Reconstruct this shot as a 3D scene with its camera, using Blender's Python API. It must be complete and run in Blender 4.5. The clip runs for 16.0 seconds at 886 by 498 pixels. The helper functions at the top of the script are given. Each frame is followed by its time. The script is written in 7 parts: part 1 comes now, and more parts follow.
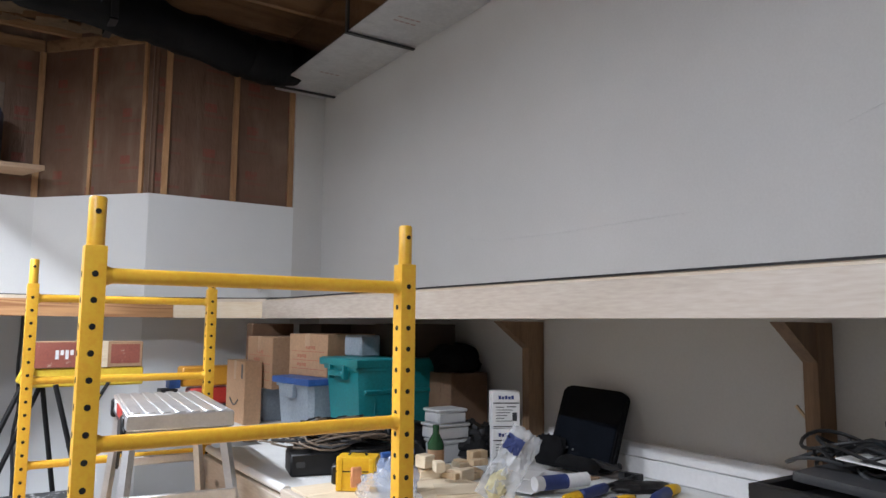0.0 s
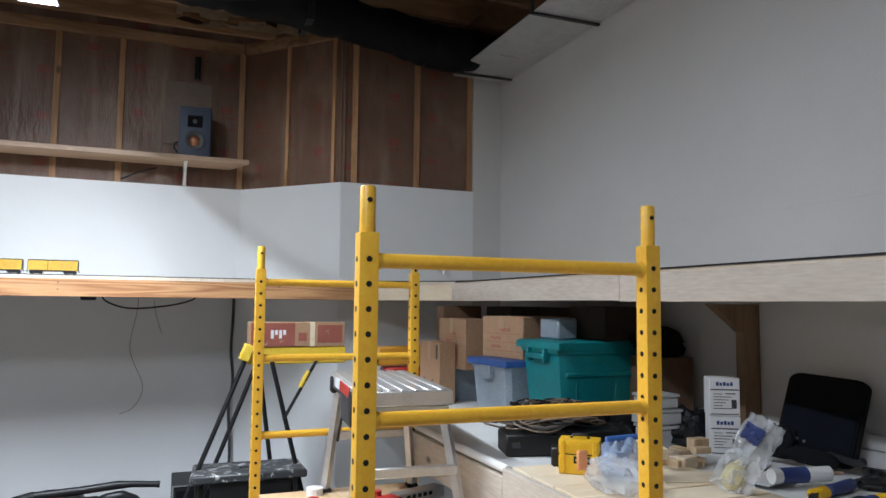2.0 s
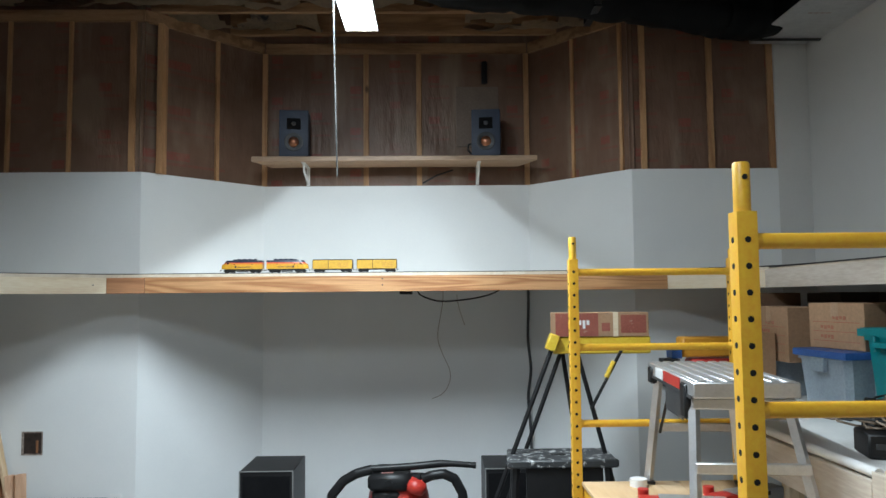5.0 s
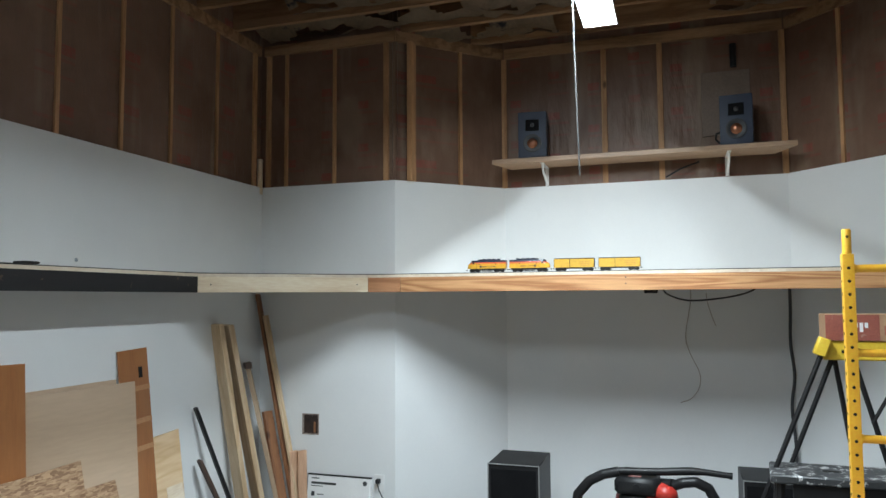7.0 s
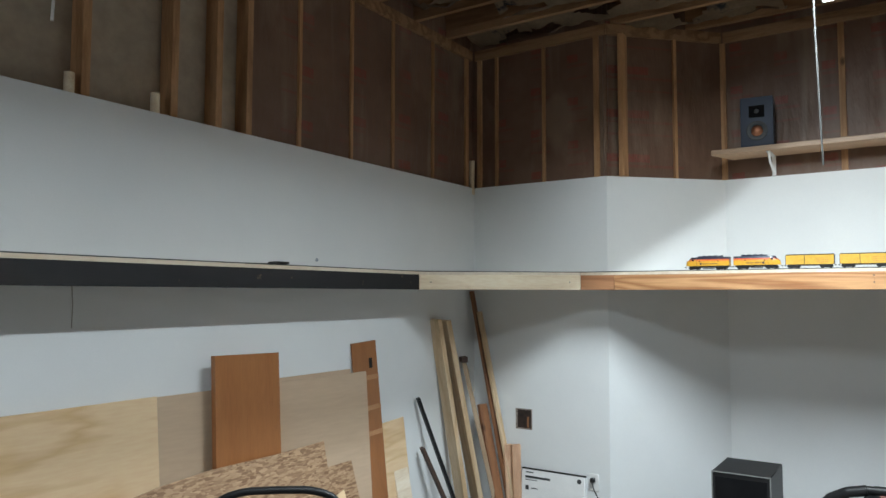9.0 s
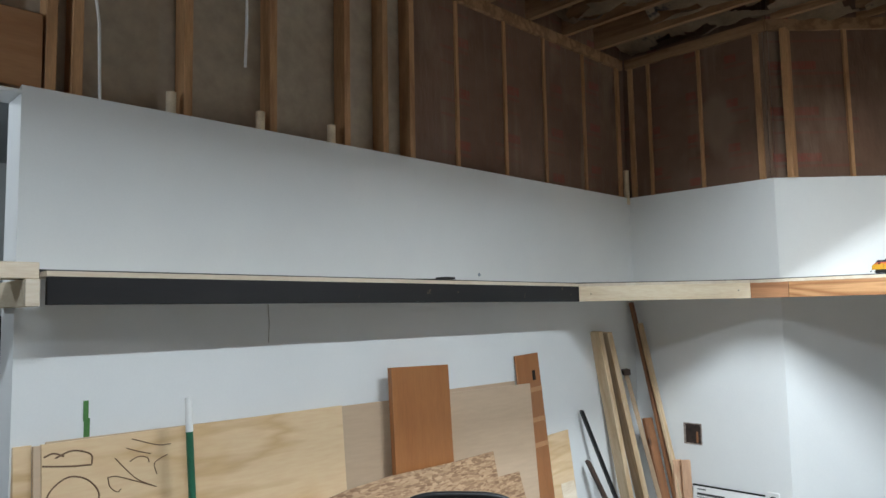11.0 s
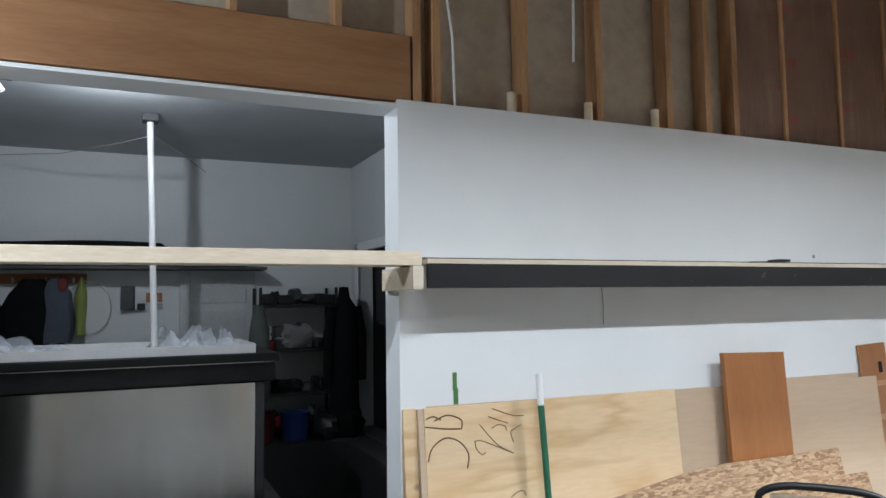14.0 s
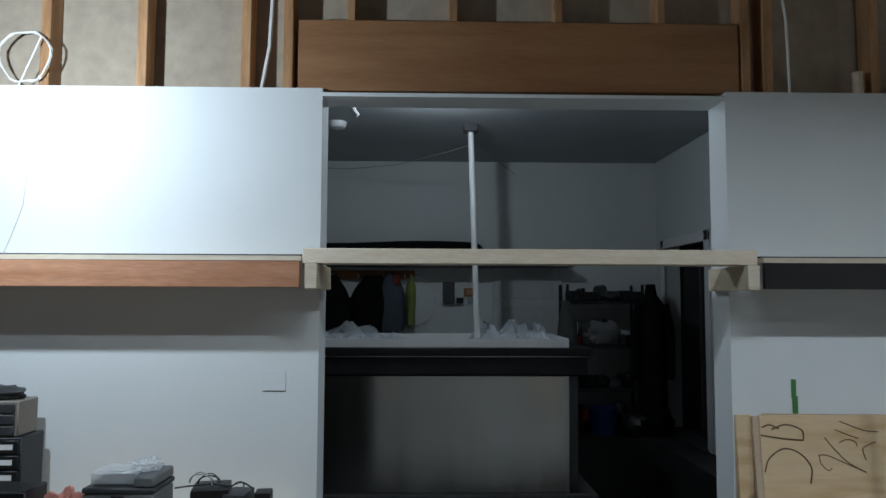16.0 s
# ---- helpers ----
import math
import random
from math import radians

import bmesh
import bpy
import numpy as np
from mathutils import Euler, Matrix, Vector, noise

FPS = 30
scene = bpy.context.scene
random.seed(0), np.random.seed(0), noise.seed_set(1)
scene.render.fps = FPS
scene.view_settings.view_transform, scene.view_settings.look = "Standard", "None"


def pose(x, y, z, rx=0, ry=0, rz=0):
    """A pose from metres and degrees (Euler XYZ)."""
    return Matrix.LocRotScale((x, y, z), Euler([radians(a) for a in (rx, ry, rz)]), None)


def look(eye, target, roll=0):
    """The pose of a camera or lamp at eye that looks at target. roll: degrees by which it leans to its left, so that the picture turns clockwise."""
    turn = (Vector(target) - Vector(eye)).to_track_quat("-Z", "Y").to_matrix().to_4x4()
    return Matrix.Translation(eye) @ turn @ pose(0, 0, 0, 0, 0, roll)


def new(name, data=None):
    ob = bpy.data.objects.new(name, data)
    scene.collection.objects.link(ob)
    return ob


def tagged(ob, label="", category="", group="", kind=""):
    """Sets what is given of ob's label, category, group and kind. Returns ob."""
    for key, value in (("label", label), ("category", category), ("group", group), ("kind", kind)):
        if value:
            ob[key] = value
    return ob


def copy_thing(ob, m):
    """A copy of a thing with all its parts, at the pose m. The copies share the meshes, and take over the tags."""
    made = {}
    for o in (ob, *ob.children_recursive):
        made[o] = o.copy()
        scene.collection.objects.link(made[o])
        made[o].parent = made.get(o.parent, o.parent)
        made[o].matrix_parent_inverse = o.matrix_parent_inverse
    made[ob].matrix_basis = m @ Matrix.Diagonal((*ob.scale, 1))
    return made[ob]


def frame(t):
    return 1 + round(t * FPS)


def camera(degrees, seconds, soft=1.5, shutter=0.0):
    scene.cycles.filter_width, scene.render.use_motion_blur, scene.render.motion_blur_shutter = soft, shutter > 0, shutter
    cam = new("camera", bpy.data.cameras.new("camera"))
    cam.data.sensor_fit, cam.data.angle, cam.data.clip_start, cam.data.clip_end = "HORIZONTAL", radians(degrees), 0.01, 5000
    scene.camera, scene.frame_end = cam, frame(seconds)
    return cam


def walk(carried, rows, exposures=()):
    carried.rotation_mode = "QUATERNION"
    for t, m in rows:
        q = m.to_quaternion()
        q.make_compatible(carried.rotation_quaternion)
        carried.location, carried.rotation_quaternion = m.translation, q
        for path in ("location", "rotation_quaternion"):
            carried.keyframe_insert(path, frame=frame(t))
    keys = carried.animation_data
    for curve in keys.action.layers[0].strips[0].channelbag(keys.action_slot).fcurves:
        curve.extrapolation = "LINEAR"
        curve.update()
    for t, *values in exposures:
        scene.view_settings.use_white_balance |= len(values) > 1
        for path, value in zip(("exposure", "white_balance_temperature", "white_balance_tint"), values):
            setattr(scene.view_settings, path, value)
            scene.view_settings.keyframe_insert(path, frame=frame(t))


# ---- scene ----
cam = camera(63.8, 16.0)
PATH = [
    (0, (0.163, 0.182, 1.654), (1.262, 1.84, 1.864), 0.5),
    (0.5, (0.098, 0.253, 1.66), (1.117, 1.965, 1.843), 0.3),
    (1, (0.046, 0.275, 1.656), (0.978, 2.036, 1.829), 0.5),
    (1.5, (0.005, 0.289, 1.658), (0.83, 2.103, 1.825), 0.5),
    (2, (-0.03, 0.294, 1.653), (0.705, 2.147, 1.81), 0.6),
    (2.5, (-0.059, 0.31, 1.653), (0.594, 2.193, 1.814), 0.2),
    (3, (-0.096, 0.316, 1.652), (0.415, 2.243, 1.809), 0.1),
    (3.5, (-0.133, 0.356, 1.651), (0.268, 2.31, 1.791), 0.3),
    (4, (-0.191, 0.347, 1.643), (0.093, 2.322, 1.781), -0.1),
    (4.2, (-0.221, 0.339, 1.639), (0.019, 2.32, 1.774), -0.2),
    (6.3, (-0.252, 0.338, 1.641), (-0.641, 2.300, 1.791), -0.4),
    (6.5, (-0.256, 0.334, 1.643), (-0.714, 2.286, 1.794), -0.3),
    (7, (-0.272, 0.316, 1.637), (-0.890, 2.230, 1.776), -0.3),
    (7.5, (-0.308, 0.289, 1.637), (-1.070, 2.138, 1.78), -0.1),
    (8, (-0.322, 0.276, 1.634), (-1.206, 2.065, 1.769), 0.0),
    (8.5, (-0.33, 0.271, 1.64), (-1.314, 2.008, 1.761), 0.0),
    (9, (-0.338, 0.247, 1.651), (-1.448, 1.906, 1.777), 0.1),
    (11.3, (-0.374, 0.107, 1.631), (-1.858, 1.438, 1.791), -1.1),
    (11.5, (-0.373, 0.101, 1.633), (-1.91, 1.373, 1.777), -1.1),
    (12, (-0.385, 0.063, 1.636), (-1.984, 1.256, 1.786), -1.2),
    (12.5, (-0.369, -0.017, 1.632), (-2.02, 1.101, 1.786), -1.5),
    (13, (-0.4, -0.071, 1.629), (-2.111, 0.953, 1.785), -0.6),
    (13.5, (-0.42, -0.146, 1.626), (-2.193, 0.766, 1.785), -1.0),
    (14, (-0.453, -0.191, 1.624), (-2.278, 0.613, 1.773), -0.8),
    (14.5, (-0.446, -0.224, 1.634), (-2.334, 0.42, 1.77), -0.4),
    (15, (-0.442, -0.253, 1.639), (-2.395, 0.152, 1.786), -0.6),
    (15.5, (-0.453, -0.31, 1.644), (-2.436, -0.09, 1.782), -0.1),
    (16, (-0.411, -0.365, 1.641), (-2.406, -0.324, 1.779), 0.2),
]
# seconds, stops, kelvin, tint
EXPOSURES = [
    (0.0, -0.47, 6290, 21), (0.5, -0.60, 6240, 21), (1.5, -0.74, 6150, 20), (2.5, -0.86, 6070, 14), (3.5, -1.00, 6070, 11), (4.2, -1.00, 6070, 10),
    (6.3, -0.91, 6120, 9), (7.0, -0.90, 6180, 10), (9.2, -0.88, 6250, 10), (11.3, -0.53, 6260, 13), (12.5, -0.32, 6330, 17),
    (13.0, -0.30, 6320, 17), (14.0, -0.20, 6200, 15), (14.5, -0.25, 6130, 16), (15.0, -0.55, 6070, 12), (15.5, -1.10, 6000, 10), (16.0, -1.58, 5920, 9),
]
walk(cam, [(t, look(eye, target, roll)) for t, eye, target, roll in PATH], EXPOSURES)

# ---- world and light ----
world = bpy.data.worlds.new("world")
scene.world = world
world.use_nodes = True
world.node_tree.nodes["Background"].inputs[0].default_value = (0.6, 0.7, 0.9, 1)
world.node_tree.nodes["Background"].inputs[1].default_value = 0.004


def strip_light(name, x, y, z, length, power, width=0.10, tip=0.0, color=(0.86, 0.965, 0.98)):
    d = bpy.data.lights.new(name, "AREA")
    d.shape, d.size, d.size_y, d.energy, d.color = "RECTANGLE", width, length, power, color
    ob = new(name, d)
    ob.matrix_world = pose(x, y, z, 0, tip, 0)
    return ob


# lamp places: x, y, z of the tubes, length along y, watts
BAY_LAMP = (-0.58, 3.25, 3.04)
MID_LAMP = (-0.95, 0.40, 3.46)
NORTH_LAMP = (-0.95, 2.90, 3.46)
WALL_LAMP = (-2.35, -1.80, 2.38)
strip_light("bay_lamp_light", *BAY_LAMP, 1.05, 168, 0.014)
strip_light("mid_lamp_light", *MID_LAMP, 1.05, 97, 0.085, -1.0)
strip_light("north_lamp_light", *NORTH_LAMP, 1.05, 97, 0.085, -6.0)
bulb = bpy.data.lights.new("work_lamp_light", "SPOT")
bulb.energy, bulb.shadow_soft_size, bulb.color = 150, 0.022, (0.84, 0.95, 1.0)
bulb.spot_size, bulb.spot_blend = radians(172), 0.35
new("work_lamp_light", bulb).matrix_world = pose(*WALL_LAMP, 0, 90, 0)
far_bulb = bpy.data.lights.new("far_room_light", "POINT")
far_bulb.energy, far_bulb.shadow_soft_size, far_bulb.color = 36, 0.02, (0.88, 0.97, 1.0)
new("far_room_light", far_bulb).matrix_world = pose(-4.115, -0.309, 2.645)

# ---- materials ----


def nodes_of(name):
    m = bpy.data.materials.new(name)
    m.use_nodes = True
    return m, m.node_tree.nodes, m.node_tree.links, m.node_tree.nodes["Principled BSDF"]


def mix_rgb(n, l, fac, a, b, mode="MIX"):
    k = n.new("ShaderNodeMix")
    k.data_type, k.blend_type = "RGBA", mode
    for socket, value in ((k.inputs[0], fac), (k.inputs[6], a), (k.inputs[7], b)):
        if isinstance(value, bpy.types.NodeSocket):
            l.new(value, socket)
        else:
            socket.default_value = value if isinstance(value, (int, float)) else (*value, 1)
    return k.outputs[2]


def noise_tex(n, l, scale, detail=4, rough=0.55, stretch=(1, 1, 1), use="Object"):
    c = n.new("ShaderNodeTexCoord")
    mp = n.new("ShaderNodeMapping")
    mp.inputs["Scale"].default_value = stretch
    l.new(c.outputs[use], mp.inputs[0])
    t = n.new("ShaderNodeTexNoise")
    t.inputs["Scale"].default_value, t.inputs["Detail"].default_value, t.inputs["Roughness"].default_value = scale, detail, rough
    l.new(mp.outputs[0], t.inputs["Vector"])
    return t.outputs["Fac"]


def ramp(n, l, fac, a, b, ca=(0, 0, 0), cb=(1, 1, 1)):
    r = n.new("ShaderNodeValToRGB")
    r.color_ramp.elements[0].position, r.color_ramp.elements[1].position = a, b
    r.color_ramp.elements[0].color, r.color_ramp.elements[1].color = (*ca, 1), (*cb, 1)
    l.new(fac, r.inputs[0])
    return r.outputs[0]


def bump(n, l, b, height, strength, dist=0.002):
    k = n.new("ShaderNodeBump")
    k.inputs["Strength"].default_value, k.inputs["Distance"].default_value = strength, dist
    l.new(height, k.inputs["Height"])
    l.new(k.outputs[0], b.inputs["Normal"])


def surface(name, a, b, rough=0.6, metal=0.0, scale=6, fine=90, bumpy=0.15, spots=None, stretch=(1, 1, 1), varied=0.0, grain=0.12):
    """Two-scale mottled surface between colours a and b."""
    m, n, l, p = nodes_of(name)
    big = noise_tex(n, l, scale, 5, 0.6, stretch)
    small = noise_tex(n, l, fine, 3, 0.6, stretch)
    col = mix_rgb(n, l, ramp(n, l, big, 0.3, 0.7), a, b)
    col = mix_rgb(n, l, grain, col, ramp(n, l, small, 0.3, 0.7), "OVERLAY")
    if spots:
        col = mix_rgb(n, l, ramp(n, l, noise_tex(n, l, spots[1], 4, 0.7), spots[2], spots[2] + 0.06), col, spots[0])
    if varied:
        o = n.new("ShaderNodeObjectInfo")
        h = n.new("ShaderNodeHueSaturation")
        mr = n.new("ShaderNodeMapRange")
        mr.inputs["To Min"].default_value, mr.inputs["To Max"].default_value = 1 - varied, 1 + varied
        l.new(o.outputs["Random"], mr.inputs[0])
        l.new(mr.outputs[0], h.inputs["Value"])
        l.new(col, h.inputs["Color"])
        col = h.outputs[0]
    l.new(col, p.inputs["Base Color"])
    p.inputs["Metallic"].default_value = metal
    rr = n.new("ShaderNodeMapRange")
    rr.inputs["To Min"].default_value, rr.inputs["To Max"].default_value = max(0.03, rough - 0.08), min(1, rough + 0.08)
    l.new(small, rr.inputs[0])
    l.new(rr.outputs[0], p.inputs["Roughness"])
    if bumpy:
        bump(n, l, p, small, bumpy, 0.0015)
    return m


def wood(name, light, dark, axis="x", scale=1.0, rough=0.6, rings=7.0, varied=0.12, knots=True, fibre=0.12, relief=0.25, figure=(0.25, 0.95), run=0.12, tint=None):
    """Long grain along an axis of the object, with bands, fibres and knots."""
    m, n, l, p = nodes_of(name)
    long = {"x": (run, 1, 1), "y": (1, run, 1), "z": (1, 1, run)}[axis]
    c = n.new("ShaderNodeTexCoord")
    o = n.new("ShaderNodeObjectInfo")
    shift = n.new("ShaderNodeVectorMath")
    shift.operation = "ADD"
    scl = n.new("ShaderNodeVectorMath")
    scl.operation = "SCALE"
    comb = n.new("ShaderNodeCombineXYZ")
    for i in range(3):
        l.new(o.outputs["Random"], comb.inputs[i])
    l.new(comb.outputs[0], scl.inputs[0])
    scl.inputs[3].default_value = 37.0
    l.new(c.outputs["Object"], shift.inputs[0])
    l.new(scl.outputs[0], shift.inputs[1])
    mp = n.new("ShaderNodeMapping")
    mp.inputs["Scale"].default_value = [v * scale for v in long]
    l.new(shift.outputs[0], mp.inputs[0])
    big = n.new("ShaderNodeTexNoise")
    big.inputs["Scale"].default_value, big.inputs["Detail"].default_value = 9.0, 3
    l.new(mp.outputs[0], big.inputs["Vector"])
    mul = n.new("ShaderNodeMath")
    mul.operation = "MULTIPLY"
    mul.inputs[1].default_value = rings
    l.new(big.outputs["Fac"], mul.inputs[0])
    fr = n.new("ShaderNodeMath")
    fr.operation = "PINGPONG"
    fr.inputs[1].default_value = 1.0
    l.new(mul.outputs[0], fr.inputs[0])
    fib = n.new("ShaderNodeTexNoise")
    fib.inputs["Scale"].default_value, fib.inputs["Detail"].default_value = 160.0, 3
    l.new(mp.outputs[0], fib.inputs["Vector"])
    col = mix_rgb(n, l, ramp(n, l, fr.outputs[0], figure[0], figure[1]), light, dark)
    if tint:
        patch = n.new("ShaderNodeTexNoise")
        patch.inputs["Scale"].default_value, patch.inputs["Detail"].default_value = 3.4, 2
        l.new(shift.outputs[0], patch.inputs["Vector"])
        col = mix_rgb(n, l, ramp(n, l, patch.outputs["Fac"], 0.50, 0.74), col, tint)
    col = mix_rgb(n, l, fibre, col, ramp(n, l, fib.outputs["Fac"], 0.3, 0.7), "OVERLAY")
    if knots:
        v = n.new("ShaderNodeTexVoronoi")
        v.inputs["Scale"].default_value = 2.6
        mk = n.new("ShaderNodeMapping")
        mk.inputs["Scale"].default_value = [0.55 if k < 1 else 1.1 for k in long]
        l.new(shift.outputs[0], mk.inputs[0])
        l.new(mk.outputs[0], v.inputs["Vector"])
        k = ramp(n, l, v.outputs["Distance"], 0.02, 0.055, (1, 1, 1), (0, 0, 0))
        col = mix_rgb(n, l, k, col, [q * 0.35 for q in dark])
    h = n.new("ShaderNodeHueSaturation")
    mr = n.new("ShaderNodeMapRange")
    mr.inputs["To Min"].default_value, mr.inputs["To Max"].default_value = 1 - varied, 1 + varied
    l.new(o.outputs["Random"], mr.inputs[0])
    l.new(mr.outputs[0], h.inputs["Value"])
    l.new(col, h.inputs["Color"])
    l.new(h.outputs[0], p.inputs["Base Color"])
    p.inputs["Roughness"].default_value = rough
    bump(n, l, p, fib.outputs["Fac"], relief, 0.001)
    return m


def emitter(name, color, strength):
    m, n, l, p = nodes_of(name)
    p.inputs["Base Color"].default_value = (0.9, 0.9, 0.9, 1)
    p.inputs["Emission Color"].default_value, p.inputs["Emission Strength"].default_value = (*color, 1), strength
    return m


def clear(name, color=(0.95, 0.97, 1.0), rough=0.12, alpha=0.35):
    m, n, l, p = nodes_of(name)
    p.inputs["Base Color"].default_value = (*color, 1)
    p.inputs["Roughness"].default_value = rough
    p.inputs["Alpha"].default_value = alpha
    f = noise_tex(n, l, 25, 4, 0.6)
    bump(n, l, p, f, 0.5, 0.01)
    return m


def kraft_paper():
    """Brown kraft facing of wall insulation: creases, upright folds with their sheen painted in, and columns of faded
    red print.
    """
    m, n, l, p = nodes_of("kraft_paper")

    def calc(op, a, b=None, c=None):
        k = n.new("ShaderNodeMath")
        k.operation = op
        for s, v in zip(k.inputs, (a, b, c)):
            if v is None:
                continue
            if isinstance(v, bpy.types.NodeSocket):
                l.new(v, s)
            else:
                s.default_value = v
        return k.outputs[0]

    def within(v, lo, hi):
        return calc("MULTIPLY", calc("GREATER_THAN", v, lo), calc("LESS_THAN", v, hi))

    big = noise_tex(n, l, 2.2, 4, 0.6)
    crease = noise_tex(n, l, 9, 4, 0.6, (1, 1, 0.25))
    fold_sheen = noise_tex(n, l, 5, 3, 0.5, (1, 1, 0.10))
    fine = noise_tex(n, l, 46, 3, 0.6, (1, 1, 1.8))
    col = mix_rgb(n, l, ramp(n, l, big, 0.3, 0.7), (0.135, 0.076, 0.051), (0.192, 0.118, 0.082))
    # sheen of the upright folds, mixed in as a lighter brown
    col = mix_rgb(n, l, ramp(n, l, fold_sheen, 0.56, 0.72), col, (0.25, 0.185, 0.135))
    xyz = n.new("ShaderNodeSeparateXYZ")
    c = n.new("ShaderNodeTexCoord")
    l.new(c.outputs["Object"], xyz.inputs[0])
    along = calc("MULTIPLY_ADD", xyz.outputs[1], -0.62, xyz.outputs[0])
    cell = calc("DIVIDE", along, 0.29)
    column = calc("FLOOR", cell)
    u = calc("SUBTRACT", cell, column)
    v = calc("FRACT", calc("MULTIPLY_ADD", column, 0.37, calc("DIVIDE", xyz.outputs[2], 0.31)))
    logo = calc("MULTIPLY", within(u, 0.28, 0.56), within(v, 0.62, 0.80))
    words = calc("MULTIPLY", within(u, 0.28, 0.80), calc("ADD", within(v, 0.50, 0.56), within(v, 0.22, 0.27)))
    broken = ramp(n, l, fine, 0.28, 0.50)
    ink = calc("MULTIPLY", calc("MAXIMUM", logo, calc("MULTIPLY", words, 0.55)), broken)
    ink = calc("MULTIPLY", ink, ramp(n, l, noise_tex(n, l, 1.7, 2, 0.5), 0.25, 0.45))
    col = mix_rgb(n, l, calc("MULTIPLY", ink, 0.62), col, (0.25, 0.050, 0.038))
    pale = calc("MULTIPLY", ramp(n, l, noise_tex(n, l, 3.1, 3, 0.6, (1, 1, 0.5)), 0.55, 0.70), 0.45)
    col = mix_rgb(n, l, pale, col, (0.27, 0.20, 0.145))
    l.new(col, p.inputs["Base Color"])
    p.inputs["Roughness"].default_value = 0.42
    bump(n, l, p, crease, 0.8, 0.025)
    return m


def brushed(name, m):
    """Brushed sheet metal: reflections drawn out along the upright brushing."""
    m.name = name
    n, l = m.node_tree.nodes, m.node_tree.links
    p = n["Principled BSDF"]
    t = n.new("ShaderNodeTangent")
    t.direction_type, t.axis = "RADIAL", "Z"
    l.new(t.outputs[0], p.inputs["Tangent"])
    p.inputs["Anisotropic"].default_value = 0.85
    p.inputs["Anisotropic Rotation"].default_value = 0.25
    return m


def osb():
    """Pressed wood flakes lying in three directions."""
    m, n, l, p = nodes_of("flake_board")
    c = n.new("ShaderNodeTexCoord")
    shade = None
    for k, turn in enumerate((0.35, 1.45, 2.45)):
        mp = n.new("ShaderNodeMapping")
        mp.inputs["Rotation"].default_value = (turn, 0, 0)
        mp.inputs["Location"].default_value = (k * 3.7, k * 1.9, k * 2.3)
        mp.inputs["Scale"].default_value = (1, 0.28, 1)
        l.new(c.outputs["Object"], mp.inputs[0])
        v = n.new("ShaderNodeTexVoronoi")
        v.inputs["Scale"].default_value = 105
        l.new(mp.outputs[0], v.inputs["Vector"])
        sep = n.new("ShaderNodeSeparateColor")
        l.new(v.outputs["Color"], sep.inputs[0])
        layer = ramp(n, l, sep.outputs[0], 0.0, 1.0, (0.20, 0.105, 0.052), (0.48, 0.315, 0.185))
        if shade is None:
            shade, height = layer, sep.outputs[0]
        else:
            shade = mix_rgb(n, l, ramp(n, l, sep.outputs[1], 0.55, 0.57), shade, layer)
    l.new(shade, p.inputs["Base Color"])
    p.inputs["Roughness"].default_value = 0.65
    bump(n, l, p, height, 0.4, 0.003)
    return m


DRYWALL = surface("painted_drywall", (0.72, 0.735, 0.745), (0.77, 0.785, 0.79), 0.75, scale=1.3, fine=110, bumpy=0.012, grain=0.035)
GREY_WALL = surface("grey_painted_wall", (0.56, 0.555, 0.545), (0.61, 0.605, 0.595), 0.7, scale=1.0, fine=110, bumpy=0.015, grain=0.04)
GYPSUM_BACK = surface("gypsum_backing", (0.385, 0.320, 0.248), (0.425, 0.356, 0.278), 0.85, scale=0.9, fine=12, bumpy=0.02)
FAR_WALL = surface("far_room_paint", (0.62, 0.64, 0.64), (0.67, 0.69, 0.69), 0.7, scale=1.5, fine=140, bumpy=0.05)
STUD = wood("stud_pine", (0.47, 0.265, 0.125), (0.34, 0.175, 0.076), "z", 1.0, 0.65)
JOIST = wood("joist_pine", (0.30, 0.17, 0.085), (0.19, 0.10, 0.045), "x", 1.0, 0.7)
BEAM = wood("header_fir", (0.375, 0.19, 0.083), (0.31, 0.145, 0.06), "y", 0.7, 0.6, rings=6, fibre=0.08)
FIR_X = wood("fascia_fir", (0.58, 0.315, 0.145), (0.36, 0.155, 0.062), "x", 0.8, 0.45, rings=24, run=0.055)
CEDAR_X = wood("brown_cedar", (0.44, 0.215, 0.105), (0.34, 0.15, 0.07), "x", 0.8, 0.45, rings=10, run=0.06)
FIR_Y = wood("fascia_cedar", (0.52, 0.26, 0.15), (0.42, 0.19, 0.10), "y", 1.0, 0.5, rings=6)
PINE_X = wood("pale_pine", (0.72, 0.61, 0.45), (0.64, 0.51, 0.35), "x", 1.0, 0.55, rings=5, knots=False)
PINE_Y = wood("pale_pine_long", (0.75, 0.65, 0.52), (0.67, 0.56, 0.43), "y", 1.0, 0.55, rings=6, knots=False)
PLY_Y = wood("raw_plywood_edge", (0.62, 0.55, 0.475), (0.545, 0.475, 0.40), "y", 0.8, 0.6, rings=5)
BLACK_BOARD = surface("black_stained_board", (0.008, 0.008, 0.010), (0.019, 0.018, 0.019), 0.6, scale=4, fine=120, stretch=(1, 0.15, 1), spots=((0.10, 0.065, 0.045), 9, 0.66))
PLYWOOD = wood("birch_plywood", (0.69, 0.505, 0.31), (0.575, 0.385, 0.205), "y", 0.5, 0.5, rings=12, fibre=0.06, relief=0.06, figure=(0.55, 1.0), run=0.14, tint=(0.62, 0.41, 0.215))
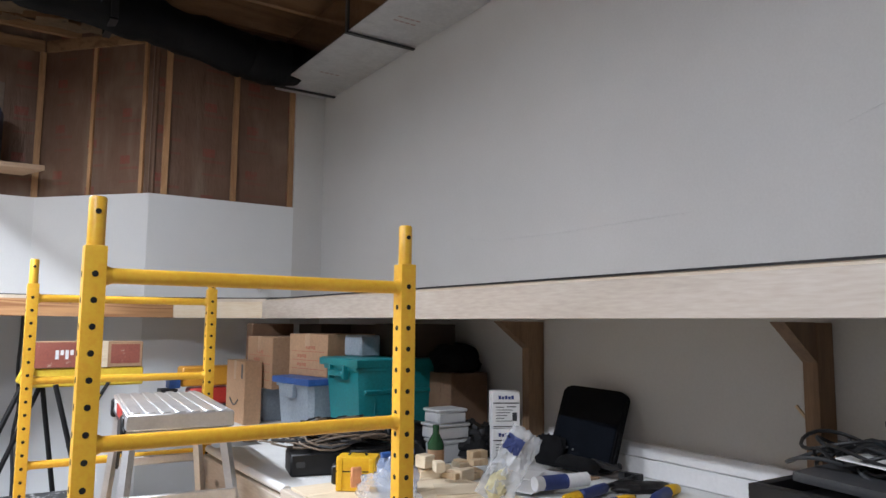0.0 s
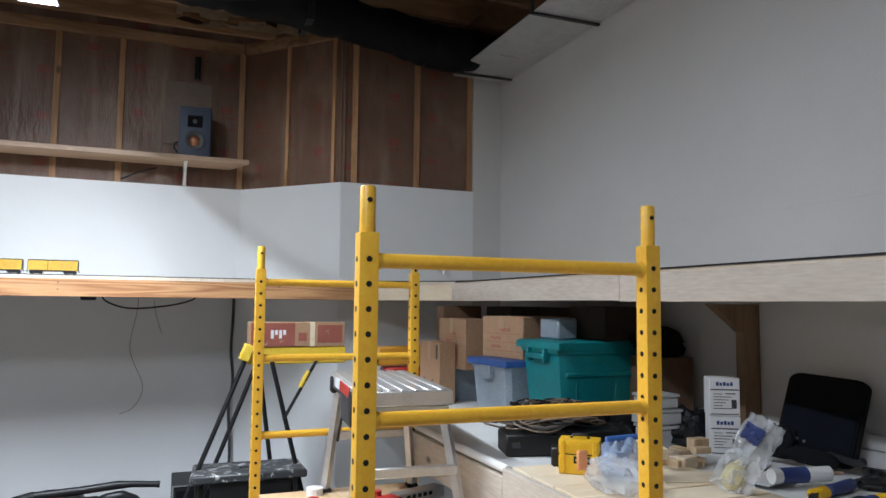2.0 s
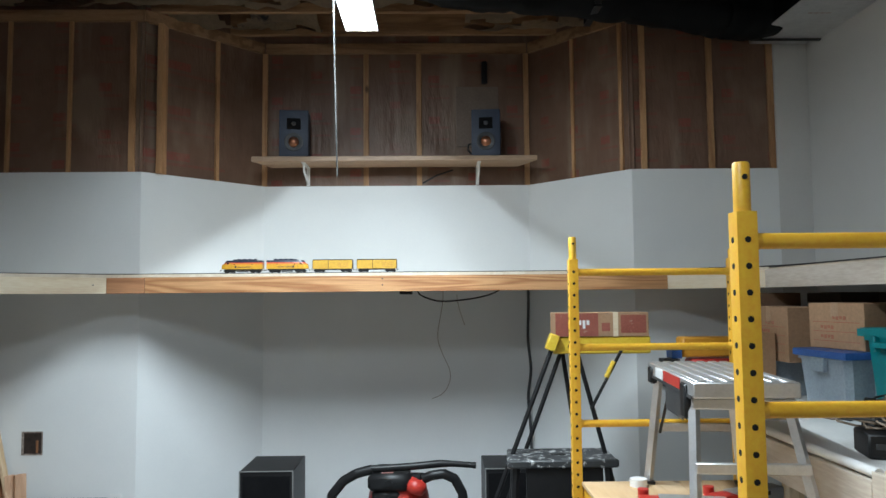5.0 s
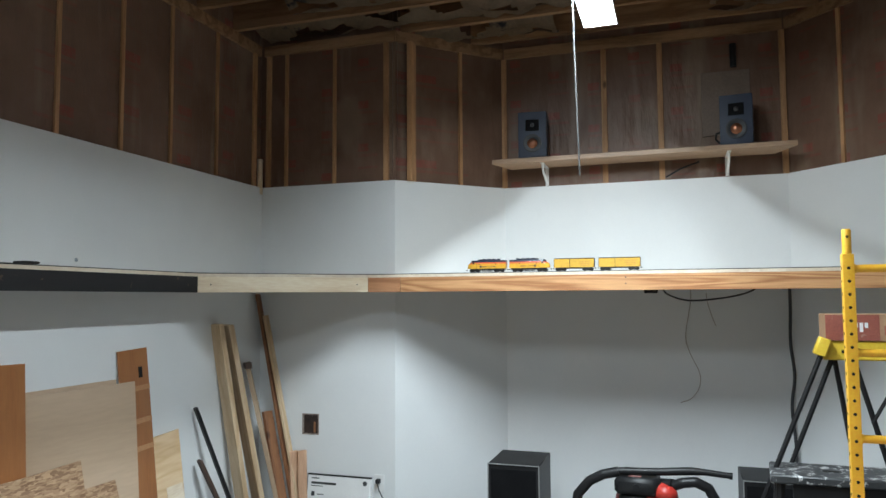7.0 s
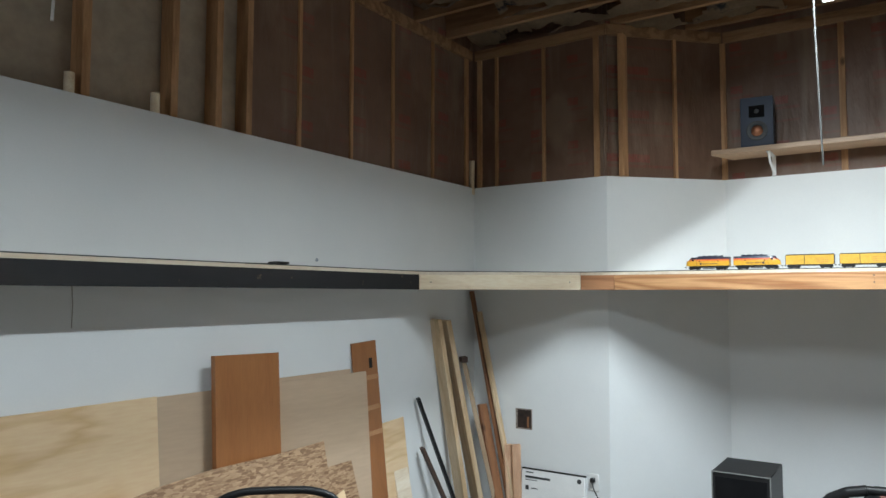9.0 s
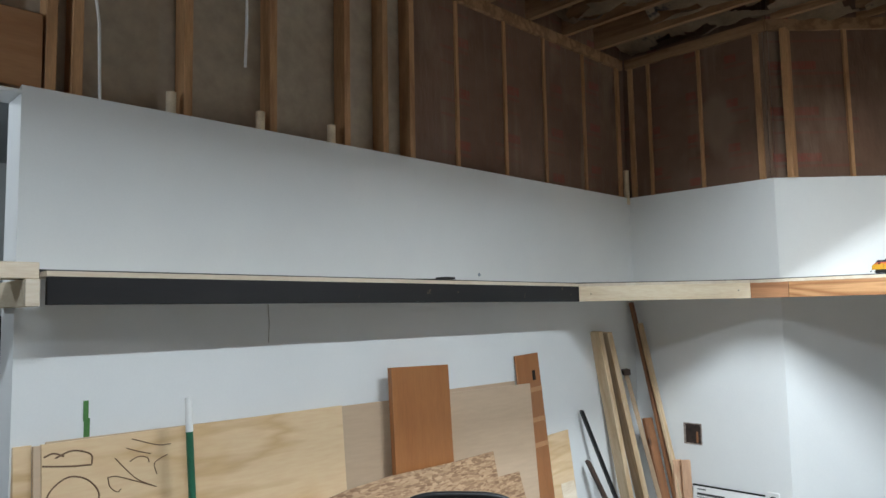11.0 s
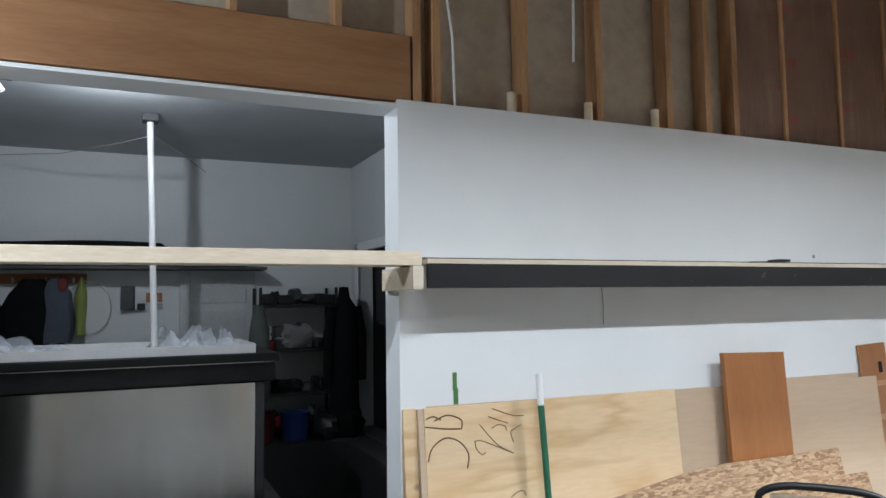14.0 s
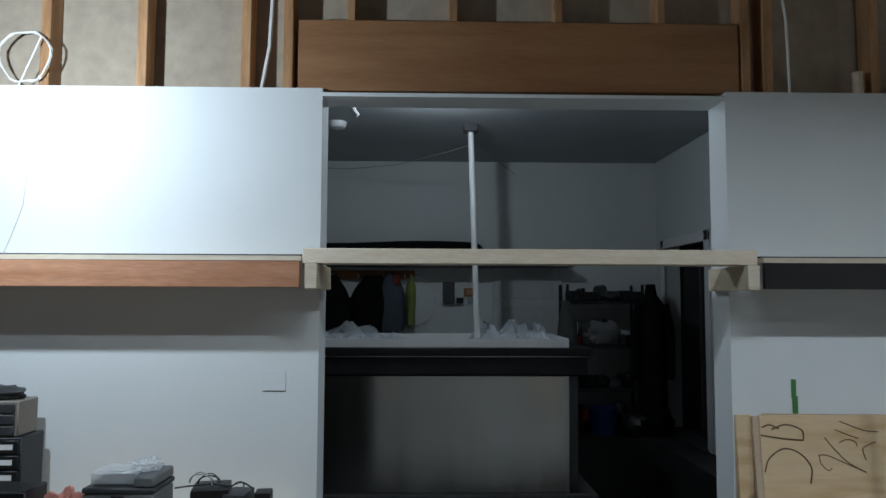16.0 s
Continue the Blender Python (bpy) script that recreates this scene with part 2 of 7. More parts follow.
PLY_GREY = wood("weathered_plywood", (0.505, 0.374, 0.262), (0.465, 0.342, 0.234), "y", 0.4, 0.6, rings=3, knots=False, fibre=0.04, relief=0.06)
BROWN_BOARD = wood("brown_veneer", (0.325, 0.130, 0.042), (0.285, 0.108, 0.033), "z", 0.7, 0.4, rings=4, knots=False, fibre=0.07, relief=0.08)
LUMBER = wood("lumber_pine", (0.60, 0.45, 0.29), (0.50, 0.345, 0.20), "z", 1.0, 0.6)
OSB = osb()
KRAFT = kraft_paper()
CONCRETE = surface("concrete", (0.14, 0.14, 0.136), (0.20, 0.197, 0.193), 0.8, scale=2, fine=50, bumpy=0.2)
GALV = surface("galvanized_steel", (0.60, 0.605, 0.61), (0.72, 0.725, 0.73), 0.36, 0.80, scale=14, fine=40, bumpy=0.05)
BLACK_TAPE = surface("black_tape", (0.015, 0.015, 0.015), (0.03, 0.03, 0.03), 0.5)
YELLOW = surface("scaffold_yellow", (0.78, 0.415, 0.025), (0.86, 0.475, 0.04), 0.42, scale=5, fine=70, bumpy=0.08, spots=((0.45, 0.26, 0.03), 30, 0.74))
BLACK = surface("black_plastic", (0.007, 0.007, 0.008), (0.015, 0.015, 0.016), 0.45, scale=8, fine=120)
BLACK_CLOTH = surface("black_fabric", (0.004, 0.004, 0.005), (0.008, 0.008, 0.009), 0.95, scale=12, fine=300, bumpy=0.4)
DARK_GREY = surface("dark_grey_plastic", (0.03, 0.032, 0.036), (0.055, 0.057, 0.06), 0.5, scale=8, fine=110)
ALU = surface("aluminium", (0.62, 0.62, 0.63), (0.74, 0.74, 0.75), 0.38, 0.8, scale=10, fine=90, bumpy=0.06)
WHITE = surface("white_plastic", (0.74, 0.74, 0.74), (0.82, 0.82, 0.82), 0.4, scale=6, fine=110, bumpy=0.05)
CARD = surface("cardboard", (0.36, 0.215, 0.122), (0.42, 0.262, 0.155), 0.8, scale=3, fine=60, bumpy=0.12, varied=0.12)
TEAL = surface("teal_plastic", (0.0, 0.185, 0.205), (0.002, 0.225, 0.245), 0.4, scale=4, fine=90, bumpy=0.06)
BLUE_LID = surface("blue_plastic", (0.035, 0.11, 0.36), (0.05, 0.15, 0.45), 0.4)
GREY_BIN = surface("grey_blue_plastic", (0.25, 0.30, 0.35), (0.33, 0.38, 0.43), 0.4)
RED = surface("red_plastic", (0.42, 0.025, 0.02), (0.52, 0.045, 0.03), 0.4)
TOOL_YELLOW = surface("tool_yellow", (0.76, 0.42, 0.008), (0.82, 0.48, 0.015), 0.4)
STEEL = brushed("brushed_steel", surface("steel_sheet", (0.62, 0.615, 0.60), (0.66, 0.655, 0.64), 0.20, 1.0, scale=0.6, fine=8, bumpy=0.0, stretch=(1, 1, 0.1)))

# ---- building helpers ----


def bm_box(bm, lo, hi):
    v = [bm.verts.new((x, y, z)) for x in (lo[0], hi[0]) for y in (lo[1], hi[1]) for z in (lo[2], hi[2])]
    for f in ((0, 1, 3, 2), (4, 6, 7, 5), (0, 4, 5, 1), (2, 3, 7, 6), (0, 2, 6, 4), (1, 5, 7, 3)):
        bm.faces.new([v[i] for i in f])
    return v


def box(lo, hi, bev=0.0, seg=1):
    bm = bmesh.new()
    bm_box(bm, lo, hi)
    if bev:
        bmesh.ops.bevel(bm, geom=bm.edges[:], offset=bev, segments=seg, affect="EDGES", profile=0.7)
    return bm


def smooth(pts, n=5):
    """A rounder line through the points."""
    pts = [Vector(p) for p in pts]
    ext = [2 * pts[0] - pts[1]] + pts + [2 * pts[-1] - pts[-2]]
    out = []
    for a, b, c, d in zip(ext, ext[1:], ext[2:], ext[3:]):
        for i in range(n):
            t = i / n
            out.append(tuple(0.5 * (2 * b + (c - a) * t + (2 * a - 5 * b + 4 * c - d) * t * t + (3 * b - a - 3 * c + d) * t ** 3)))
    return out + [tuple(pts[-1])]


def tube(points, r, sides=10, closed=False, cap=True):
    """A round bar through points."""
    bm = bmesh.new()
    pts = [Vector(p) for p in points]
    rings = []
    up = None
    for i, p in enumerate(pts):
        d = (pts[min(i + 1, len(pts) - 1)] - pts[max(i - 1, 0)]).normalized()
        if up is None:
            up = Vector((0, 0, 1)) if abs(d.z) < 0.9 else Vector((1, 0, 0))
        a = d.cross(up).normalized()
        up = a.cross(d).normalized()
        rr = r[i] if isinstance(r, (list, tuple)) else r
        rings.append([bm.verts.new(p + a * (rr * math.cos(k * math.tau / sides)) + up * (rr * math.sin(k * math.tau / sides))) for k in range(sides)])
    for q, s in zip(rings, rings[1:]):
        for k in range(sides):
            bm.faces.new((q[k], q[(k + 1) % sides], s[(k + 1) % sides], s[k]))
    if cap:
        bm.faces.new(rings[0][::-1])
        bm.faces.new(rings[-1])
    bmesh.ops.recalc_face_normals(bm, faces=bm.faces[:])
    return bm


def prism(poly, z0, z1, bev=0.0):
    """A flat outline in x, y raised from z0 to z1."""
    bm = bmesh.new()
    low = [bm.verts.new((x, y, z0)) for x, y in poly]
    top = [bm.verts.new((x, y, z1)) for x, y in poly]
    n = len(poly)
    bm.faces.new(low[::-1])
    bm.faces.new(top)
    for i in range(n):
        bm.faces.new((low[i], low[(i + 1) % n], top[(i + 1) % n], top[i]))
    bmesh.ops.recalc_face_normals(bm, faces=bm.faces[:])
    if bev:
        bmesh.ops.bevel(bm, geom=bm.edges[:], offset=bev, segments=1, affect="EDGES")
    return bm


def lathe(profile, sides=20):
    """Radius and height pairs turned round z."""
    bm = bmesh.new()
    rings = [[bm.verts.new((r * math.cos(k * math.tau / sides), r * math.sin(k * math.tau / sides), z)) for k in range(sides)] for r, z in profile]
    for q, s in zip(rings, rings[1:]):
        for k in range(sides):
            bm.faces.new((q[k], q[(k + 1) % sides], s[(k + 1) % sides], s[k]))
    bm.faces.new(rings[0][::-1])
    bm.faces.new(rings[-1])
    bmesh.ops.recalc_face_normals(bm, faces=bm.faces[:])
    return bm


def moved(bm, m):
    bm.transform(m)
    return bm


def joined(*parts):
    out = bmesh.new()
    for b in parts:
        me = bpy.data.meshes.new("tmp")
        b.to_mesh(me)
        out.from_mesh(me)
        bpy.data.meshes.remove(me)
        b.free()
    return out


def smooth_by_angle(me, limit=0.7):
    for poly in me.polygons:
        poly.use_smooth = True
    bm = bmesh.new()
    bm.from_mesh(me)
    for e in bm.edges:
        if len(e.link_faces) != 2 or e.calc_face_angle(0) > limit:
            e.smooth = False
    bm.to_mesh(me)
    bm.free()


def mesh_ob(name, bm, mat):
    me = bpy.data.meshes.new(name)
    bm.to_mesh(me)
    bm.free()
    me.materials.append(mat)
    smooth_by_angle(me)
    return new(name, me)


def thing(name, bm, mat, label, category, m=None, group="", kind=""):
    ob = mesh_ob(name, bm, mat)
    if m is not None:
        ob.matrix_world = m
    return tagged(ob, label, category, group, kind)


def holder(name, label, category, m=None, group="", kind=""):
    ob = new(name)
    if m is not None:
        ob.matrix_world = m
    return tagged(ob, label, category, group, kind)


def part(name, bm, mat, parent, label=""):
    """One mesh under a thing or a part, in the parent's own axes."""
    ob = mesh_ob(name, bm, mat)
    ob.parent = parent
    return tagged(ob, label)


def piece(name, me, parent, m):
    """A further object on shared mesh data."""
    ob = new(name, me)
    ob.parent = parent
    ob.matrix_basis = m
    return ob


def setting(name, bm, mat, label):
    return thing(name, bm, mat, label, name.split("_")[0], kind="structure")


# ---- the room ----
LEFT, JOG, BACK, RIGHT = -3.145, 4.87, 5.505, 2.228
CHAM_L, BACK_L, BACK_R, CHAM_R, PANEL_END = -2.089, -1.455, 0.475, 1.056, 2.010
DOOR_A, DOOR_B, DOOR_TOP = -0.78, 0.80, 2.44
PANEL_TOP, PLATE, SOUTH = 2.457, 3.45, -4.2

setting("floor", box((-3.3, SOUTH, -0.1), (2.4, 5.7, 0)), CONCRETE, "bare grey concrete floor of the workshop")
setting("wall_left_south", box((LEFT - 0.165, SOUTH, 0), (LEFT, DOOR_A, PANEL_TOP)), DRYWALL, "white painted drywall beside the wide opening")
setting("wall_left_north", box((LEFT - 0.165, DOOR_B, 0), (LEFT, JOG, PANEL_TOP)), DRYWALL, "white painted drywall behind the leaning boards")


def wall_run(name, p, q, z0, z1, mat, label, thick=0.11, set_back=0.0):
    """A wall whose face runs from p to q (room on the right-hand side going from p to q)."""
    a, b = Vector(p), Vector(q)
    d = (b - a).normalized()
    out = Vector((-d.y, d.x))
    a2, b2 = a + out * set_back, b + out * set_back
    poly = [tuple(a2), tuple(b2), tuple(b2 + out * thick), tuple(a2 + out * thick)]
    return setting(name, prism(poly, z0, z1), mat, label)


RUNS = [
    ("north_west", (LEFT, JOG), (CHAM_L, JOG)),
    ("bay_west", (CHAM_L, JOG), (BACK_L, BACK)),
    ("bay_back", (BACK_L, BACK), (BACK_R, BACK)),
    ("bay_east", (BACK_R, BACK), (CHAM_R, JOG)),
    ("north_east", (CHAM_R, JOG), (PANEL_END, JOG)),
]
for key, p, q in RUNS:
    wall_run("wall_" + key, p, q, 0, PANEL_TOP, DRYWALL, "white painted drywall of the bay, lower part")
    ext = Vector((Vector(q) - Vector(p)).normalized()) * 0.05
    p2 = Vector(p) - ext * (key in ("north_west", "bay_back", "bay_east"))
    q2 = Vector(q) + ext * (key in ("bay_west", "bay_back"))
    wall_run("wall_upper_" + key, p2, q2, PANEL_TOP, 3.80, KRAFT, "brown kraft-faced insulation between open studs", 0.07, 0.035)
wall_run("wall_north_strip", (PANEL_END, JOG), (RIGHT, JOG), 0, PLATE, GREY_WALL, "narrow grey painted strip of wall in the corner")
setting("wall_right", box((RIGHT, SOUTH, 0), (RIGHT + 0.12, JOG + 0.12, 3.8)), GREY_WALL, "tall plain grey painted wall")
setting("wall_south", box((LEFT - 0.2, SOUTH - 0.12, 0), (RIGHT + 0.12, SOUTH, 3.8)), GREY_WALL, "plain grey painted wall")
# open stud bays over the drywall of the left wall
setting("wall_upper_left", box((LEFT - 0.125, SOUTH, PANEL_TOP), (LEFT - 0.108, 2.70, PLATE + 0.3)), GYPSUM_BACK, "bare back of gypsum board between open studs")
setting("wall_upper_left_insulated", box((LEFT - 0.125, 2.70, PANEL_TOP), (LEFT - 0.035, JOG + 0.12, 3.80)), KRAFT, "brown kraft-faced insulation between open studs")


def stud_mesh(name, w, d, h, mat):
    me = bpy.data.meshes.new(name)
    bm = box((-w / 2, -d, 0), (w / 2, 0, h), 0.002)
    bm.to_mesh(me)
    bm.free()
    me.materials.append(mat)
    return me


STUD_ME = stud_mesh("stud", 0.038, 0.089, PLATE - PANEL_TOP, STUD)
STUD_NARROW = stud_mesh("stud_edge", 0.024, 0.05, PLATE - PANEL_TOP, STUD)
frame_left = holder("wall_framing_left", "bare pine studs over the drywall", "framing", pose(0, 0, 0), kind="structure")
for y in (-3.48, -3.08, -2.67, -2.26, -1.865, -1.49, -1.085, -0.92, 0.895, 0.985, 1.415, 1.82, 2.24, 2.49, 2.68):
    piece("stud", STUD_ME, frame_left, pose(LEFT - 0.014, y, PANEL_TOP, 0, 0, -90))
for y in (3.045, 3.48, 3.89, 4.35):
    piece("stud", STUD_NARROW, frame_left, pose(LEFT - 0.020, y, PANEL_TOP, 0, 0, -90))
piece("stud", STUD_ME, frame_left, pose(LEFT - 0.016, 4.80, PANEL_TOP, 0, 0, -90))
part("top_plate", box((LEFT - 0.11, SOUTH, PLATE), (LEFT - 0.012, JOG, PLATE + 0.076), 0.002), JOIST, frame_left)
frame_north = holder("wall_framing_north", "bare pine studs round the bay", "framing", pose(0, 0, 0), kind="structure")
for x in (-2.96, -2.568):
    piece("stud", STUD_NARROW, frame_north, pose(x, JOG + 0.016, PANEL_TOP, 0, 0, 180))
for x in (-3.11, -2.166, -2.00, 1.148, 1.59, 1.99):
    piece("stud", STUD_ME, frame_north, pose(x, JOG + 0.016 + (0.03 if x == -2.0 else 0), PANEL_TOP, 0, 0, 180))
for x in (-1.46, -0.716, -0.325, 0.47):
    piece("stud", STUD_ME, frame_north, pose(x, BACK + 0.016, PANEL_TOP, 0, 0, 180))
for x, y, turn in ((-1.72, 5.235, 225), (0.75, 5.215, 135), (1.01, 4.925, 135)):
    piece("stud", STUD_NARROW, frame_north, pose(x, y + 0.016, PANEL_TOP, 0, 0, turn))
for key, p, q in RUNS:
    a, b = Vector(p), Vector(q)
    d = (b - a).normalized()
    o = Vector((-d.y, d.x))
    part("top_plate", prism([tuple(a + o * 0.012), tuple(b + o * 0.012), tuple(b + o * 0.10), tuple(a + o * 0.10)], PLATE, PLATE + 0.076), JOIST, frame_north)

# header over the opening
header = holder("door_header", "thick bare fir header beam over the opening", "beam", pose(0, 0, 0), kind="structure")
part("beam", box((LEFT - 0.105, -0.88, 2.452), (LEFT - 0.012, 0.865, 2.735), 0.003), BEAM, header)
for y in (-0.675, -0.27, 0.15, 0.56):
    piece("cripple_stud", STUD_ME, header, Matrix.Translation((LEFT - 0.02, y, 2.735)) @ Matrix.Rotation(radians(-90), 4, "Z") @ Matrix.Diagonal((0.8, 1, 0.72, 1)))
part("drywall_lip", box((LEFT - 0.165, DOOR_A, DOOR_TOP - 0.015), (LEFT + 0.002, DOOR_B, DOOR_TOP), 0.002), DRYWALL, header)

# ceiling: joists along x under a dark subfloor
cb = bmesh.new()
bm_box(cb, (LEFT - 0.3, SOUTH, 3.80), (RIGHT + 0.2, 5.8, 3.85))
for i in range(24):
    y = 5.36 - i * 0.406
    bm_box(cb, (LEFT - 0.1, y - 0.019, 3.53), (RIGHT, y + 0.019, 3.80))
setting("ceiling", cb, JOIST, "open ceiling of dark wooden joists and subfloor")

# ---- the train shelf ----
SHELF_LOW, SHELF_TOP = 1.678, 1.772
R_EDGE, L_EDGE, N_EDGE = 1.582, -2.94, 4.56
J1, J2, W2, CR = (-2.156, N_EDGE), (L_EDGE, 3.87), (1.165, N_EDGE), (R_EDGE, 4.165)
deck_poly = [(R_EDGE, SOUTH + 0.02), CR, W2, J1, J2, (L_EDGE, 0.84), (LEFT - 0.01, 0.84), (LEFT - 0.01, JOG + 0.01), (CHAM_L - 0.003, JOG + 0.01),
             (BACK_L, BACK + 0.01), (BACK_R, BACK + 0.01), (CHAM_R + 0.003, JOG + 0.01), (RIGHT + 0.01, JOG + 0.01), (RIGHT + 0.01, SOUTH + 0.02)]
shelf = holder("train_shelf", "long wall shelf of plywood carrying a model railway", "shelf", pose(0, 0, 0))
part("deck", prism(deck_poly, SHELF_TOP, SHELF_TOP + 0.018), PINE_Y, shelf, "bare plywood deck")


def fascia(a, b, mat, low=SHELF_LOW, top=SHELF_TOP, thick=0.019, label=""):
    """A board along the shelf's edge from a to b, in its own axes (x along the board, or y)."""
    a, b = Vector(a), Vector(b)
    d = b - a
    ang = math.degrees(math.atan2(d.y, d.x))
    along_y = mat in (FIR_Y, PLY_Y, BLACK_BOARD, PINE_Y)
    if along_y:
        ob = part("fascia_board", box((0, 0, 0), (thick, d.length, top - low), 0.0015), mat, shelf, label)
        ob.matrix_basis = pose(a.x, a.y, low, 0, 0, ang - 90)
    else:
        ob = part("fascia_board", box((0, -thick, 0), (d.length, 0, top - low), 0.0015), mat, shelf, label)
        ob.matrix_basis = pose(a.x, a.y, low, 0, 0, ang)
    return ob


fascia((R_EDGE, 4.165), (R_EDGE, 2.525), PLY_Y, 1.677, 1.775, label="raw plywood edge board")
fascia((R_EDGE, 2.522), (R_EDGE, SOUTH + 0.05), PLY_Y, 1.672, 1.773, label="raw plywood edge board")
fascia(CR, W2, PINE_X, label="pale pine edge board")
fascia(W2, (-1.93, N_EDGE), FIR_X, label="orange fir edge board with strong grain")
fascia((-1.933, N_EDGE), J1, CEDAR_X, label="brown cedar edge board")
fascia(J1, J2, PINE_X, label="pale pine edge board")
fascia(J2, (L_EDGE, 0.842), BLACK_BOARD, label="black stained edge board")

for x, y, z in ((-0.532, N_EDGE, 1.752), (-0.532, N_EDGE, 1.716), (0.62, N_EDGE, 1.75), (-2.21, 4.5125, 1.728), (-2.885, 3.918, 1.724)):
    part("nail", moved(tube([(0, 0, 0), (0, -0.0015, 0)], 0.0042, 8), pose(x, y - 0.019, z) if y == N_EDGE else pose(x, y, z, 0, 0, 41)), DARK_GREY, shelf, "small dark nail head")
# added strip that stands in for the track's dark line above the fascia
part("edge_strip", box((R_EDGE - 0.004, SOUTH + 0.05, SHELF_TOP + 0.0125), (R_EDGE - 0.0005, 4.14, SHELF_TOP + 0.0185)), BLACK, shelf, "black strip added for the dark line of the track")
for y, z in ((1.315, 1.737), (1.336, 1.702), (2.60, 1.70), (2.60, 1.74), (-0.3, 1.70)):
    part("screw", moved(tube([(0, 0, 0), (-0.0015, 0, 0)], 0.006, 12), pose(R_EDGE - 0.0002, y, z)), DARK_GREY, shelf, "dark screw head")
SEAM = surface("paint_seam", (0.54, 0.535, 0.53), (0.61, 0.605, 0.595), 0.8, scale=9)
setting("trim_wall_seam", tube([(RIGHT - 0.0002, 3.05, 2.078), (RIGHT - 0.0003, 2.86, 2.052), (RIGHT - 0.0002, 2.42, 2.042), (RIGHT - 0.0003, 2.13, 2.046), (RIGHT - 0.0002, 1.74, 2.048)], 0.0016, 5), SEAM, "faint seam line in the painted wall")
setting("trim_wall_seam_upper", tube([(RIGHT - 0.0003, 1.22, 2.238), (RIGHT - 0.0002, 1.10, 2.272), (RIGHT - 0.0003, 0.9, 2.30)], 0.0018, 5), SEAM, "faint seam line in the painted wall")

# unseen filler added to stop light leaking between fascia and deck
part("edge_batten", box((R_EDGE + 0.021, SOUTH + 0.06, SHELF_TOP - 0.05), (R_EDGE + 0.060, 4.10, SHELF_TOP + 0.002)), LUMBER, shelf)
DUCT_WRAP = surface("black_duct_wrap", (0.0020, 0.0021, 0.0026), (0.0055, 0.0056, 0.0062), 0.6, scale=7, fine=60, bumpy=0.5)

for dull, level in ((DUCT_WRAP, 0.12), (BLACK_CLOTH, 0.15), (BLACK_BOARD, 0.3), (KRAFT, 0.25), (BLACK, 0.35)):
    dull.node_tree.nodes["Principled BSDF"].inputs["Specular IOR Level"].default_value = level

# bridge over the opening and the shelf south of it
bridge = holder("bridge_plank", "pale pine plank bridging the opening for the track", "plank", pose(0, 0, 0))
part("lip", box((-2.962, -0.812, 1.763), (-2.940, 0.818, 1.817), 0.0025), PINE_Y, bridge, "pale pine front lip")
part("bed", box((-3.125, -0.80, 1.766), (-2.964, 0.81, 1.784), 0.0015), PINE_Y, bridge)
for y0, y1 in ((-0.80, -0.757), (0.775, 0.818)):
    b = part("bracket", box((LEFT - 0.14, y0, 1.673), (-2.945, y1, 1.762), 0.002), PINE_X, bridge, "short pine bracket on the jamb")
    part("end_block", box((-2.943, y0, 1.673), (-2.925, y1, 1.762), 0.002), PINE_Y, b)
south_shelf = holder("train_shelf", "short wall shelf with an orange cedar edge", "shelf", pose(0, 0, 0))
part("deck", box((LEFT + 0.003, SOUTH + 0.05, SHELF_TOP), (L_EDGE, -0.815, SHELF_TOP + 0.018), 0.001), PINE_Y, south_shelf, "bare plywood deck")
part("fascia_board", box((L_EDGE - 0.019, SOUTH + 0.05, SHELF_LOW), (L_EDGE, -0.822, SHELF_TOP - 0.001), 0.0015), FIR_Y, south_shelf, "orange cedar edge board")

# ---- ceiling fixtures ----


def shop_light(at, length, label, w=0.083, east=-0.085, west=-0.085):
    """A hooded strip light: white trough, two end caps, two glowing tubes, hangers to the joists."""
    x, y, z = at
    lamp = holder("shop_light", label, "ceiling lamp", pose(x, y, z))
    half = length / 2 + 0.05
    sec = [(-0.045, 0.035), (0.045, 0.035), (w, east), (w - 0.005, east - 0.003), (0.042, 0.028), (-0.042, 0.028), (0.005 - w, west - 0.003), (-w, west)]
    bm = bmesh.new()
    ends = [[bm.verts.new((sx, sy, sz)) for sx, sz in sec] for sy in (-half, half)]
    for i in range(8):
        j = (i + 1) % 8
        bm.faces.new((ends[0][i], ends[0][j], ends[1][j], ends[1][i]))
    bmesh.ops.recalc_face_normals(bm, faces=bm.faces[:])
    part("hood", bm, WHITE, lamp, "white enamelled trough")
    for sy in (-half, half):
        cap = bmesh.new()
        v = [cap.verts.new((sx, sy + o, sz)) for o in (-0.002, 0.002) for sx, sz in sec[:4][0:3] + [sec[7]]]
        cap.faces.new(v[:4])
        cap.faces.new(v[4:][::-1])
        for i in range(4):
            cap.faces.new((v[i], v[(i + 1) % 4], v[4 + (i + 1) % 4], v[4 + i]))
        bmesh.ops.recalc_face_normals(cap, faces=cap.faces[:])
        part("end_cap", cap, WHITE, lamp)
    for sx in (-0.022, 0.022):
        part("tube", tube([(sx, -length / 2, 0.012), (sx, length / 2, 0.012)], 0.013, 12), TUBE_GLOW, lamp, "glowing tube")
    for sy in (-length / 3, length / 3):
        part("hanger", tube([(0, sy, 0.03), (0, sy, 3.56 - z)], 0.003, 6), ALU, lamp)
    return lamp


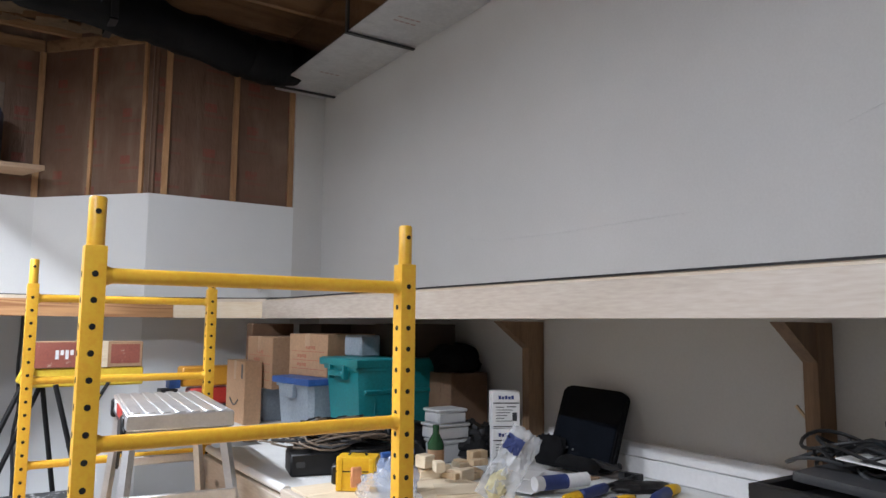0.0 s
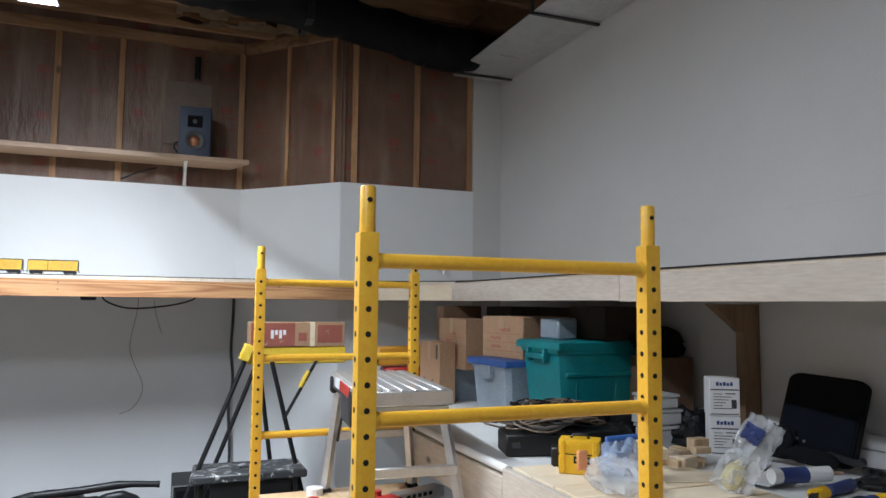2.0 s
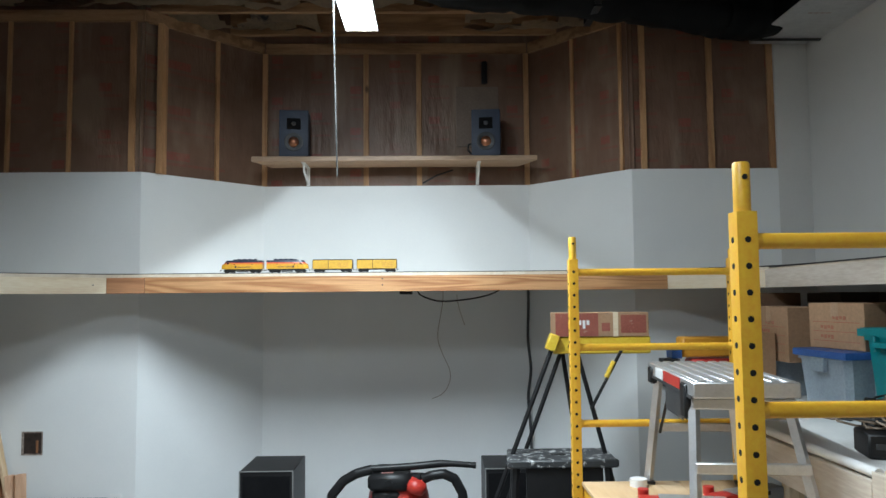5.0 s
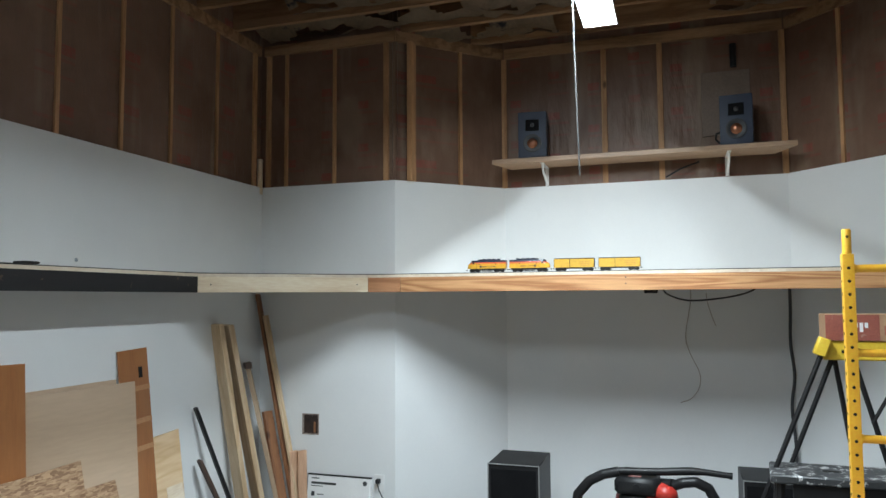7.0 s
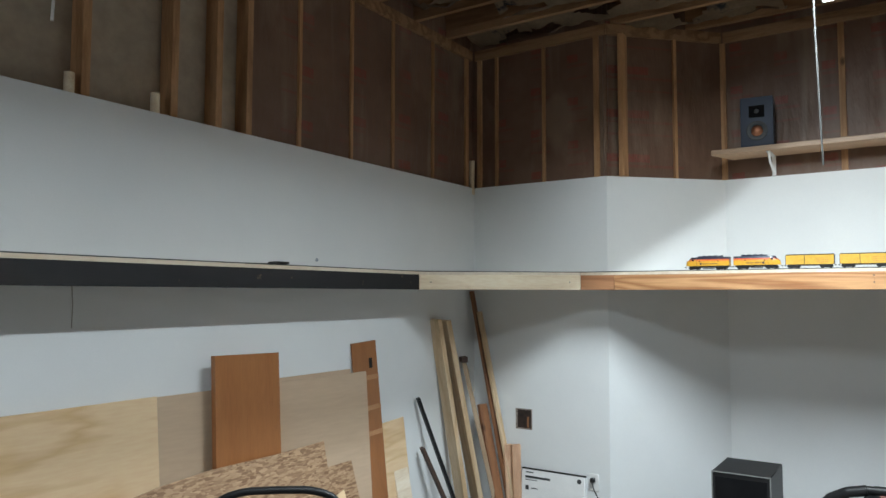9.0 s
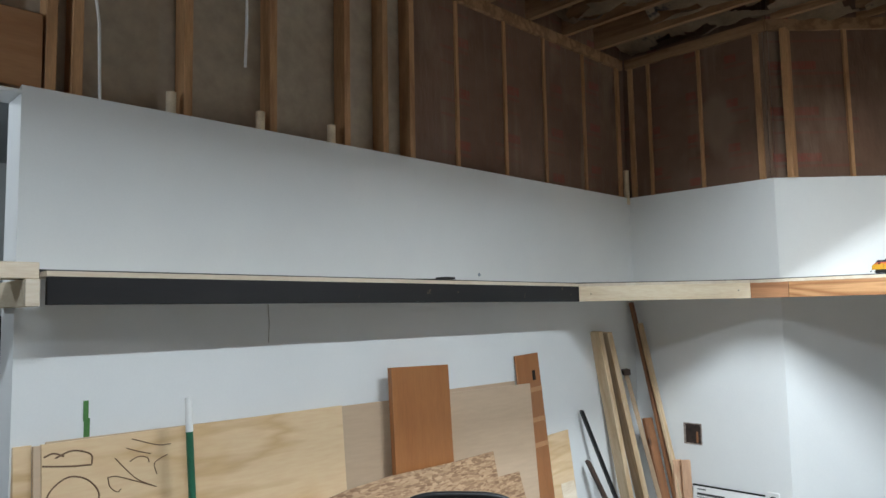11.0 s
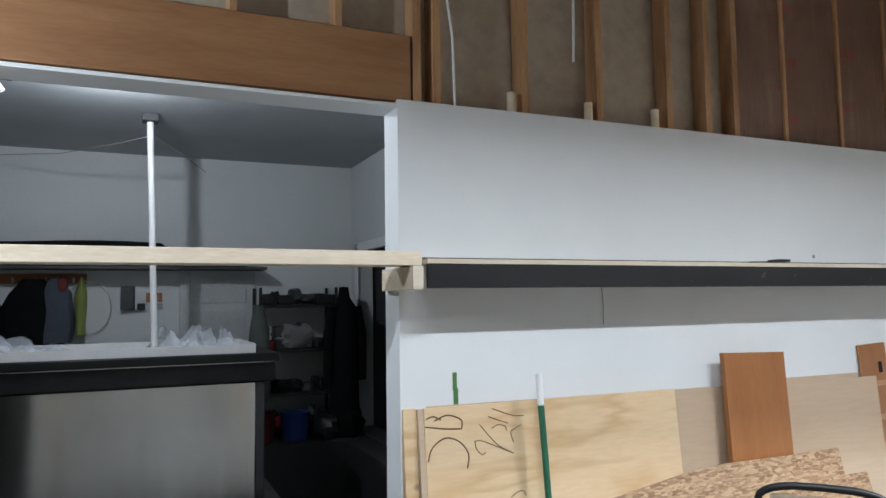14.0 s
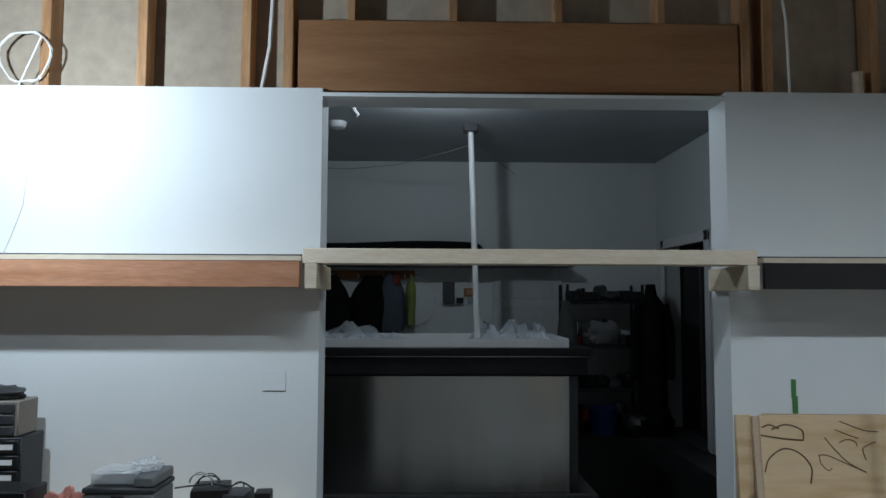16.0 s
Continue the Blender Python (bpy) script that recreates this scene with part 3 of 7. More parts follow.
TUBE_GLOW = emitter("tube_glow", (0.95, 0.97, 1.0), 30.0)
bay_lamp = shop_light((BAY_LAMP[0], BAY_LAMP[1], BAY_LAMP[2] + 0.02), 1.05, "white hooded strip light hanging lit from the joists")
part("pull_cord", tube([(-0.060, -0.05, -0.02), (-0.052, -0.05, -0.45), (-0.040, -0.05, -0.93)], 0.0036, 6), surface("grey_cord", (0.05, 0.05, 0.05), (0.11, 0.11, 0.105), 0.9, fine=200), bay_lamp, "thin white pull cord")
for spot in (MID_LAMP, NORTH_LAMP):
    shop_light((spot[0], spot[1], spot[2] + 0.02), 1.05, "white hooded strip light under the joists", 0.102, -0.02 if spot is MID_LAMP else -0.038, -0.0785)

# sheet-metal duct along the right wall, with black cleats
duct = holder("air_duct", "galvanized rectangular air duct under the joists", "duct", pose(0, 0, 0))
part("casing", box((1.80, -3.9, 3.25), (RIGHT - 0.003, 4.70, 3.50), 0.004), GALV, duct)
for y in (2.45, 3.62, 4.70):
    part("cleat", joined(box((1.790, y - 0.012, 3.240), (RIGHT - 0.001, y + 0.012, 3.2495)), box((1.789, y - 0.012, 3.240), (1.7995, y + 0.012, 3.51))), BLACK_TAPE, duct, "black joint cleat")
# smoother, darker metal for sheets added so the duct side mirrors the ceiling
SMOOTH_GALV = surface("smooth_galvanized", (0.50, 0.49, 0.48), (0.60, 0.59, 0.58), 0.17, 1.0, scale=10, fine=30, bumpy=0.03)
for y0, y1 in ((-3.9, 2.436), (2.464, 3.606), (3.634, 4.686)):
    part("side_sheet", box((1.7965, y0, 3.252), (1.7995, y1, 3.498)), SMOOTH_GALV, duct, "smooth sheet added to the side to mirror the dark ceiling")
STAMP = surface("faded_stamp", (0.42, 0.30, 0.28), (0.50, 0.38, 0.35), 0.6)
for y in (3.28, 3.33, 4.28):
    part("stamp", joined(*[box((1.93 + 0.035 * k, y, 3.2492), (1.957 + 0.035 * k, y + 0.014, 3.2503)) for k in range(4)]), STAMP, duct, "faded printed stamp")
part("end_collar", box((1.83, 4.712, 3.262), (RIGHT - 0.02, 4.83, 3.49), 0.006), GALV, duct)


def flex_duct(points, r, ribs):
    """A ribbed hose through points."""
    pts, rad = [], []
    n = len(points) - 1
    for i in range(ribs * 2 + 1):
        u = i / (ribs * 2) * n
        k = min(int(u), n - 1)
        f = u - k
        f = f * f * (3 - 2 * f) if n > 2 else f
        a, b = Vector(points[k]), Vector(points[k + 1])
        pts.append(a.lerp(b, u - k))
        rad.append(r * (1.0 if i % 2 else 0.95))
    return tube(pts, rad, 16)


def lumpy_hose(points, r, along=90, sides=28):
    """A hose in loose wrap: bulges, dents and tight bands along a smooth line."""
    line = smooth(points, 8)
    bm = bmesh.new()
    rings = []
    for i in range(along + 1):
        u = i / along * (len(line) - 1)
        k = min(int(u), len(line) - 2)
        a, b = Vector(line[k]), Vector(line[k + 1])
        c, d = a.lerp(b, u - k), (b - a).normalized()
        side = d.cross(Vector((0, 0, 1))).normalized()
        up = side.cross(d)
        ring = []
        for q in range(sides):
            g = math.tau * q / sides
            o = side * math.cos(g) + up * math.sin(g)
            w = c * 3.2 + o * 0.55
            f = 1 + 0.22 * noise.noise(w) + 0.10 * noise.noise(w * 2.7) + 0.05 * noise.noise(w * 7.0) - 0.10 * (i % 18 == 0)
            ring.append(bm.verts.new(c + o * r * f))
        rings.append(ring)
    for q, t in zip(rings, rings[1:]):
        for k in range(sides):
            bm.faces.new((q[k], q[(k + 1) % sides], t[(k + 1) % sides], t[k]))
    bm.faces.new(rings[0][::-1])
    bm.faces.new(rings[-1])
    bmesh.ops.recalc_face_normals(bm, faces=bm.faces[:])
    return bm


hose = holder("flexible_duct", "sagging black insulated flexible duct under the joists", "duct", pose(0, 0, 0))
part("hose", lumpy_hose([(1.88, 4.60, 3.37), (1.60, 4.52, 3.33), (1.15, 4.45, 3.36), (0.6, 4.42, 3.42), (0.0, 4.40, 3.46), (-0.7, 4.36, 3.60), (-1.1, 4.30, 3.66)], 0.135), DUCT_WRAP, hose)
part("strap", joined(box((0.70, 4.27, 3.30), (0.74, 4.275, 3.56)), box((0.70, 4.57, 3.30), (0.74, 4.575, 3.56)), box((0.70, 4.27, 3.285), (0.74, 4.575, 3.29))), BLACK, hose, "black hanging strap")


# ragged insulation paper hanging between the joists over the bay
def paper_sheet(x0, x1, y0, y1, z, seed):
    """Facing paper torn along its edges, sagging and holed."""
    bm = bmesh.new()
    nx, ny = int((x1 - x0) / 0.035), 10
    grid = []
    for i in range(nx + 1):
        row = []
        for j in range(ny + 1):
            f = j / ny
            e = noise.noise(Vector((i * 0.35, seed * 3.1, f * 2))) * 0.09 * abs(2 * f - 1)
            sag = 0.06 * math.sin(math.pi * f) + 0.05 * noise.noise(Vector((i * 0.22, f * 3, seed)))
            row.append(bm.verts.new((x0 + (x1 - x0) * i / nx, y0 + (y1 - y0) * f + e, z - sag)))
        grid.append(row)
    for i in range(nx):
        for j in range(ny):
            if noise.noise(Vector((i * 0.16, j * 0.33, seed + 20))) < 0.16:
                bm.faces.new((grid[i][j], grid[i + 1][j], grid[i + 1][j + 1], grid[i][j + 1]))
    for v in [v for v in bm.verts if not v.link_faces]:
        bm.verts.remove(v)
    bmesh.ops.solidify(bm, geom=bm.faces[:], thickness=0.003)
    return bm


TORN_PAPER = surface("torn_facing", (0.17, 0.115, 0.07), (0.30, 0.22, 0.145), 0.7, scale=4, fine=40, bumpy=0.3, spots=((0.02, 0.022, 0.028), 3.0, 0.60))
for k, (x0, x1, y0) in enumerate(((-3.0, -1.0, 4.98), (-3.05, -0.2, 4.56), (-2.6, 0.9, 4.16), (0.0, 1.6, 4.97), (-3.0, -1.3, 3.75), (-2.9, -1.6, 3.34))):
    thing("ceiling_insulation", paper_sheet(x0, x1, y0, y0 + 0.35, 3.575, k), TORN_PAPER, "torn brown paper facing sagging between ceiling joists", "insulation", group="ceiling insulation", kind="structure")

# ---- scaffold ----
DARK_HOLE = surface("dark_hole", (0.004, 0.004, 0.004), (0.01, 0.008, 0.006), 0.9)
scaffold = holder("rolling_scaffold", "yellow steel rolling scaffold with drilled posts and plywood deck", "scaffold", pose(0.359, 1.694, 0, 0, 0, -0.3))
SW, SL = 0.692, 1.706
HOLE_ME = bpy.data.meshes.new("hole")
hb = tube([(0, -0.0006, 0), (0, 0.004, 0)], 0.0062, 10)
hb.to_mesh(HOLE_ME)
hb.free()
HOLE_ME.materials.append(DARK_HOLE)
POST_TOP, PIN_TOP = 1.799, 1.895
for px, py, pin in ((0, 0, PIN_TOP), (SW, 0, PIN_TOP), (0, SL, PIN_TOP), (SW, SL, PIN_TOP - 0.055)):
    post = part("post", joined(box((px - 0.0205, py - 0.0205, 0.16), (px + 0.0205, py + 0.0205, POST_TOP), 0.005, 2)), YELLOW, scaffold)
    z = 1.744 - 29 * 0.0502
    while z < POST_TOP - 0.02:
        for a in range(4):
            piece("hole", HOLE_ME, post, Matrix.Translation((px, py, z)) @ Matrix.Rotation(a * math.pi / 2, 4, "Z") @ Matrix.Translation((0, -0.0205, 0)))
        z += 0.0502
    part("coupling_pin", joined(tube([(px, py, POST_TOP - 0.01), (px, py, pin - 0.004), (px, py, pin)], [0.0165, 0.0165, 0.014], 14)), YELLOW, post)
    part("pin_hole", moved(tube([(0, -0.0172, 0), (0, 0.0172, 0)], 0.0055, 10), Matrix.Translation((px, py, pin - 0.030))), DARK_HOLE, post)
    cas = part("caster", moved(tube([(-0.02, 0, 0), (0.02, 0, 0)], 0.063, 18), Matrix.Translation((px, py + 0.03, 0.063))), BLACK, scaffold, "black rubber caster wheel")
    part("fork", joined(box((px - 0.03, py - 0.01, 0.05), (px - 0.024, py + 0.04, 0.155)), box((px + 0.024, py - 0.01, 0.05), (px + 0.03, py + 0.04, 0.155)), box((px - 0.03, py - 0.02, 0.15), (px + 0.03, py + 0.04, 0.16))), ALU, cas)
for py in (0, SL):
    for z in (0.455, 0.777, 1.099, 1.421, 1.742):
        rung = part("rung", tube([(0.018, py, z), (SW - 0.018, py, z)], 0.0155, 14), YELLOW, scaffold)
        part("weld", tube([(0.0185, py, z), (0.032, py, z)], [0.021, 0.0155], 12), YELLOW, rung)
        part("weld", tube([(SW - 0.0185, py, z), (SW - 0.032, py, z)], [0.021, 0.0155], 12), YELLOW, rung)
for px in (0.0, SW):
    sx = 0.028 if px == 0 else -0.028
    part("side_rail", joined(box((px + sx - 0.003, 0.0, 0.785), (px + sx + 0.003, SL, 0.845), 0.001), box((px + min(sx, sx * 2.0), 0.0, 0.785), (px + max(sx, sx * 2.0), SL, 0.790))), YELLOW, scaffold)
part("deck", box((0.015, 0.0, 0.846), (SW - 0.015, SL - 0.02, 0.862), 0.002), PLYWOOD, scaffold, "plywood deck board")

# aluminium work platform on the deck
plat = holder("work_platform", "folding aluminium work platform with ribbed top and red label", "step stool", pose(0.600, 2.645, 0.862, 0, 0, -6))
PW, PL, PH = 0.335, 0.735, 0.50
top = part("top", box((0, 0, PH - 0.055), (PW, PL, PH - 0.004), 0.004), ALU, plat)
for i in range(7):
    u = 0.012 + i * (PW - 0.012) / 7
    part("tread_rib", box((u, 0.008, PH - 0.0045), (u + 0.030, PL - 0.008, PH + 0.001), 0.002), ALU, top)
part("side_channel", box((-0.004, 0.02, PH - 0.060), (-0.0005, PL - 0.02, PH - 0.050)), DARK_GREY, top)
part("warning_label", box((-0.0025, 0.18, PH - 0.048), (0.0005, 0.44, PH - 0.010)), RED, top, "red warning label")
part("label_white", box((-0.0028, 0.45, PH - 0.048), (0.0005, 0.58, PH - 0.010)), WHITE, top, "white label")
part("hinge", box((-0.010, 0.08, PH - 0.135), (0.022, 0.15, PH - 0.018), 0.006), BLACK, plat, "black plastic hinge")
part("hinge", box((-0.010, PL - 0.09, PH - 0.085), (0.022, PL - 0.03, PH - 0.018), 0.006), BLACK, plat, "black plastic hinge")
part("side_plate", prism([(0.001, 0.16), (0.004, 0.16), (0.004, 0.42), (0.001, 0.42)], PH - 0.150, PH - 0.062), DARK_GREY, plat, "grey gusset plate")
for lx, ly, dx, dy in ((0.025, 0.10, -0.045, -0.16), (PW - 0.025, 0.06, 0.055, -0.12), (0.025, PL - 0.08, -0.045, 0.04), (PW - 0.025, PL - 0.08, 0.045, 0.04)):
    part("leg", tube([(lx, ly, PH - 0.056), (lx + dx, ly + dy, 0.012)], 0.019, 4), ALU, plat)
    part("foot", box((lx + dx - 0.024, ly + dy - 0.024, 0.0), (lx + dx + 0.024, ly + dy + 0.024, 0.014), 0.003), BLACK, plat)
for ly, z, wide in ((-0.030, 0.215, 0.028), (PL - 0.045, 0.215, 0.028), (0.045, PH - 0.095, 0.016)):
    part("cross_bar", box((-wide + 0.02, ly - 0.010, z), (PW + wide - 0.02, ly + 0.010, z + 0.034), 0.003), ALU, plat)
part("brace", tube([(0.02, PL - 0.10, 0.22), (0.02, PL - 0.32, PH - 0.06)], 0.006, 6), BLACK, plat)
# clamp tool and small things lying on the deck
tool = holder("rotary_clamp_tool", "grey and red hand tool lying on the plywood deck", "tool", pose(0.56, 2.98, 0.862, 0, 0, -12))
part("body", box((0.02, -0.03, 0.004), (0.26, 0.035, 0.05), 0.012, 2), ALU, tool)
part("vent", joined(*[box((0.06 + 0.028 * i, -0.032, 0.025), (0.078 + 0.028 * i, -0.0295, 0.04)) for i in range(5)]), BLACK, tool)
part("handle", box((-0.05, -0.04, 0), (0.03, 0.03, 0.045), 0.012, 2), RED, tool, "red grip")
part("knob", moved(tube([(0, 0, 0), (0, 0, 0.06)], 0.02, 14), pose(-0.03, 0.05, 0)), RED, tool, "red knob")
copy_thing(tool, pose(0.84, 3.02, 0.862, 0, 0, 20))
roll = thing("tape_roll", moved(tube([(0, 0, 0), (0, 0, 0.03)], 0.035, 20), pose(0, 0, 0)), WHITE, "white roll of tape standing on the deck", "tape roll", pose(0.60, 3.30, 0.862))
thing("pry_bar", tube([(0, 0, 0.009), (0.25, 0.05, 0.009), (0.30, 0.06, 0.014)], 0.008, 8), TOOL_YELLOW, "yellow flat bar lying on the deck", "tool", pose(0.78, 2.75, 0.862, 0, 0, -60))

# ---- track and train ----


def rounded_path(pts, r, n=8):
    out = [Vector(pts[0])]
    for a, b, c in zip(pts, pts[1:], pts[2:]):
        a, b, c = Vector(a), Vector(b), Vector(c)
        d1, d2 = (a - b).normalized(), (c - b).normalized()
        t = r * math.tan((math.pi - d1.angle(d2)) / 2)
        p, q = b + d1 * t, b + d2 * t
        for i in range(n + 1):
            f = i / n
            out.append(p * (1 - f) ** 2 + b * 2 * f * (1 - f) + q * f * f)
    out.append(Vector(pts[-1]))
    return out


TRACK = rounded_path([(1.70, -3.9), (1.70, 4.18), (1.10, 4.70), (-2.20, 4.70), (-3.035, 3.95), (-3.035, -3.9)], 0.55)


def ribbon(path, off0, off1, z0, z1):
    bm = bmesh.new()
    rows = []
    for i, p in enumerate(path):
        d = (path[min(i + 1, len(path) - 1)] - path[max(i - 1, 0)]).normalized()
        o = Vector((d.y, -d.x))
        a, b = p + o * off0, p + o * off1
        rows.append([bm.verts.new((a.x, a.y, z0)), bm.verts.new((b.x, b.y, z0)), bm.verts.new((b.x, b.y, z1)), bm.verts.new((a.x, a.y, z1))])
    for q, s in zip(rows, rows[1:]):
        for k in range(4):
            bm.faces.new((q[k], q[(k + 1) % 4], s[(k + 1) % 4], s[k]))
    bm.faces.new(rows[0])
    bm.faces.new(rows[-1][::-1])
    bmesh.ops.recalc_face_normals(bm, faces=bm.faces[:])
    return bm


DECK_Z = SHELF_TOP + 0.018
track = holder("model_track", "dark model railway track on black roadbed along the shelf", "track", pose(0, 0, 0))
part("roadbed", ribbon(TRACK, -0.030, 0.030, DECK_Z, DECK_Z + 0.004), BLACK, track, "black cork roadbed")
for o in (-0.0165, -0.0008, 0.015):
    part("rail", ribbon(TRACK, o, o + 0.0018, DECK_Z + 0.004, DECK_Z + 0.0095), DARK_GREY, track)
ties = bmesh.new()
for p, q in zip(TRACK, TRACK[1:]):
    seg = (q - p).length
    n = max(1, int(seg / 0.04))
    ang = math.atan2((q - p).y, (q - p).x)
    for i in range(n):
        c = p.lerp(q, (i + 0.5) / n)
        m = Matrix.Translation((c.x, c.y, DECK_Z + 0.0047)) @ Matrix.Rotation(ang, 4, "Z")
        tb = [m @ Vector(v) for v in ((-0.004, -0.025, 0), (0.004, -0.025, 0), (0.004, 0.025, 0), (-0.004, 0.025, 0))]
        ties.faces.new([ties.verts.new(v) for v in tb])
tagged(part("ties", ties, BLACK, track), kind="stuff")

RAIL_Z = DECK_Z + 0.0095
TRAIN_YELLOW = surface("train_yellow", (0.52, 0.275, 0.018), (0.56, 0.31, 0.025), 0.4)
TRAIN_ORANGE = surface("train_orange", (0.56, 0.17, 0.030), (0.62, 0.20, 0.038), 0.4)
TRAIN_RED = surface("train_vermilion", (0.50, 0.062, 0.028), (0.55, 0.080, 0.036), 0.4)
TRAIN_BLUE = surface("train_navy", (0.015, 0.018, 0.035), (0.03, 0.033, 0.055), 0.35)
CAR_YELLOW = surface("freight_yellow", (0.46, 0.265, 0.025), (0.52, 0.31, 0.035), 0.5, scale=30)
GLASS = surface("dark_glass", (0.01, 0.012, 0.015), (0.02, 0.022, 0.025), 0.1)


def truck(parent, x):
    t = part("truck", joined(box((x - 0.032, -0.0230, 0.005), (x + 0.032, 0.0230, 0.0165), 0.002), box((x - 0.014, -0.0245, 0.003), (x + 0.014, 0.0245, 0.018), 0.002)), BLACK, parent, "black wheel truck")
    for dx in (-0.02, 0.02):
        part("wheelset", moved(tube([(0, -0.0185, 0), (0, -0.0145, 0), (0, -0.014, 0), (0, 0.014, 0), (0, 0.0145, 0), (0, 0.0185, 0)], [0.0095, 0.0095, 0.003, 0.003, 0.0095, 0.0095], 14), pose(x + dx, 0, 0.0095)), DARK_GREY, t)


def loco(m, label):
    """A streamlined diesel: nose towards -x. Yellow sides, orange band, navy roof."""
    ob = holder("model_locomotive", label, "model train", m, group="model train")
    L, W = 0.252, 0.026
    # side profile: x, height, in three coloured bands
    def band(z0, z1, nose0, nose1, w0, w1):
        bm = bmesh.new()
        xs = [nose0, nose0 + 0.012, nose0 + 0.034, L / 2]
        xt = [nose1, nose1 + 0.012, nose1 + 0.034, L / 2]
        ws = [0.45, 0.82, 1, 1]
        low = [bm.verts.new((x, -w0 * w, z0)) for x, w in zip(xs, ws)] + [bm.verts.new((x, w0 * w, z0)) for x, w in reversed(list(zip(xs, ws)))]
        hi = [bm.verts.new((x, -w1 * w, z1)) for x, w in zip(xt, ws)] + [bm.verts.new((x, w1 * w, z1)) for x, w in reversed(list(zip(xt, ws)))]
        n = len(low)
        bm.faces.new(low[::-1])
        bm.faces.new(hi)
        for i in range(n):
            bm.faces.new((low[i], low[(i + 1) % n], hi[(i + 1) % n], hi[i]))
        bmesh.ops.recalc_face_normals(bm, faces=bm.faces[:])
        return bm
    body = part("body", band(0.0225, 0.049, -L / 2, -L / 2 + 0.004, W, W), TRAIN_YELLOW, ob, "yellow lower body with nose")
    part("band", band(0.0492, 0.0570, -L / 2 + 0.006, -L / 2 + 0.016, W, W * 0.99), TRAIN_ORANGE, ob, "orange band")
    part("band", band(0.0572, 0.0620, -L / 2 + 0.016, -L / 2 + 0.022, W * 0.99, W * 0.98), TRAIN_RED, ob, "vermilion band")
    part("roof", band(0.0622, 0.0745, -L / 2 + 0.022, -L / 2 + 0.030, W * 0.985, W * 0.90), TRAIN_BLUE, ob, "navy roof")
    part("roof_hatch", box((-0.055, -0.017, 0.0747), (0.085, 0.017, 0.0815), 0.002), TRAIN_BLUE, ob)
    part("nose_cap", band(0.046, 0.052, -L / 2 + 0.003, -L / 2 + 0.010, W * 0.5, W * 0.4), TRAIN_BLUE, ob, "navy nose top")
    part("windscreen", joined(box((-L / 2 + 0.022, -0.019, 0.0535), (-L / 2 + 0.026, -0.003, 0.0618)), box((-L / 2 + 0.022, 0.003, 0.0535), (-L / 2 + 0.026, 0.019, 0.0618))), GLASS, ob, "dark cab windows")
    for s in (-1, 1):
        part("side_window", box((-0.088, s * 0.0263 - 0.0006, 0.051), (-0.076, s * 0.0263 + 0.0006, 0.060)), GLASS, ob)
        part("cab_door", box((-0.074, s * 0.0263 - 0.0005, 0.022), (-0.066, s * 0.0263 + 0.0005, 0.058), 0.0003), TRAIN_YELLOW, ob)
        for px in (-0.044, 0.062):
            part("porthole", moved(tube([(0, -0.0006, 0), (0, 0.0006, 0)], 0.0035, 12), pose(px, s * 0.0262, 0.0505)), GLASS, ob)
        part("emblem", moved(tube([(0, -0.0006, 0), (0, 0.0006, 0)], 0.0068, 16), pose(-0.036, s * 0.0263, 0.035)), TRAIN_BLUE, ob, "round navy emblem")
        part("lettering", joined(*[box((-0.026 + i * 0.0062, s * 0.0263 - 0.0004, 0.0315), (-0.0222 + i * 0.0062, s * 0.0263 + 0.0004, 0.0375)) for i in range(14) if i not in (6,)]), TRAIN_BLUE, ob, "row of small navy marks")
        part("grab_rail", tube([(-0.062, s * 0.0275, 0.024), (-0.062, s * 0.0275, 0.056)], 0.0006, 5), BLACK, ob)
    for i, x in enumerate((-0.02, 0.012, 0.044, 0.078)):
        part("roof_fan", moved(tube([(0, 0, 0), (0, 0, 0.0035)], 0.010, 14), pose(x, 0, 0.0813)), TRAIN_BLUE, ob)
    part("skirt", box((-0.105, -0.0245, 0.0125), (0.118, 0.0245, 0.0222), 0.002), BLACK, ob)
    part("fuel_tank", box((-0.03, -0.020, 0.005), (0.035, 0.020, 0.0098), 0.002), BLACK, ob)
    for s in (-1, 1):
        part("coupler", box((s * L / 2 - 0.004 + s * 0.006, -0.004, 0.012), (s * L / 2 + 0.004 + s * 0.006, 0.004, 0.018)), BLACK, ob)
    truck(ob, -0.078)
    truck(ob, 0.078)
    return ob


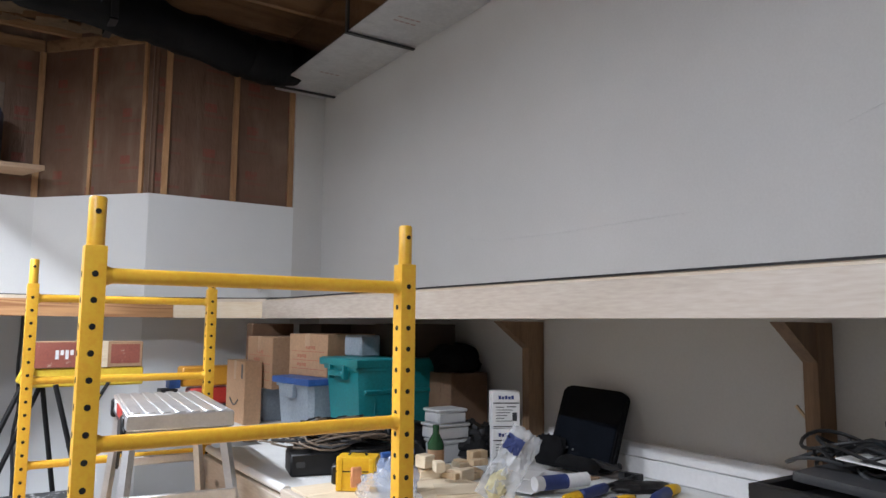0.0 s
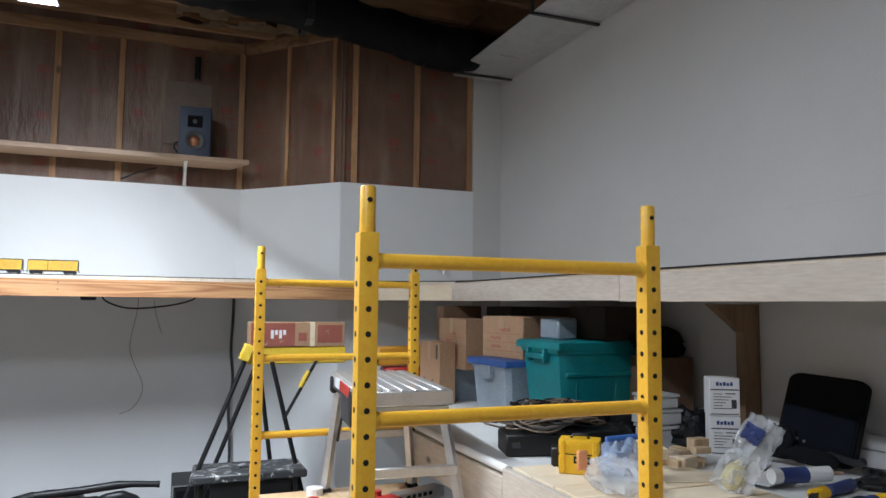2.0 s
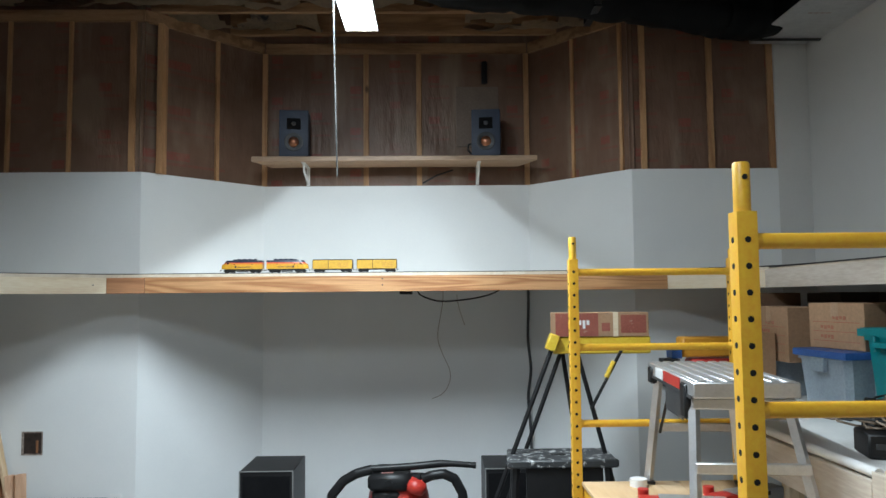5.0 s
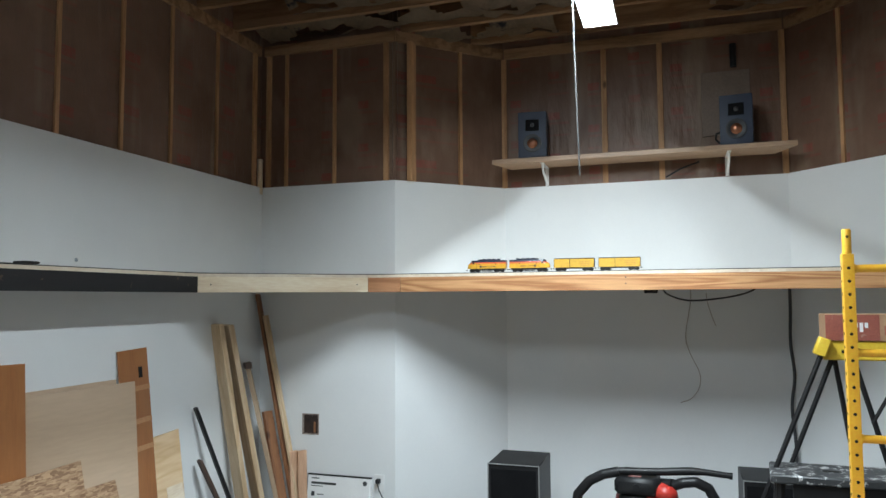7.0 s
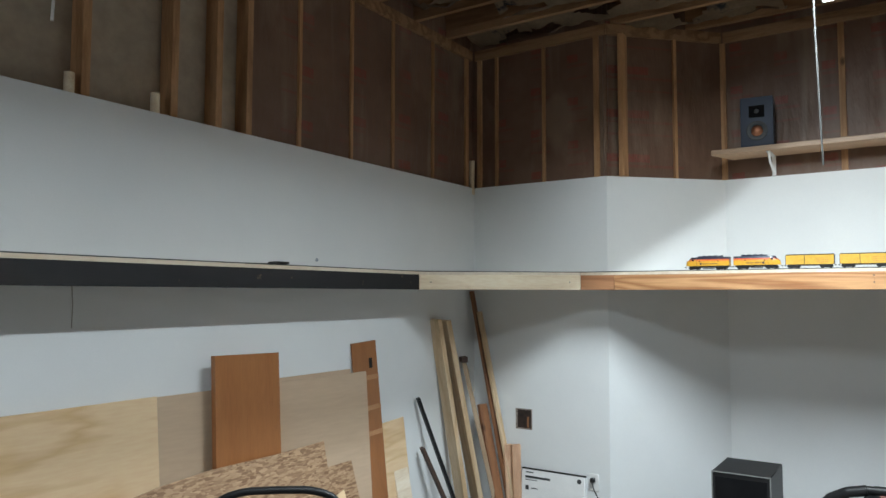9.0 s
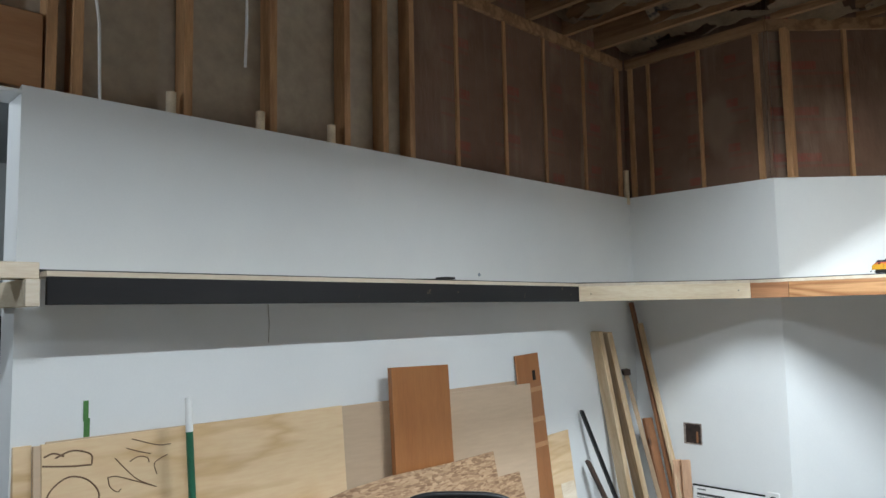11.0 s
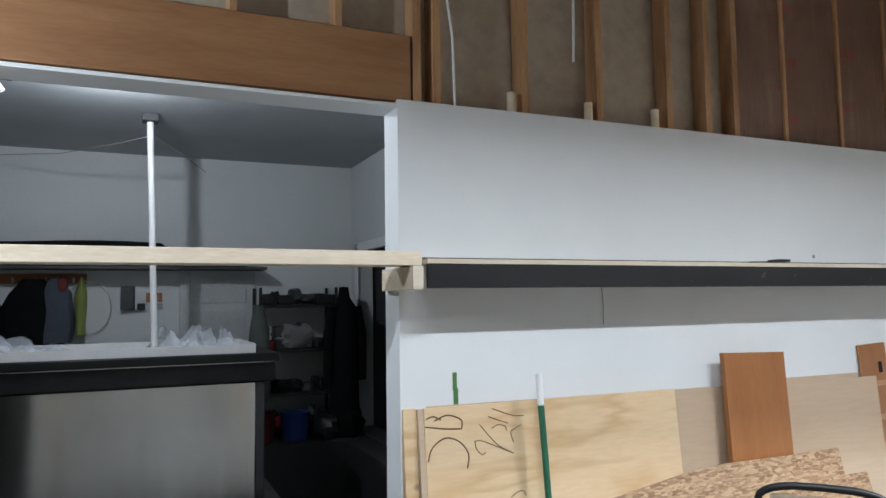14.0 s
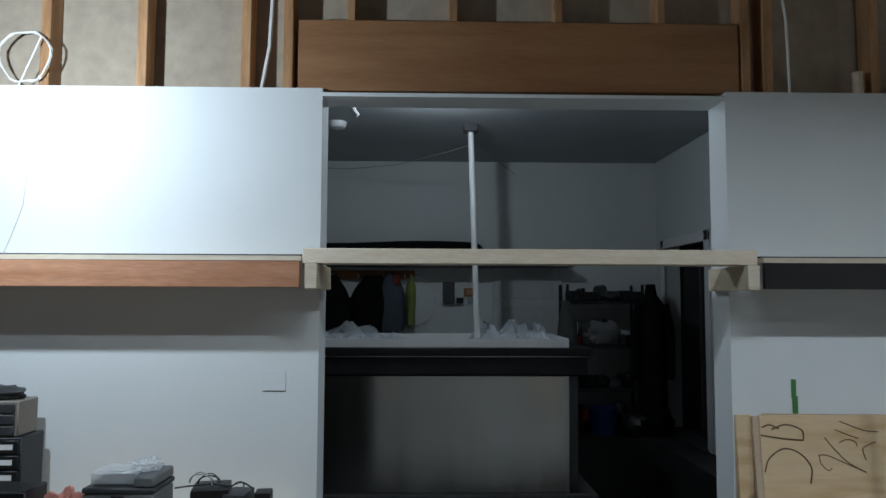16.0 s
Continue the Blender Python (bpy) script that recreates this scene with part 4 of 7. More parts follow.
def boxcar(m, label, dark_end):
    ob = holder("model_boxcar", label, "model train", m, group="model train")
    L, W = 0.240, 0.0255
    part("body", box((-L / 2, -W, 0.020), (L / 2, W, 0.072), 0.001), CAR_YELLOW, ob)
    part("roof", box((-L / 2 - 0.001, -W - 0.001, 0.0722), (L / 2 + 0.001, W + 0.001, 0.0765), 0.0015), BLACK, ob, "black roof")
    part("roof_walk", box((-L / 2 + 0.004, -0.006, 0.0768), (L / 2 - 0.004, 0.006, 0.0782)), BLACK, ob)
    for s in (-1, 1):
        part("car_end", joined(*[box((s * L / 2 - 0.0012 + (0.0012 if s > 0 else -0.0012), -W + 0.001, 0.021 + i * 0.0102), (s * L / 2 + 0.0012 + (0.0012 if s > 0 else -0.0012), W - 0.001, 0.0300 + i * 0.0102)) for i in range(5)]), BLACK, ob, "ribbed black end")
        door = part("door", box((-0.022, s * (W + 0.0014) - 0.0010, 0.021), (0.026, s * (W + 0.0014) + 0.0010, 0.070), 0.0005), CAR_YELLOW, ob)
        part("door_post", box((-0.0262, s * (W + 0.0016) - 0.0010, 0.021), (-0.0235, s * (W + 0.0016) + 0.0010, 0.071)), BLACK, ob)
        for i in range(13):
            x = -L / 2 + 0.009 + i * 0.0172
            if not -0.03 < x < 0.03:
                part("side_rib", box((x - 0.0008, s * (W + 0.0007) - 0.0005, 0.022), (x + 0.0008, s * (W + 0.0007) + 0.0005, 0.070)), CAR_YELLOW, ob)
        part("stencil", joined(*[box((0.036 + (i % 6) * 0.010, s * (W + 0.0005) - 0.0002, 0.052 - (i // 6) * 0.010), (0.043 + (i % 6) * 0.010, s * (W + 0.0005) + 0.0002, 0.055 - (i // 6) * 0.010)) for i in range(18)]), BROWN_BOARD, ob, "rows of small brown marks")
        part("sill", box((-L / 2 + 0.01, s * (W - 0.002) - 0.001, 0.014), (L / 2 - 0.01, s * (W - 0.002) + 0.001, 0.0195)), BLACK, ob)
        part("coupler", box((s * L / 2 - 0.004 + s * 0.006, -0.004, 0.012), (s * L / 2 + 0.004 + s * 0.006, 0.004, 0.018)), BLACK, ob)
    truck(ob, -0.082)
    truck(ob, 0.082)
    return ob


loco(pose(-1.394, 4.70, RAIL_Z), "yellow and orange model diesel locomotive with navy roof")
loco(pose(-1.118, 4.70, RAIL_Z, 0, 0, 180), "yellow and orange model diesel locomotive coupled back to front")
boxcar(pose(-0.844, 4.70, RAIL_Z), "yellow model freight car with black roof and ends", True)
boxcar(pose(-0.575, 4.70, RAIL_Z), "yellow model freight car at the end of the train", True)

thing("track_joiner", joined(box((-3.06, 2.73, DECK_Z + 0.0095), (-2.985, 2.81, DECK_Z + 0.022), 0.004), tube([(-2.99, 2.75, DECK_Z + 0.014), (-2.965, 2.65, DECK_Z + 0.006), (-2.955, 2.50, DECK_Z + 0.004)], 0.003, 6)), BLACK, "small black cable joiner on the track", "joiner")

# ---- fixtures on the bay wall: speaker shelf ----
sp_shelf = holder("wall_shelf", "long wooden wall shelf with tapered ends high in the bay", "shelf", pose(0, 0, 0))
part("board", prism([(-1.49, 5.245), (0.505, 5.245), (0.40, 5.50), (-1.40, 5.50)], 2.592, 2.628, 0.004), wood("shelf_beech", (0.39, 0.265, 0.175), (0.33, 0.215, 0.14), "x", 0.8, 0.5, rings=4, knots=False), sp_shelf, "brown wooden board")
for x in (-1.135, 0.10):
    part("bracket", joined(tube([(x, 5.30, 2.586), (x, 5.34, 2.53), (x, 5.49, 2.475)], 0.008, 8), box((x - 0.012, 5.27, 2.586), (x + 0.012, 5.50, 2.592)), box((x - 0.012, 5.494, 2.46), (x + 0.012, 5.50, 2.586))), WHITE, sp_shelf, "white steel bracket")
part("lead", tube([(-0.30, 5.47, 2.47), (-0.20, 5.44, 2.52), (-0.08, 5.47, 2.565)], 0.006, 6), BLACK, sp_shelf, "black lead")
NAVY = surface("speaker_navy", (0.008, 0.015, 0.036), (0.013, 0.023, 0.050), 0.55)
COPPER = surface("copper_cone", (0.34, 0.15, 0.085), (0.42, 0.19, 0.11), 0.34, 0.85)


def monitor_speaker(m, label):
    ob = holder("monitor_speaker", label, "speaker", m, group="speakers on the shelf")
    part("cabinet", box((-0.102, 0, 0), (0.102, 0.20, 0.335), 0.012, 2), NAVY, ob)
    part("woofer_surround", moved(lathe([(0.066, 0), (0.066, 0.006), (0.054, 0.008), (0.036, 0.001)], 28), pose(0, 0, 0.105, 90)), BLACK, ob)
    part("woofer_cone", moved(lathe([(0.036, 0.001), (0.031, 0.005), (0.020, 0.012), (0.004, 0.015)], 28), pose(0, -0.001, 0.105, 90)), COPPER, ob, "copper coloured cone")
    part("tweeter_plate", box((-0.048, -0.004, 0.195), (0.048, 0.001, 0.275), 0.002), BLACK_CLOTH, ob)
    part("tweeter_dome", moved(lathe([(0.016, 0), (0.013, 0.006), (0.004, 0.010)], 18), pose(0, -0.003, 0.235, 90)), DARK_GREY, ob)
    return ob


monitor_speaker(pose(-1.20, 5.275, 2.629, 0, 0, 6), "navy monitor speaker with copper cone on the high shelf")
sr = monitor_speaker(pose(0.148, 5.275, 2.629, 0, 0, -6), "navy monitor speaker with copper cone and hanging lead")
part("cable", tube([(-0.10, 0.05, 0.02), (-0.13, 0.03, 0.05), (-0.125, 0.02, 0.085), (-0.085, 0.03, 0.10)], 0.007, 8), BLACK, sr)
thing("wall_panel", box((-0.05, 5.527, 2.75), (0.265, 5.545, 3.20), 0.002), surface("dusty_board", (0.17, 0.125, 0.095), (0.22, 0.165, 0.13), 0.8, scale=3), "bare board screwed between the studs", "board")
thing("pipe_stub", tube([(0, 0, 0), (0, 0, 0.16)], 0.022, 10), BLACK, "short black pipe on the open wall", "pipe", pose(0.16, 5.51, 3.22))

valve = holder("wall_valve", "small chrome water valve low on the corner wall", "valve", pose(1.772, JOG, 1.905))
part("flange", moved(lathe([(0.010, 0.0), (0.030, 0.004), (0.034, 0.010)], 18), pose(0, 0, 0, 90)), ALU, valve)
part("body", tube([(0, -0.004, 0), (0, -0.045, 0), (0, -0.052, -0.012), (0, -0.055, -0.045)], [0.012, 0.013, 0.013, 0.010], 12), ALU, valve)
part("wheel", moved(tube([(0, 0, 0), (0, 0, 0.010)], 0.022, 14), pose(0, -0.038, 0.028)), GALV, valve, "round handle")
part("stem", tube([(0, -0.038, 0.010), (0, -0.038, 0.029)], 0.005, 8), ALU, valve)

# white plastic stubs over the drywall, wires
for x, y, z, h in ((-3.165, 1.345, PANEL_TOP - 0.03, 0.12), (-3.165, 1.755, PANEL_TOP - 0.03, 0.115), (-3.165, 2.145, PANEL_TOP - 0.03, 0.12), (-3.155, 4.855, PANEL_TOP - 0.05, 0.26)):
    thing("pipe_stub", tube([(0, 0, 0), (0, 0, h)], 0.020, 12), PINE_X, "pale stub standing up behind the drywall", "pipe", pose(x, y, z), group="stubs over the drywall")
thing("white_cable", tube([(-3.165, 0.99, 3.45), (-3.155, 1.01, 3.1), (-3.15, 1.055, 2.75), (-3.155, 1.065, 2.45)], 0.006, 6), WHITE, "white cable hanging beside a stud", "cable")
thing("white_cable", tube([(-3.165, -0.965, 3.45), (-3.155, -0.975, 3.0), (-3.15, -0.99, 2.62), (-3.155, -1.02, 2.45)], 0.008, 6), WHITE, "white cable hanging beside a stud", "cable")
thing("thin_strap", tube([(-3.166, 1.69, 3.4), (-3.160, 1.682, 2.9), (-3.162, 1.677, 2.73)], 0.007, 6), WHITE, "pale strap hanging between studs", "strap")
coil = []
for i in range(60):
    a = i / 60 * math.tau * 3.2
    coil.append((-3.135 + 0.003 * (i // 19), -1.925 + (0.10 + 0.008 * math.sin(i)) * math.cos(a), 2.565 + (0.10 + 0.006 * math.cos(i * 2)) * math.sin(a)))
coil += [(-3.141, -1.955, 2.44), (-3.1415, -1.915, 2.30), (-3.1415, -1.905, 2.12), (-3.1415, -1.915, 1.99), (-3.1415, -1.955, 1.87), (-3.1415, -1.985, 1.795)]
thing("cable_coil", tube(coil, 0.0032, 8), WHITE, "coiled white cable hung on the open studs", "cable")
thing("wire", tube([(-3.142, 1.783, 1.68), (-3.14, 1.788, 1.60), (-3.141, 1.786, 1.512)], 0.0022, 6), surface("pale_wire", (0.30, 0.28, 0.26), (0.4, 0.38, 0.35), 0.7), "short brown wire hanging under the shelf", "wire")

# power strip and leads under the shelf
strip = holder("power_strip", "black power strip fixed under the shelf", "power strip", pose(0, 0, 0))
part("body", box((-0.485, 4.72, 1.728), (-0.335, 4.78, 1.771), 0.004), BLACK, strip)
part("lead", tube(smooth([(-0.335, 4.72, 1.69), (-0.30, 4.72, 1.65), (-0.185, 4.72, 1.616), (0.0, 4.72, 1.63), (0.13, 4.73, 1.66), (0.2, 4.74, 1.70)]), 0.005, 8), BLACK, strip)
part("plug", box((-0.44, 4.725, 1.66), (-0.36, 4.775, 1.727), 0.006), BLACK, strip)
WIRE_GREY = surface("dusty_wire", (0.30, 0.26, 0.23), (0.40, 0.35, 0.31), 0.7)
curl = smooth([(-0.16, 5.495, 1.70), (-0.164, 5.492, 1.594), (-0.20, 5.488, 1.378), (-0.177, 5.486, 1.26), (-0.117, 5.482, 1.122), (-0.122, 5.482, 1.025), (-0.174, 5.485, 0.95), (-0.244, 5.488, 0.918)])
thing("grey_cable", tube(curl, 0.0028, 6), WIRE_GREY, "thin dusty wire hanging curled on the bay wall", "cable")
thing("grey_cable", tube(smooth([(-0.06, 5.494, 1.66), (-0.053, 5.492, 1.595), (-0.025, 5.49, 1.495), (-0.004, 5.492, 1.44)]), 0.0026, 6), WIRE_GREY, "thin dusty wire end on the bay wall", "cable")
thing("grey_cable", tube(smooth([(0.455, 5.47, 1.77), (0.452, 5.46, 1.55), (0.445, 5.45, 1.33), (0.462, 5.45, 1.12), (0.44, 5.45, 0.92), (0.455, 5.44, 0.62), (0.44, 5.43, 0.1)]), 0.010, 8), DARK_GREY, "dark grey cable bundle hanging down the bay corner", "cable")

def pouch(w, d, h, seed, rough=0.25, nu=22, nv=12):
    """A limp closed bag: a flattened ball with folds, resting on z = 0."""
    bm = bmesh.new()
    rows = []
    for j in range(1, nv):
        b = math.pi * j / nv
        row = []
        for i in range(nu):
            a = math.tau * i / nu
            q = Vector((math.cos(a) * math.sin(b) ** 0.7, math.sin(a) * math.sin(b) ** 0.7, math.cos(b)))
            f = 1 + rough * (2 * abs(noise.noise(q * 1.9 + Vector((seed, 0, 0)))) - 0.4) + rough * 0.6 * noise.noise(q * 5.5 + Vector((0, seed, 0)))
            row.append(bm.verts.new((q.x * w / 2 * f, q.y * d / 2 * f, max(0.0, (q.z * f + 0.75) * h / 1.75))))
        rows.append(row)
    for q, r in zip(rows, rows[1:]):
        for i in range(nu):
            bm.faces.new((q[i], q[(i + 1) % nu], r[(i + 1) % nu], r[i]))
    bm.faces.new(rows[0][::-1])
    bm.faces.new(rows[-1])
    bmesh.ops.recalc_face_normals(bm, faces=bm.faces[:])
    return bm


# ---- floor things in the bay ----


def subwoofer(x0, x1, y0, y1, h, label):
    ob = holder("loudspeaker", label, "loudspeaker", pose(0, 0, 0), group="floor loudspeakers")
    part("cabinet", box((x0, y0, 0.015), (x1, y1, h), 0.004), BLACK, ob)
    part("edge_trim", joined(box((x0 - 0.001, y0 - 0.004, h - 0.006), (x1 + 0.001, y0 - 0.001, h + 0.001)), box((x0 - 0.001, y0 - 0.004, 0.015), (x0 + 0.006, y0 - 0.001, h - 0.006)), box((x1 - 0.006, y0 - 0.004, 0.015), (x1 + 0.001, y0 - 0.001, h - 0.006))), surface("dull_silver_trim", (0.16, 0.16, 0.16), (0.24, 0.24, 0.235), 0.5), ob, "dull silver edge line")
    part("grille", box((x0 + 0.02, y0 - 0.006, 0.05), (x1 - 0.02, y0 - 0.0015, h - 0.03), 0.002), BLACK_CLOTH, ob, "black cloth grille")
    for fx in (x0 + 0.03, x1 - 0.03):
        for fy in (y0 + 0.03, y1 - 0.03):
            part("foot", moved(tube([(0, 0, 0), (0, 0, 0.016)], 0.014, 10), pose(fx, fy, 0)), BLACK, ob)


subwoofer(-1.376, -1.06, 4.60, 5.0, 0.635, "large black loudspeaker box standing on the floor")
subwoofer(0.085, 0.40, 4.88, 5.25, 0.568, "black loudspeaker box behind the step stool")
vac = holder("shop_vacuum", "black and red shop vacuum with ribbed hose", "vacuum cleaner", pose(0, 0, 0))
VX, VY = -0.45, 4.74
part("drum", moved(lathe([(0.16, 0.06), (0.18, 0.09), (0.185, 0.42), (0.178, 0.47), (0.155, 0.525), (0.11, 0.565), (0.04, 0.58)], 28), pose(VX, VY, 0)), RED, vac, "red body")
part("body_band", moved(lathe([(0.186, 0.335), (0.192, 0.34), (0.192, 0.375), (0.186, 0.38)], 28), pose(VX, VY, 0)), BLACK, vac, "black band")
head = prism([(-0.625, 4.56), (-0.40, 4.545), (-0.36, 4.60), (-0.385, 4.86), (-0.60, 4.86)], 0.515, 0.612, 0.022)
part("motor_head", head, BLACK, vac, "dark motor head")
part("filter_cover", moved(pouch(0.13, 0.13, 0.085, 23.0, 0.05), pose(-0.355, 4.60, 0.50, 0, 20, 0)), RED, vac, "red cover beside the motor head")
part("badge", box((-0.545, 4.60, 0.6122), (-0.475, 4.66, 0.6155), 0.001), surface("pale_red_badge", (0.50, 0.22, 0.20), (0.58, 0.28, 0.25), 0.5), vac, "pale red badge")
part("head_skirt", prism([(-0.60, 4.575), (-0.44, 4.56), (-0.42, 4.62), (-0.43, 4.84), (-0.59, 4.84)], 0.455, 0.514, 0.015), BLACK, vac)
part("switch", moved(tube([(0, 0.0, 0), (0, -0.014, 0)], 0.020, 14), pose(-0.50, 4.552, 0.567)), BLACK, vac)
part("socket", tube([(-0.385, 4.66, 0.555), (-0.30, 4.61, 0.575)], [0.045, 0.037], 14), BLACK, vac)
part("hose", flex_duct([(-0.84, 4.66, 0.05), (-0.86, 4.65, 0.32), (-0.84, 4.64, 0.48), (-0.77, 4.63, 0.565), (-0.69, 4.62, 0.61), (-0.60, 4.62, 0.632)], 0.029, 40), BLACK, vac, "ribbed black hose")
part("hose", flex_duct([(-0.30, 4.61, 0.575), (-0.25, 4.60, 0.597), (-0.18, 4.60, 0.606), (-0.115, 4.61, 0.575), (-0.07, 4.62, 0.49), (-0.05, 4.63, 0.32), (-0.07, 4.64, 0.06)], 0.029, 34), BLACK, vac, "ribbed black hose")
part("wand", tube([(-0.60, 4.62, 0.634), (-0.38, 4.62, 0.645), (-0.20, 4.62, 0.66), (-0.13, 4.62, 0.659), (0.0, 4.62, 0.648)], [0.022, 0.022, 0.023, 0.018, 0.017], 12), BLACK, vac, "black nozzle wand")
part("wand_tip", tube([(-0.004, 4.62, 0.648), (0.012, 4.62, 0.647)], 0.019, 12), BLACK, vac)
for a in range(4):
    part("caster", moved(tube([(-0.012, 0, 0), (0.012, 0, 0)], 0.03, 12), pose(VX + 0.15 * math.cos(a * math.pi / 2 + 0.8), VY + 0.15 * math.sin(a * math.pi / 2 + 0.8), 0.03)), BLACK, vac)

# paint-spattered stool and yellow work stand with a box
SPATTER = surface("spattered_black", (0.03, 0.032, 0.034), (0.055, 0.057, 0.06), 0.5, scale=8, spots=((0.5, 0.5, 0.5), 26, 0.56))
stool = holder("step_stool", "black plastic step stool spattered with white paint", "stool", pose(0, 0, 0))
part("top", prism([(0.14, 4.06), (0.72, 4.06), (0.72, 4.36), (0.17, 4.36)], 0.755, 0.797, 0.008), SPATTER, stool, "paint-spattered top")
part("hand_slot", box((0.39, 4.185, 0.7965), (0.47, 4.215, 0.7985), 0.0005), DARK_HOLE, stool)
for lx, ly in ((0.19, 4.10), (0.67, 4.10), (0.21, 4.32), (0.67, 4.32)):
    part("leg", tube([(lx, ly, 0.756), (lx + (0.04 if lx > 0.4 else -0.04), ly + (0.03 if ly > 4.2 else -0.03), 0.0)], 0.022, 6), BLACK, stool)
part("side_panel", box((0.24, 4.075, 0.55), (0.64, 4.09, 0.754), 0.003), BLACK, stool)
stand = holder("work_stand", "folding work stand with black legs and yellow top", "sawhorse", pose(0, 0, 0))
SAW_YELLOW = surface("stand_yellow", (0.74, 0.50, 0.035), (0.80, 0.56, 0.06), 0.45)
part("top_beam", box((0.42, 4.24, 1.325), (0.955, 4.40, 1.417), 0.006), SAW_YELLOW, stand, "yellow plastic top")
part("beam_slot", box((0.50, 4.238, 1.36), (0.90, 4.2405, 1.375)), DARK_HOLE, stand)
for p, q in (((0.425, 4.22, 1.40), (-0.125, 4.22, 0.005)), ((0.50, 4.44, 1.33), (0.005, 4.50, 0.005)), ((0.505, 4.44, 1.32), (0.70, 4.52, 0.005)), ((0.545, 4.22, 1.34), (0.885, 4.20, 0.005))):
    part("leg", tube([p, q], 0.0125, 8), BLACK, stand)
    part("foot", moved(box((-0.02, -0.02, 0), (0.02, 0.02, 0.03), 0.004), pose(q[0], q[1], 0)), BLACK, stand)
part("brace", tube([(0.79, 4.22, 1.35), (0.612, 4.21, 1.03)], 0.009, 8), BLACK, stand)
part("brace_sleeve", tube([(0.745, 4.22, 1.285), (0.70, 4.217, 1.20)], 0.014, 8), SAW_YELLOW, stand, "yellow sleeve")
part("corner_bracket", moved(box((-0.025, -0.03, -0.06), (0.03, 0.03, 0.03), 0.006), pose(0.415, 4.225, 1.405, 0, 20)), SAW_YELLOW, stand, "yellow corner bracket")
rb = holder("cardboard_box", "long cardboard box with red printed end and panels", "box", pose(0.432, 4.23, 1.418, 0, 0, 1))
part("carton", box((0, 0, 0), (0.515, 0.15, 0.132), 0.003), CARD, rb)
RED_PRINT = surface("faded_red_print", (0.25, 0.065, 0.045), (0.32, 0.10, 0.07), 0.7, spots=((0.42, 0.26, 0.20), 20, 0.62))
part("red_label", box((0.0, -0.0015, 0.004), (0.235, 0.0005, 0.128)), RED_PRINT, rb, "faded red printed end")
part("print_patch", box((0.255, -0.0012, 0.03), (0.30, 0.0005, 0.075)), RED_PRINT, rb)
part("print_patch", box((0.36, -0.0012, 0.02), (0.50, 0.0005, 0.118)), RED_PRINT, rb)
part("white_marks", joined(*[box((0.105 + 0.022 * i, -0.0025, 0.045 + 0.02 * (i % 2)), (0.12 + 0.022 * i, -0.0008, 0.09)) for i in range(4)]), WHITE, rb, "white printed marks")
part("tape_strip", box((0.318, -0.0013, 0.0), (0.345, 0.151, 0.1335)), PINE_X, rb, "strip of tape")

# ---- boards and lumber along the left wall ----


def leaning(name, y0, y1, top, foot, mat, label, category, x_top=-3.12, thick=0.018, tilt=0.0, shape=None, group=""):
    """A board standing on the floor, leaning back to the left wall; tilt turns it within its own plane."""
    lean = math.atan2(foot, top)
    h = top / math.cos(lean)
    poly = shape or [(0, 0), (y1 - y0, 0), (y1 - y0, h), (0, h)]
    bm = bmesh.new()
    a = [bm.verts.new((0, u, v)) for u, v in poly]
    b = [bm.verts.new((-thick, u, v)) for u, v in poly]
    n = len(poly)
    bm.faces.new(a)
    bm.faces.new(b[::-1])
    for i in range(n):
        bm.faces.new((a[i], b[i], b[(i + 1) % n], a[(i + 1) % n]))
    bmesh.ops.recalc_face_normals(bm, faces=bm.faces[:])
    bmesh.ops.bevel(bm, geom=bm.edges[:], offset=0.0012, segments=1, affect="EDGES")
    m = Matrix.Translation((x_top + foot, y0, 0.0)) @ Matrix.Rotation(-lean, 4, "Y") @ Matrix.Rotation(radians(tilt), 4, "X")
    return thing(name, bm, mat, label, category, m, group)


ply = leaning("plywood_sheet", 0.888, 2.160, 1.203, 0.115, PLYWOOD, "pale plywood sheet with marker scrawl leaning on the wall", "board", -3.115)
INK = surface("brown_marker", (0.14, 0.075, 0.04), (0.18, 0.10, 0.055), 0.7)
# marker strokes on the sheet, in its own plane: y along, z up
MARKS = (((0.305, 1.187), (0.398, 1.153), (0.451, 1.149)),
         ((0.285, 1.156), (0.333, 1.137), (0.373, 1.124)),
         ((0.243, 1.127), (0.284, 1.078), (0.326, 1.036), (0.392, 1.0)),
         ((0.295, 1.107), (0.327, 1.12), (0.359, 1.112), (0.366, 1.094)),
         ((0.437, 1.111), (0.408, 1.1), (0.386, 1.084), (0.395, 1.045)),
         ((0.217, 1.063), (0.248, 1.062), (0.308, 1.037), (0.392, 1.0)),
         ((0.217, 1.063), (0.224, 1.03), (0.249, 1.007), (0.263, 1.015)),
         ((0.367, 0.826), (0.394, 0.842), (0.426, 0.846), (0.438, 0.825)),
         ((0.002, 1.136), (0.088, 1.123), (0.162, 1.117)),
         ((0.043, 1.157), (0.1, 1.175), (0.159, 1.154), (0.163, 1.12)),
         ((0.007, 1.165), (0.038, 1.174), (0.071, 1.159)),
         ((0.008, 1.001), (0.029, 1.052), (0.086, 1.087), (0.146, 1.069), (0.185, 1.018), (0.178, 0.96)))
for k, st in enumerate(MARKS):
    part("marker_stroke", tube([(0.0004, u, v) for u, v in smooth(st)], 0.0030 if k > 7 else 0.0020, 5), INK, ply, "brown marker scrawl" if k == 0 else "")
leaning("narrow_board", 0.806, 0.862, 1.203, 0.095, PLYWOOD, "narrow pale board leaning beside the plywood", "board", -3.13, 0.03)
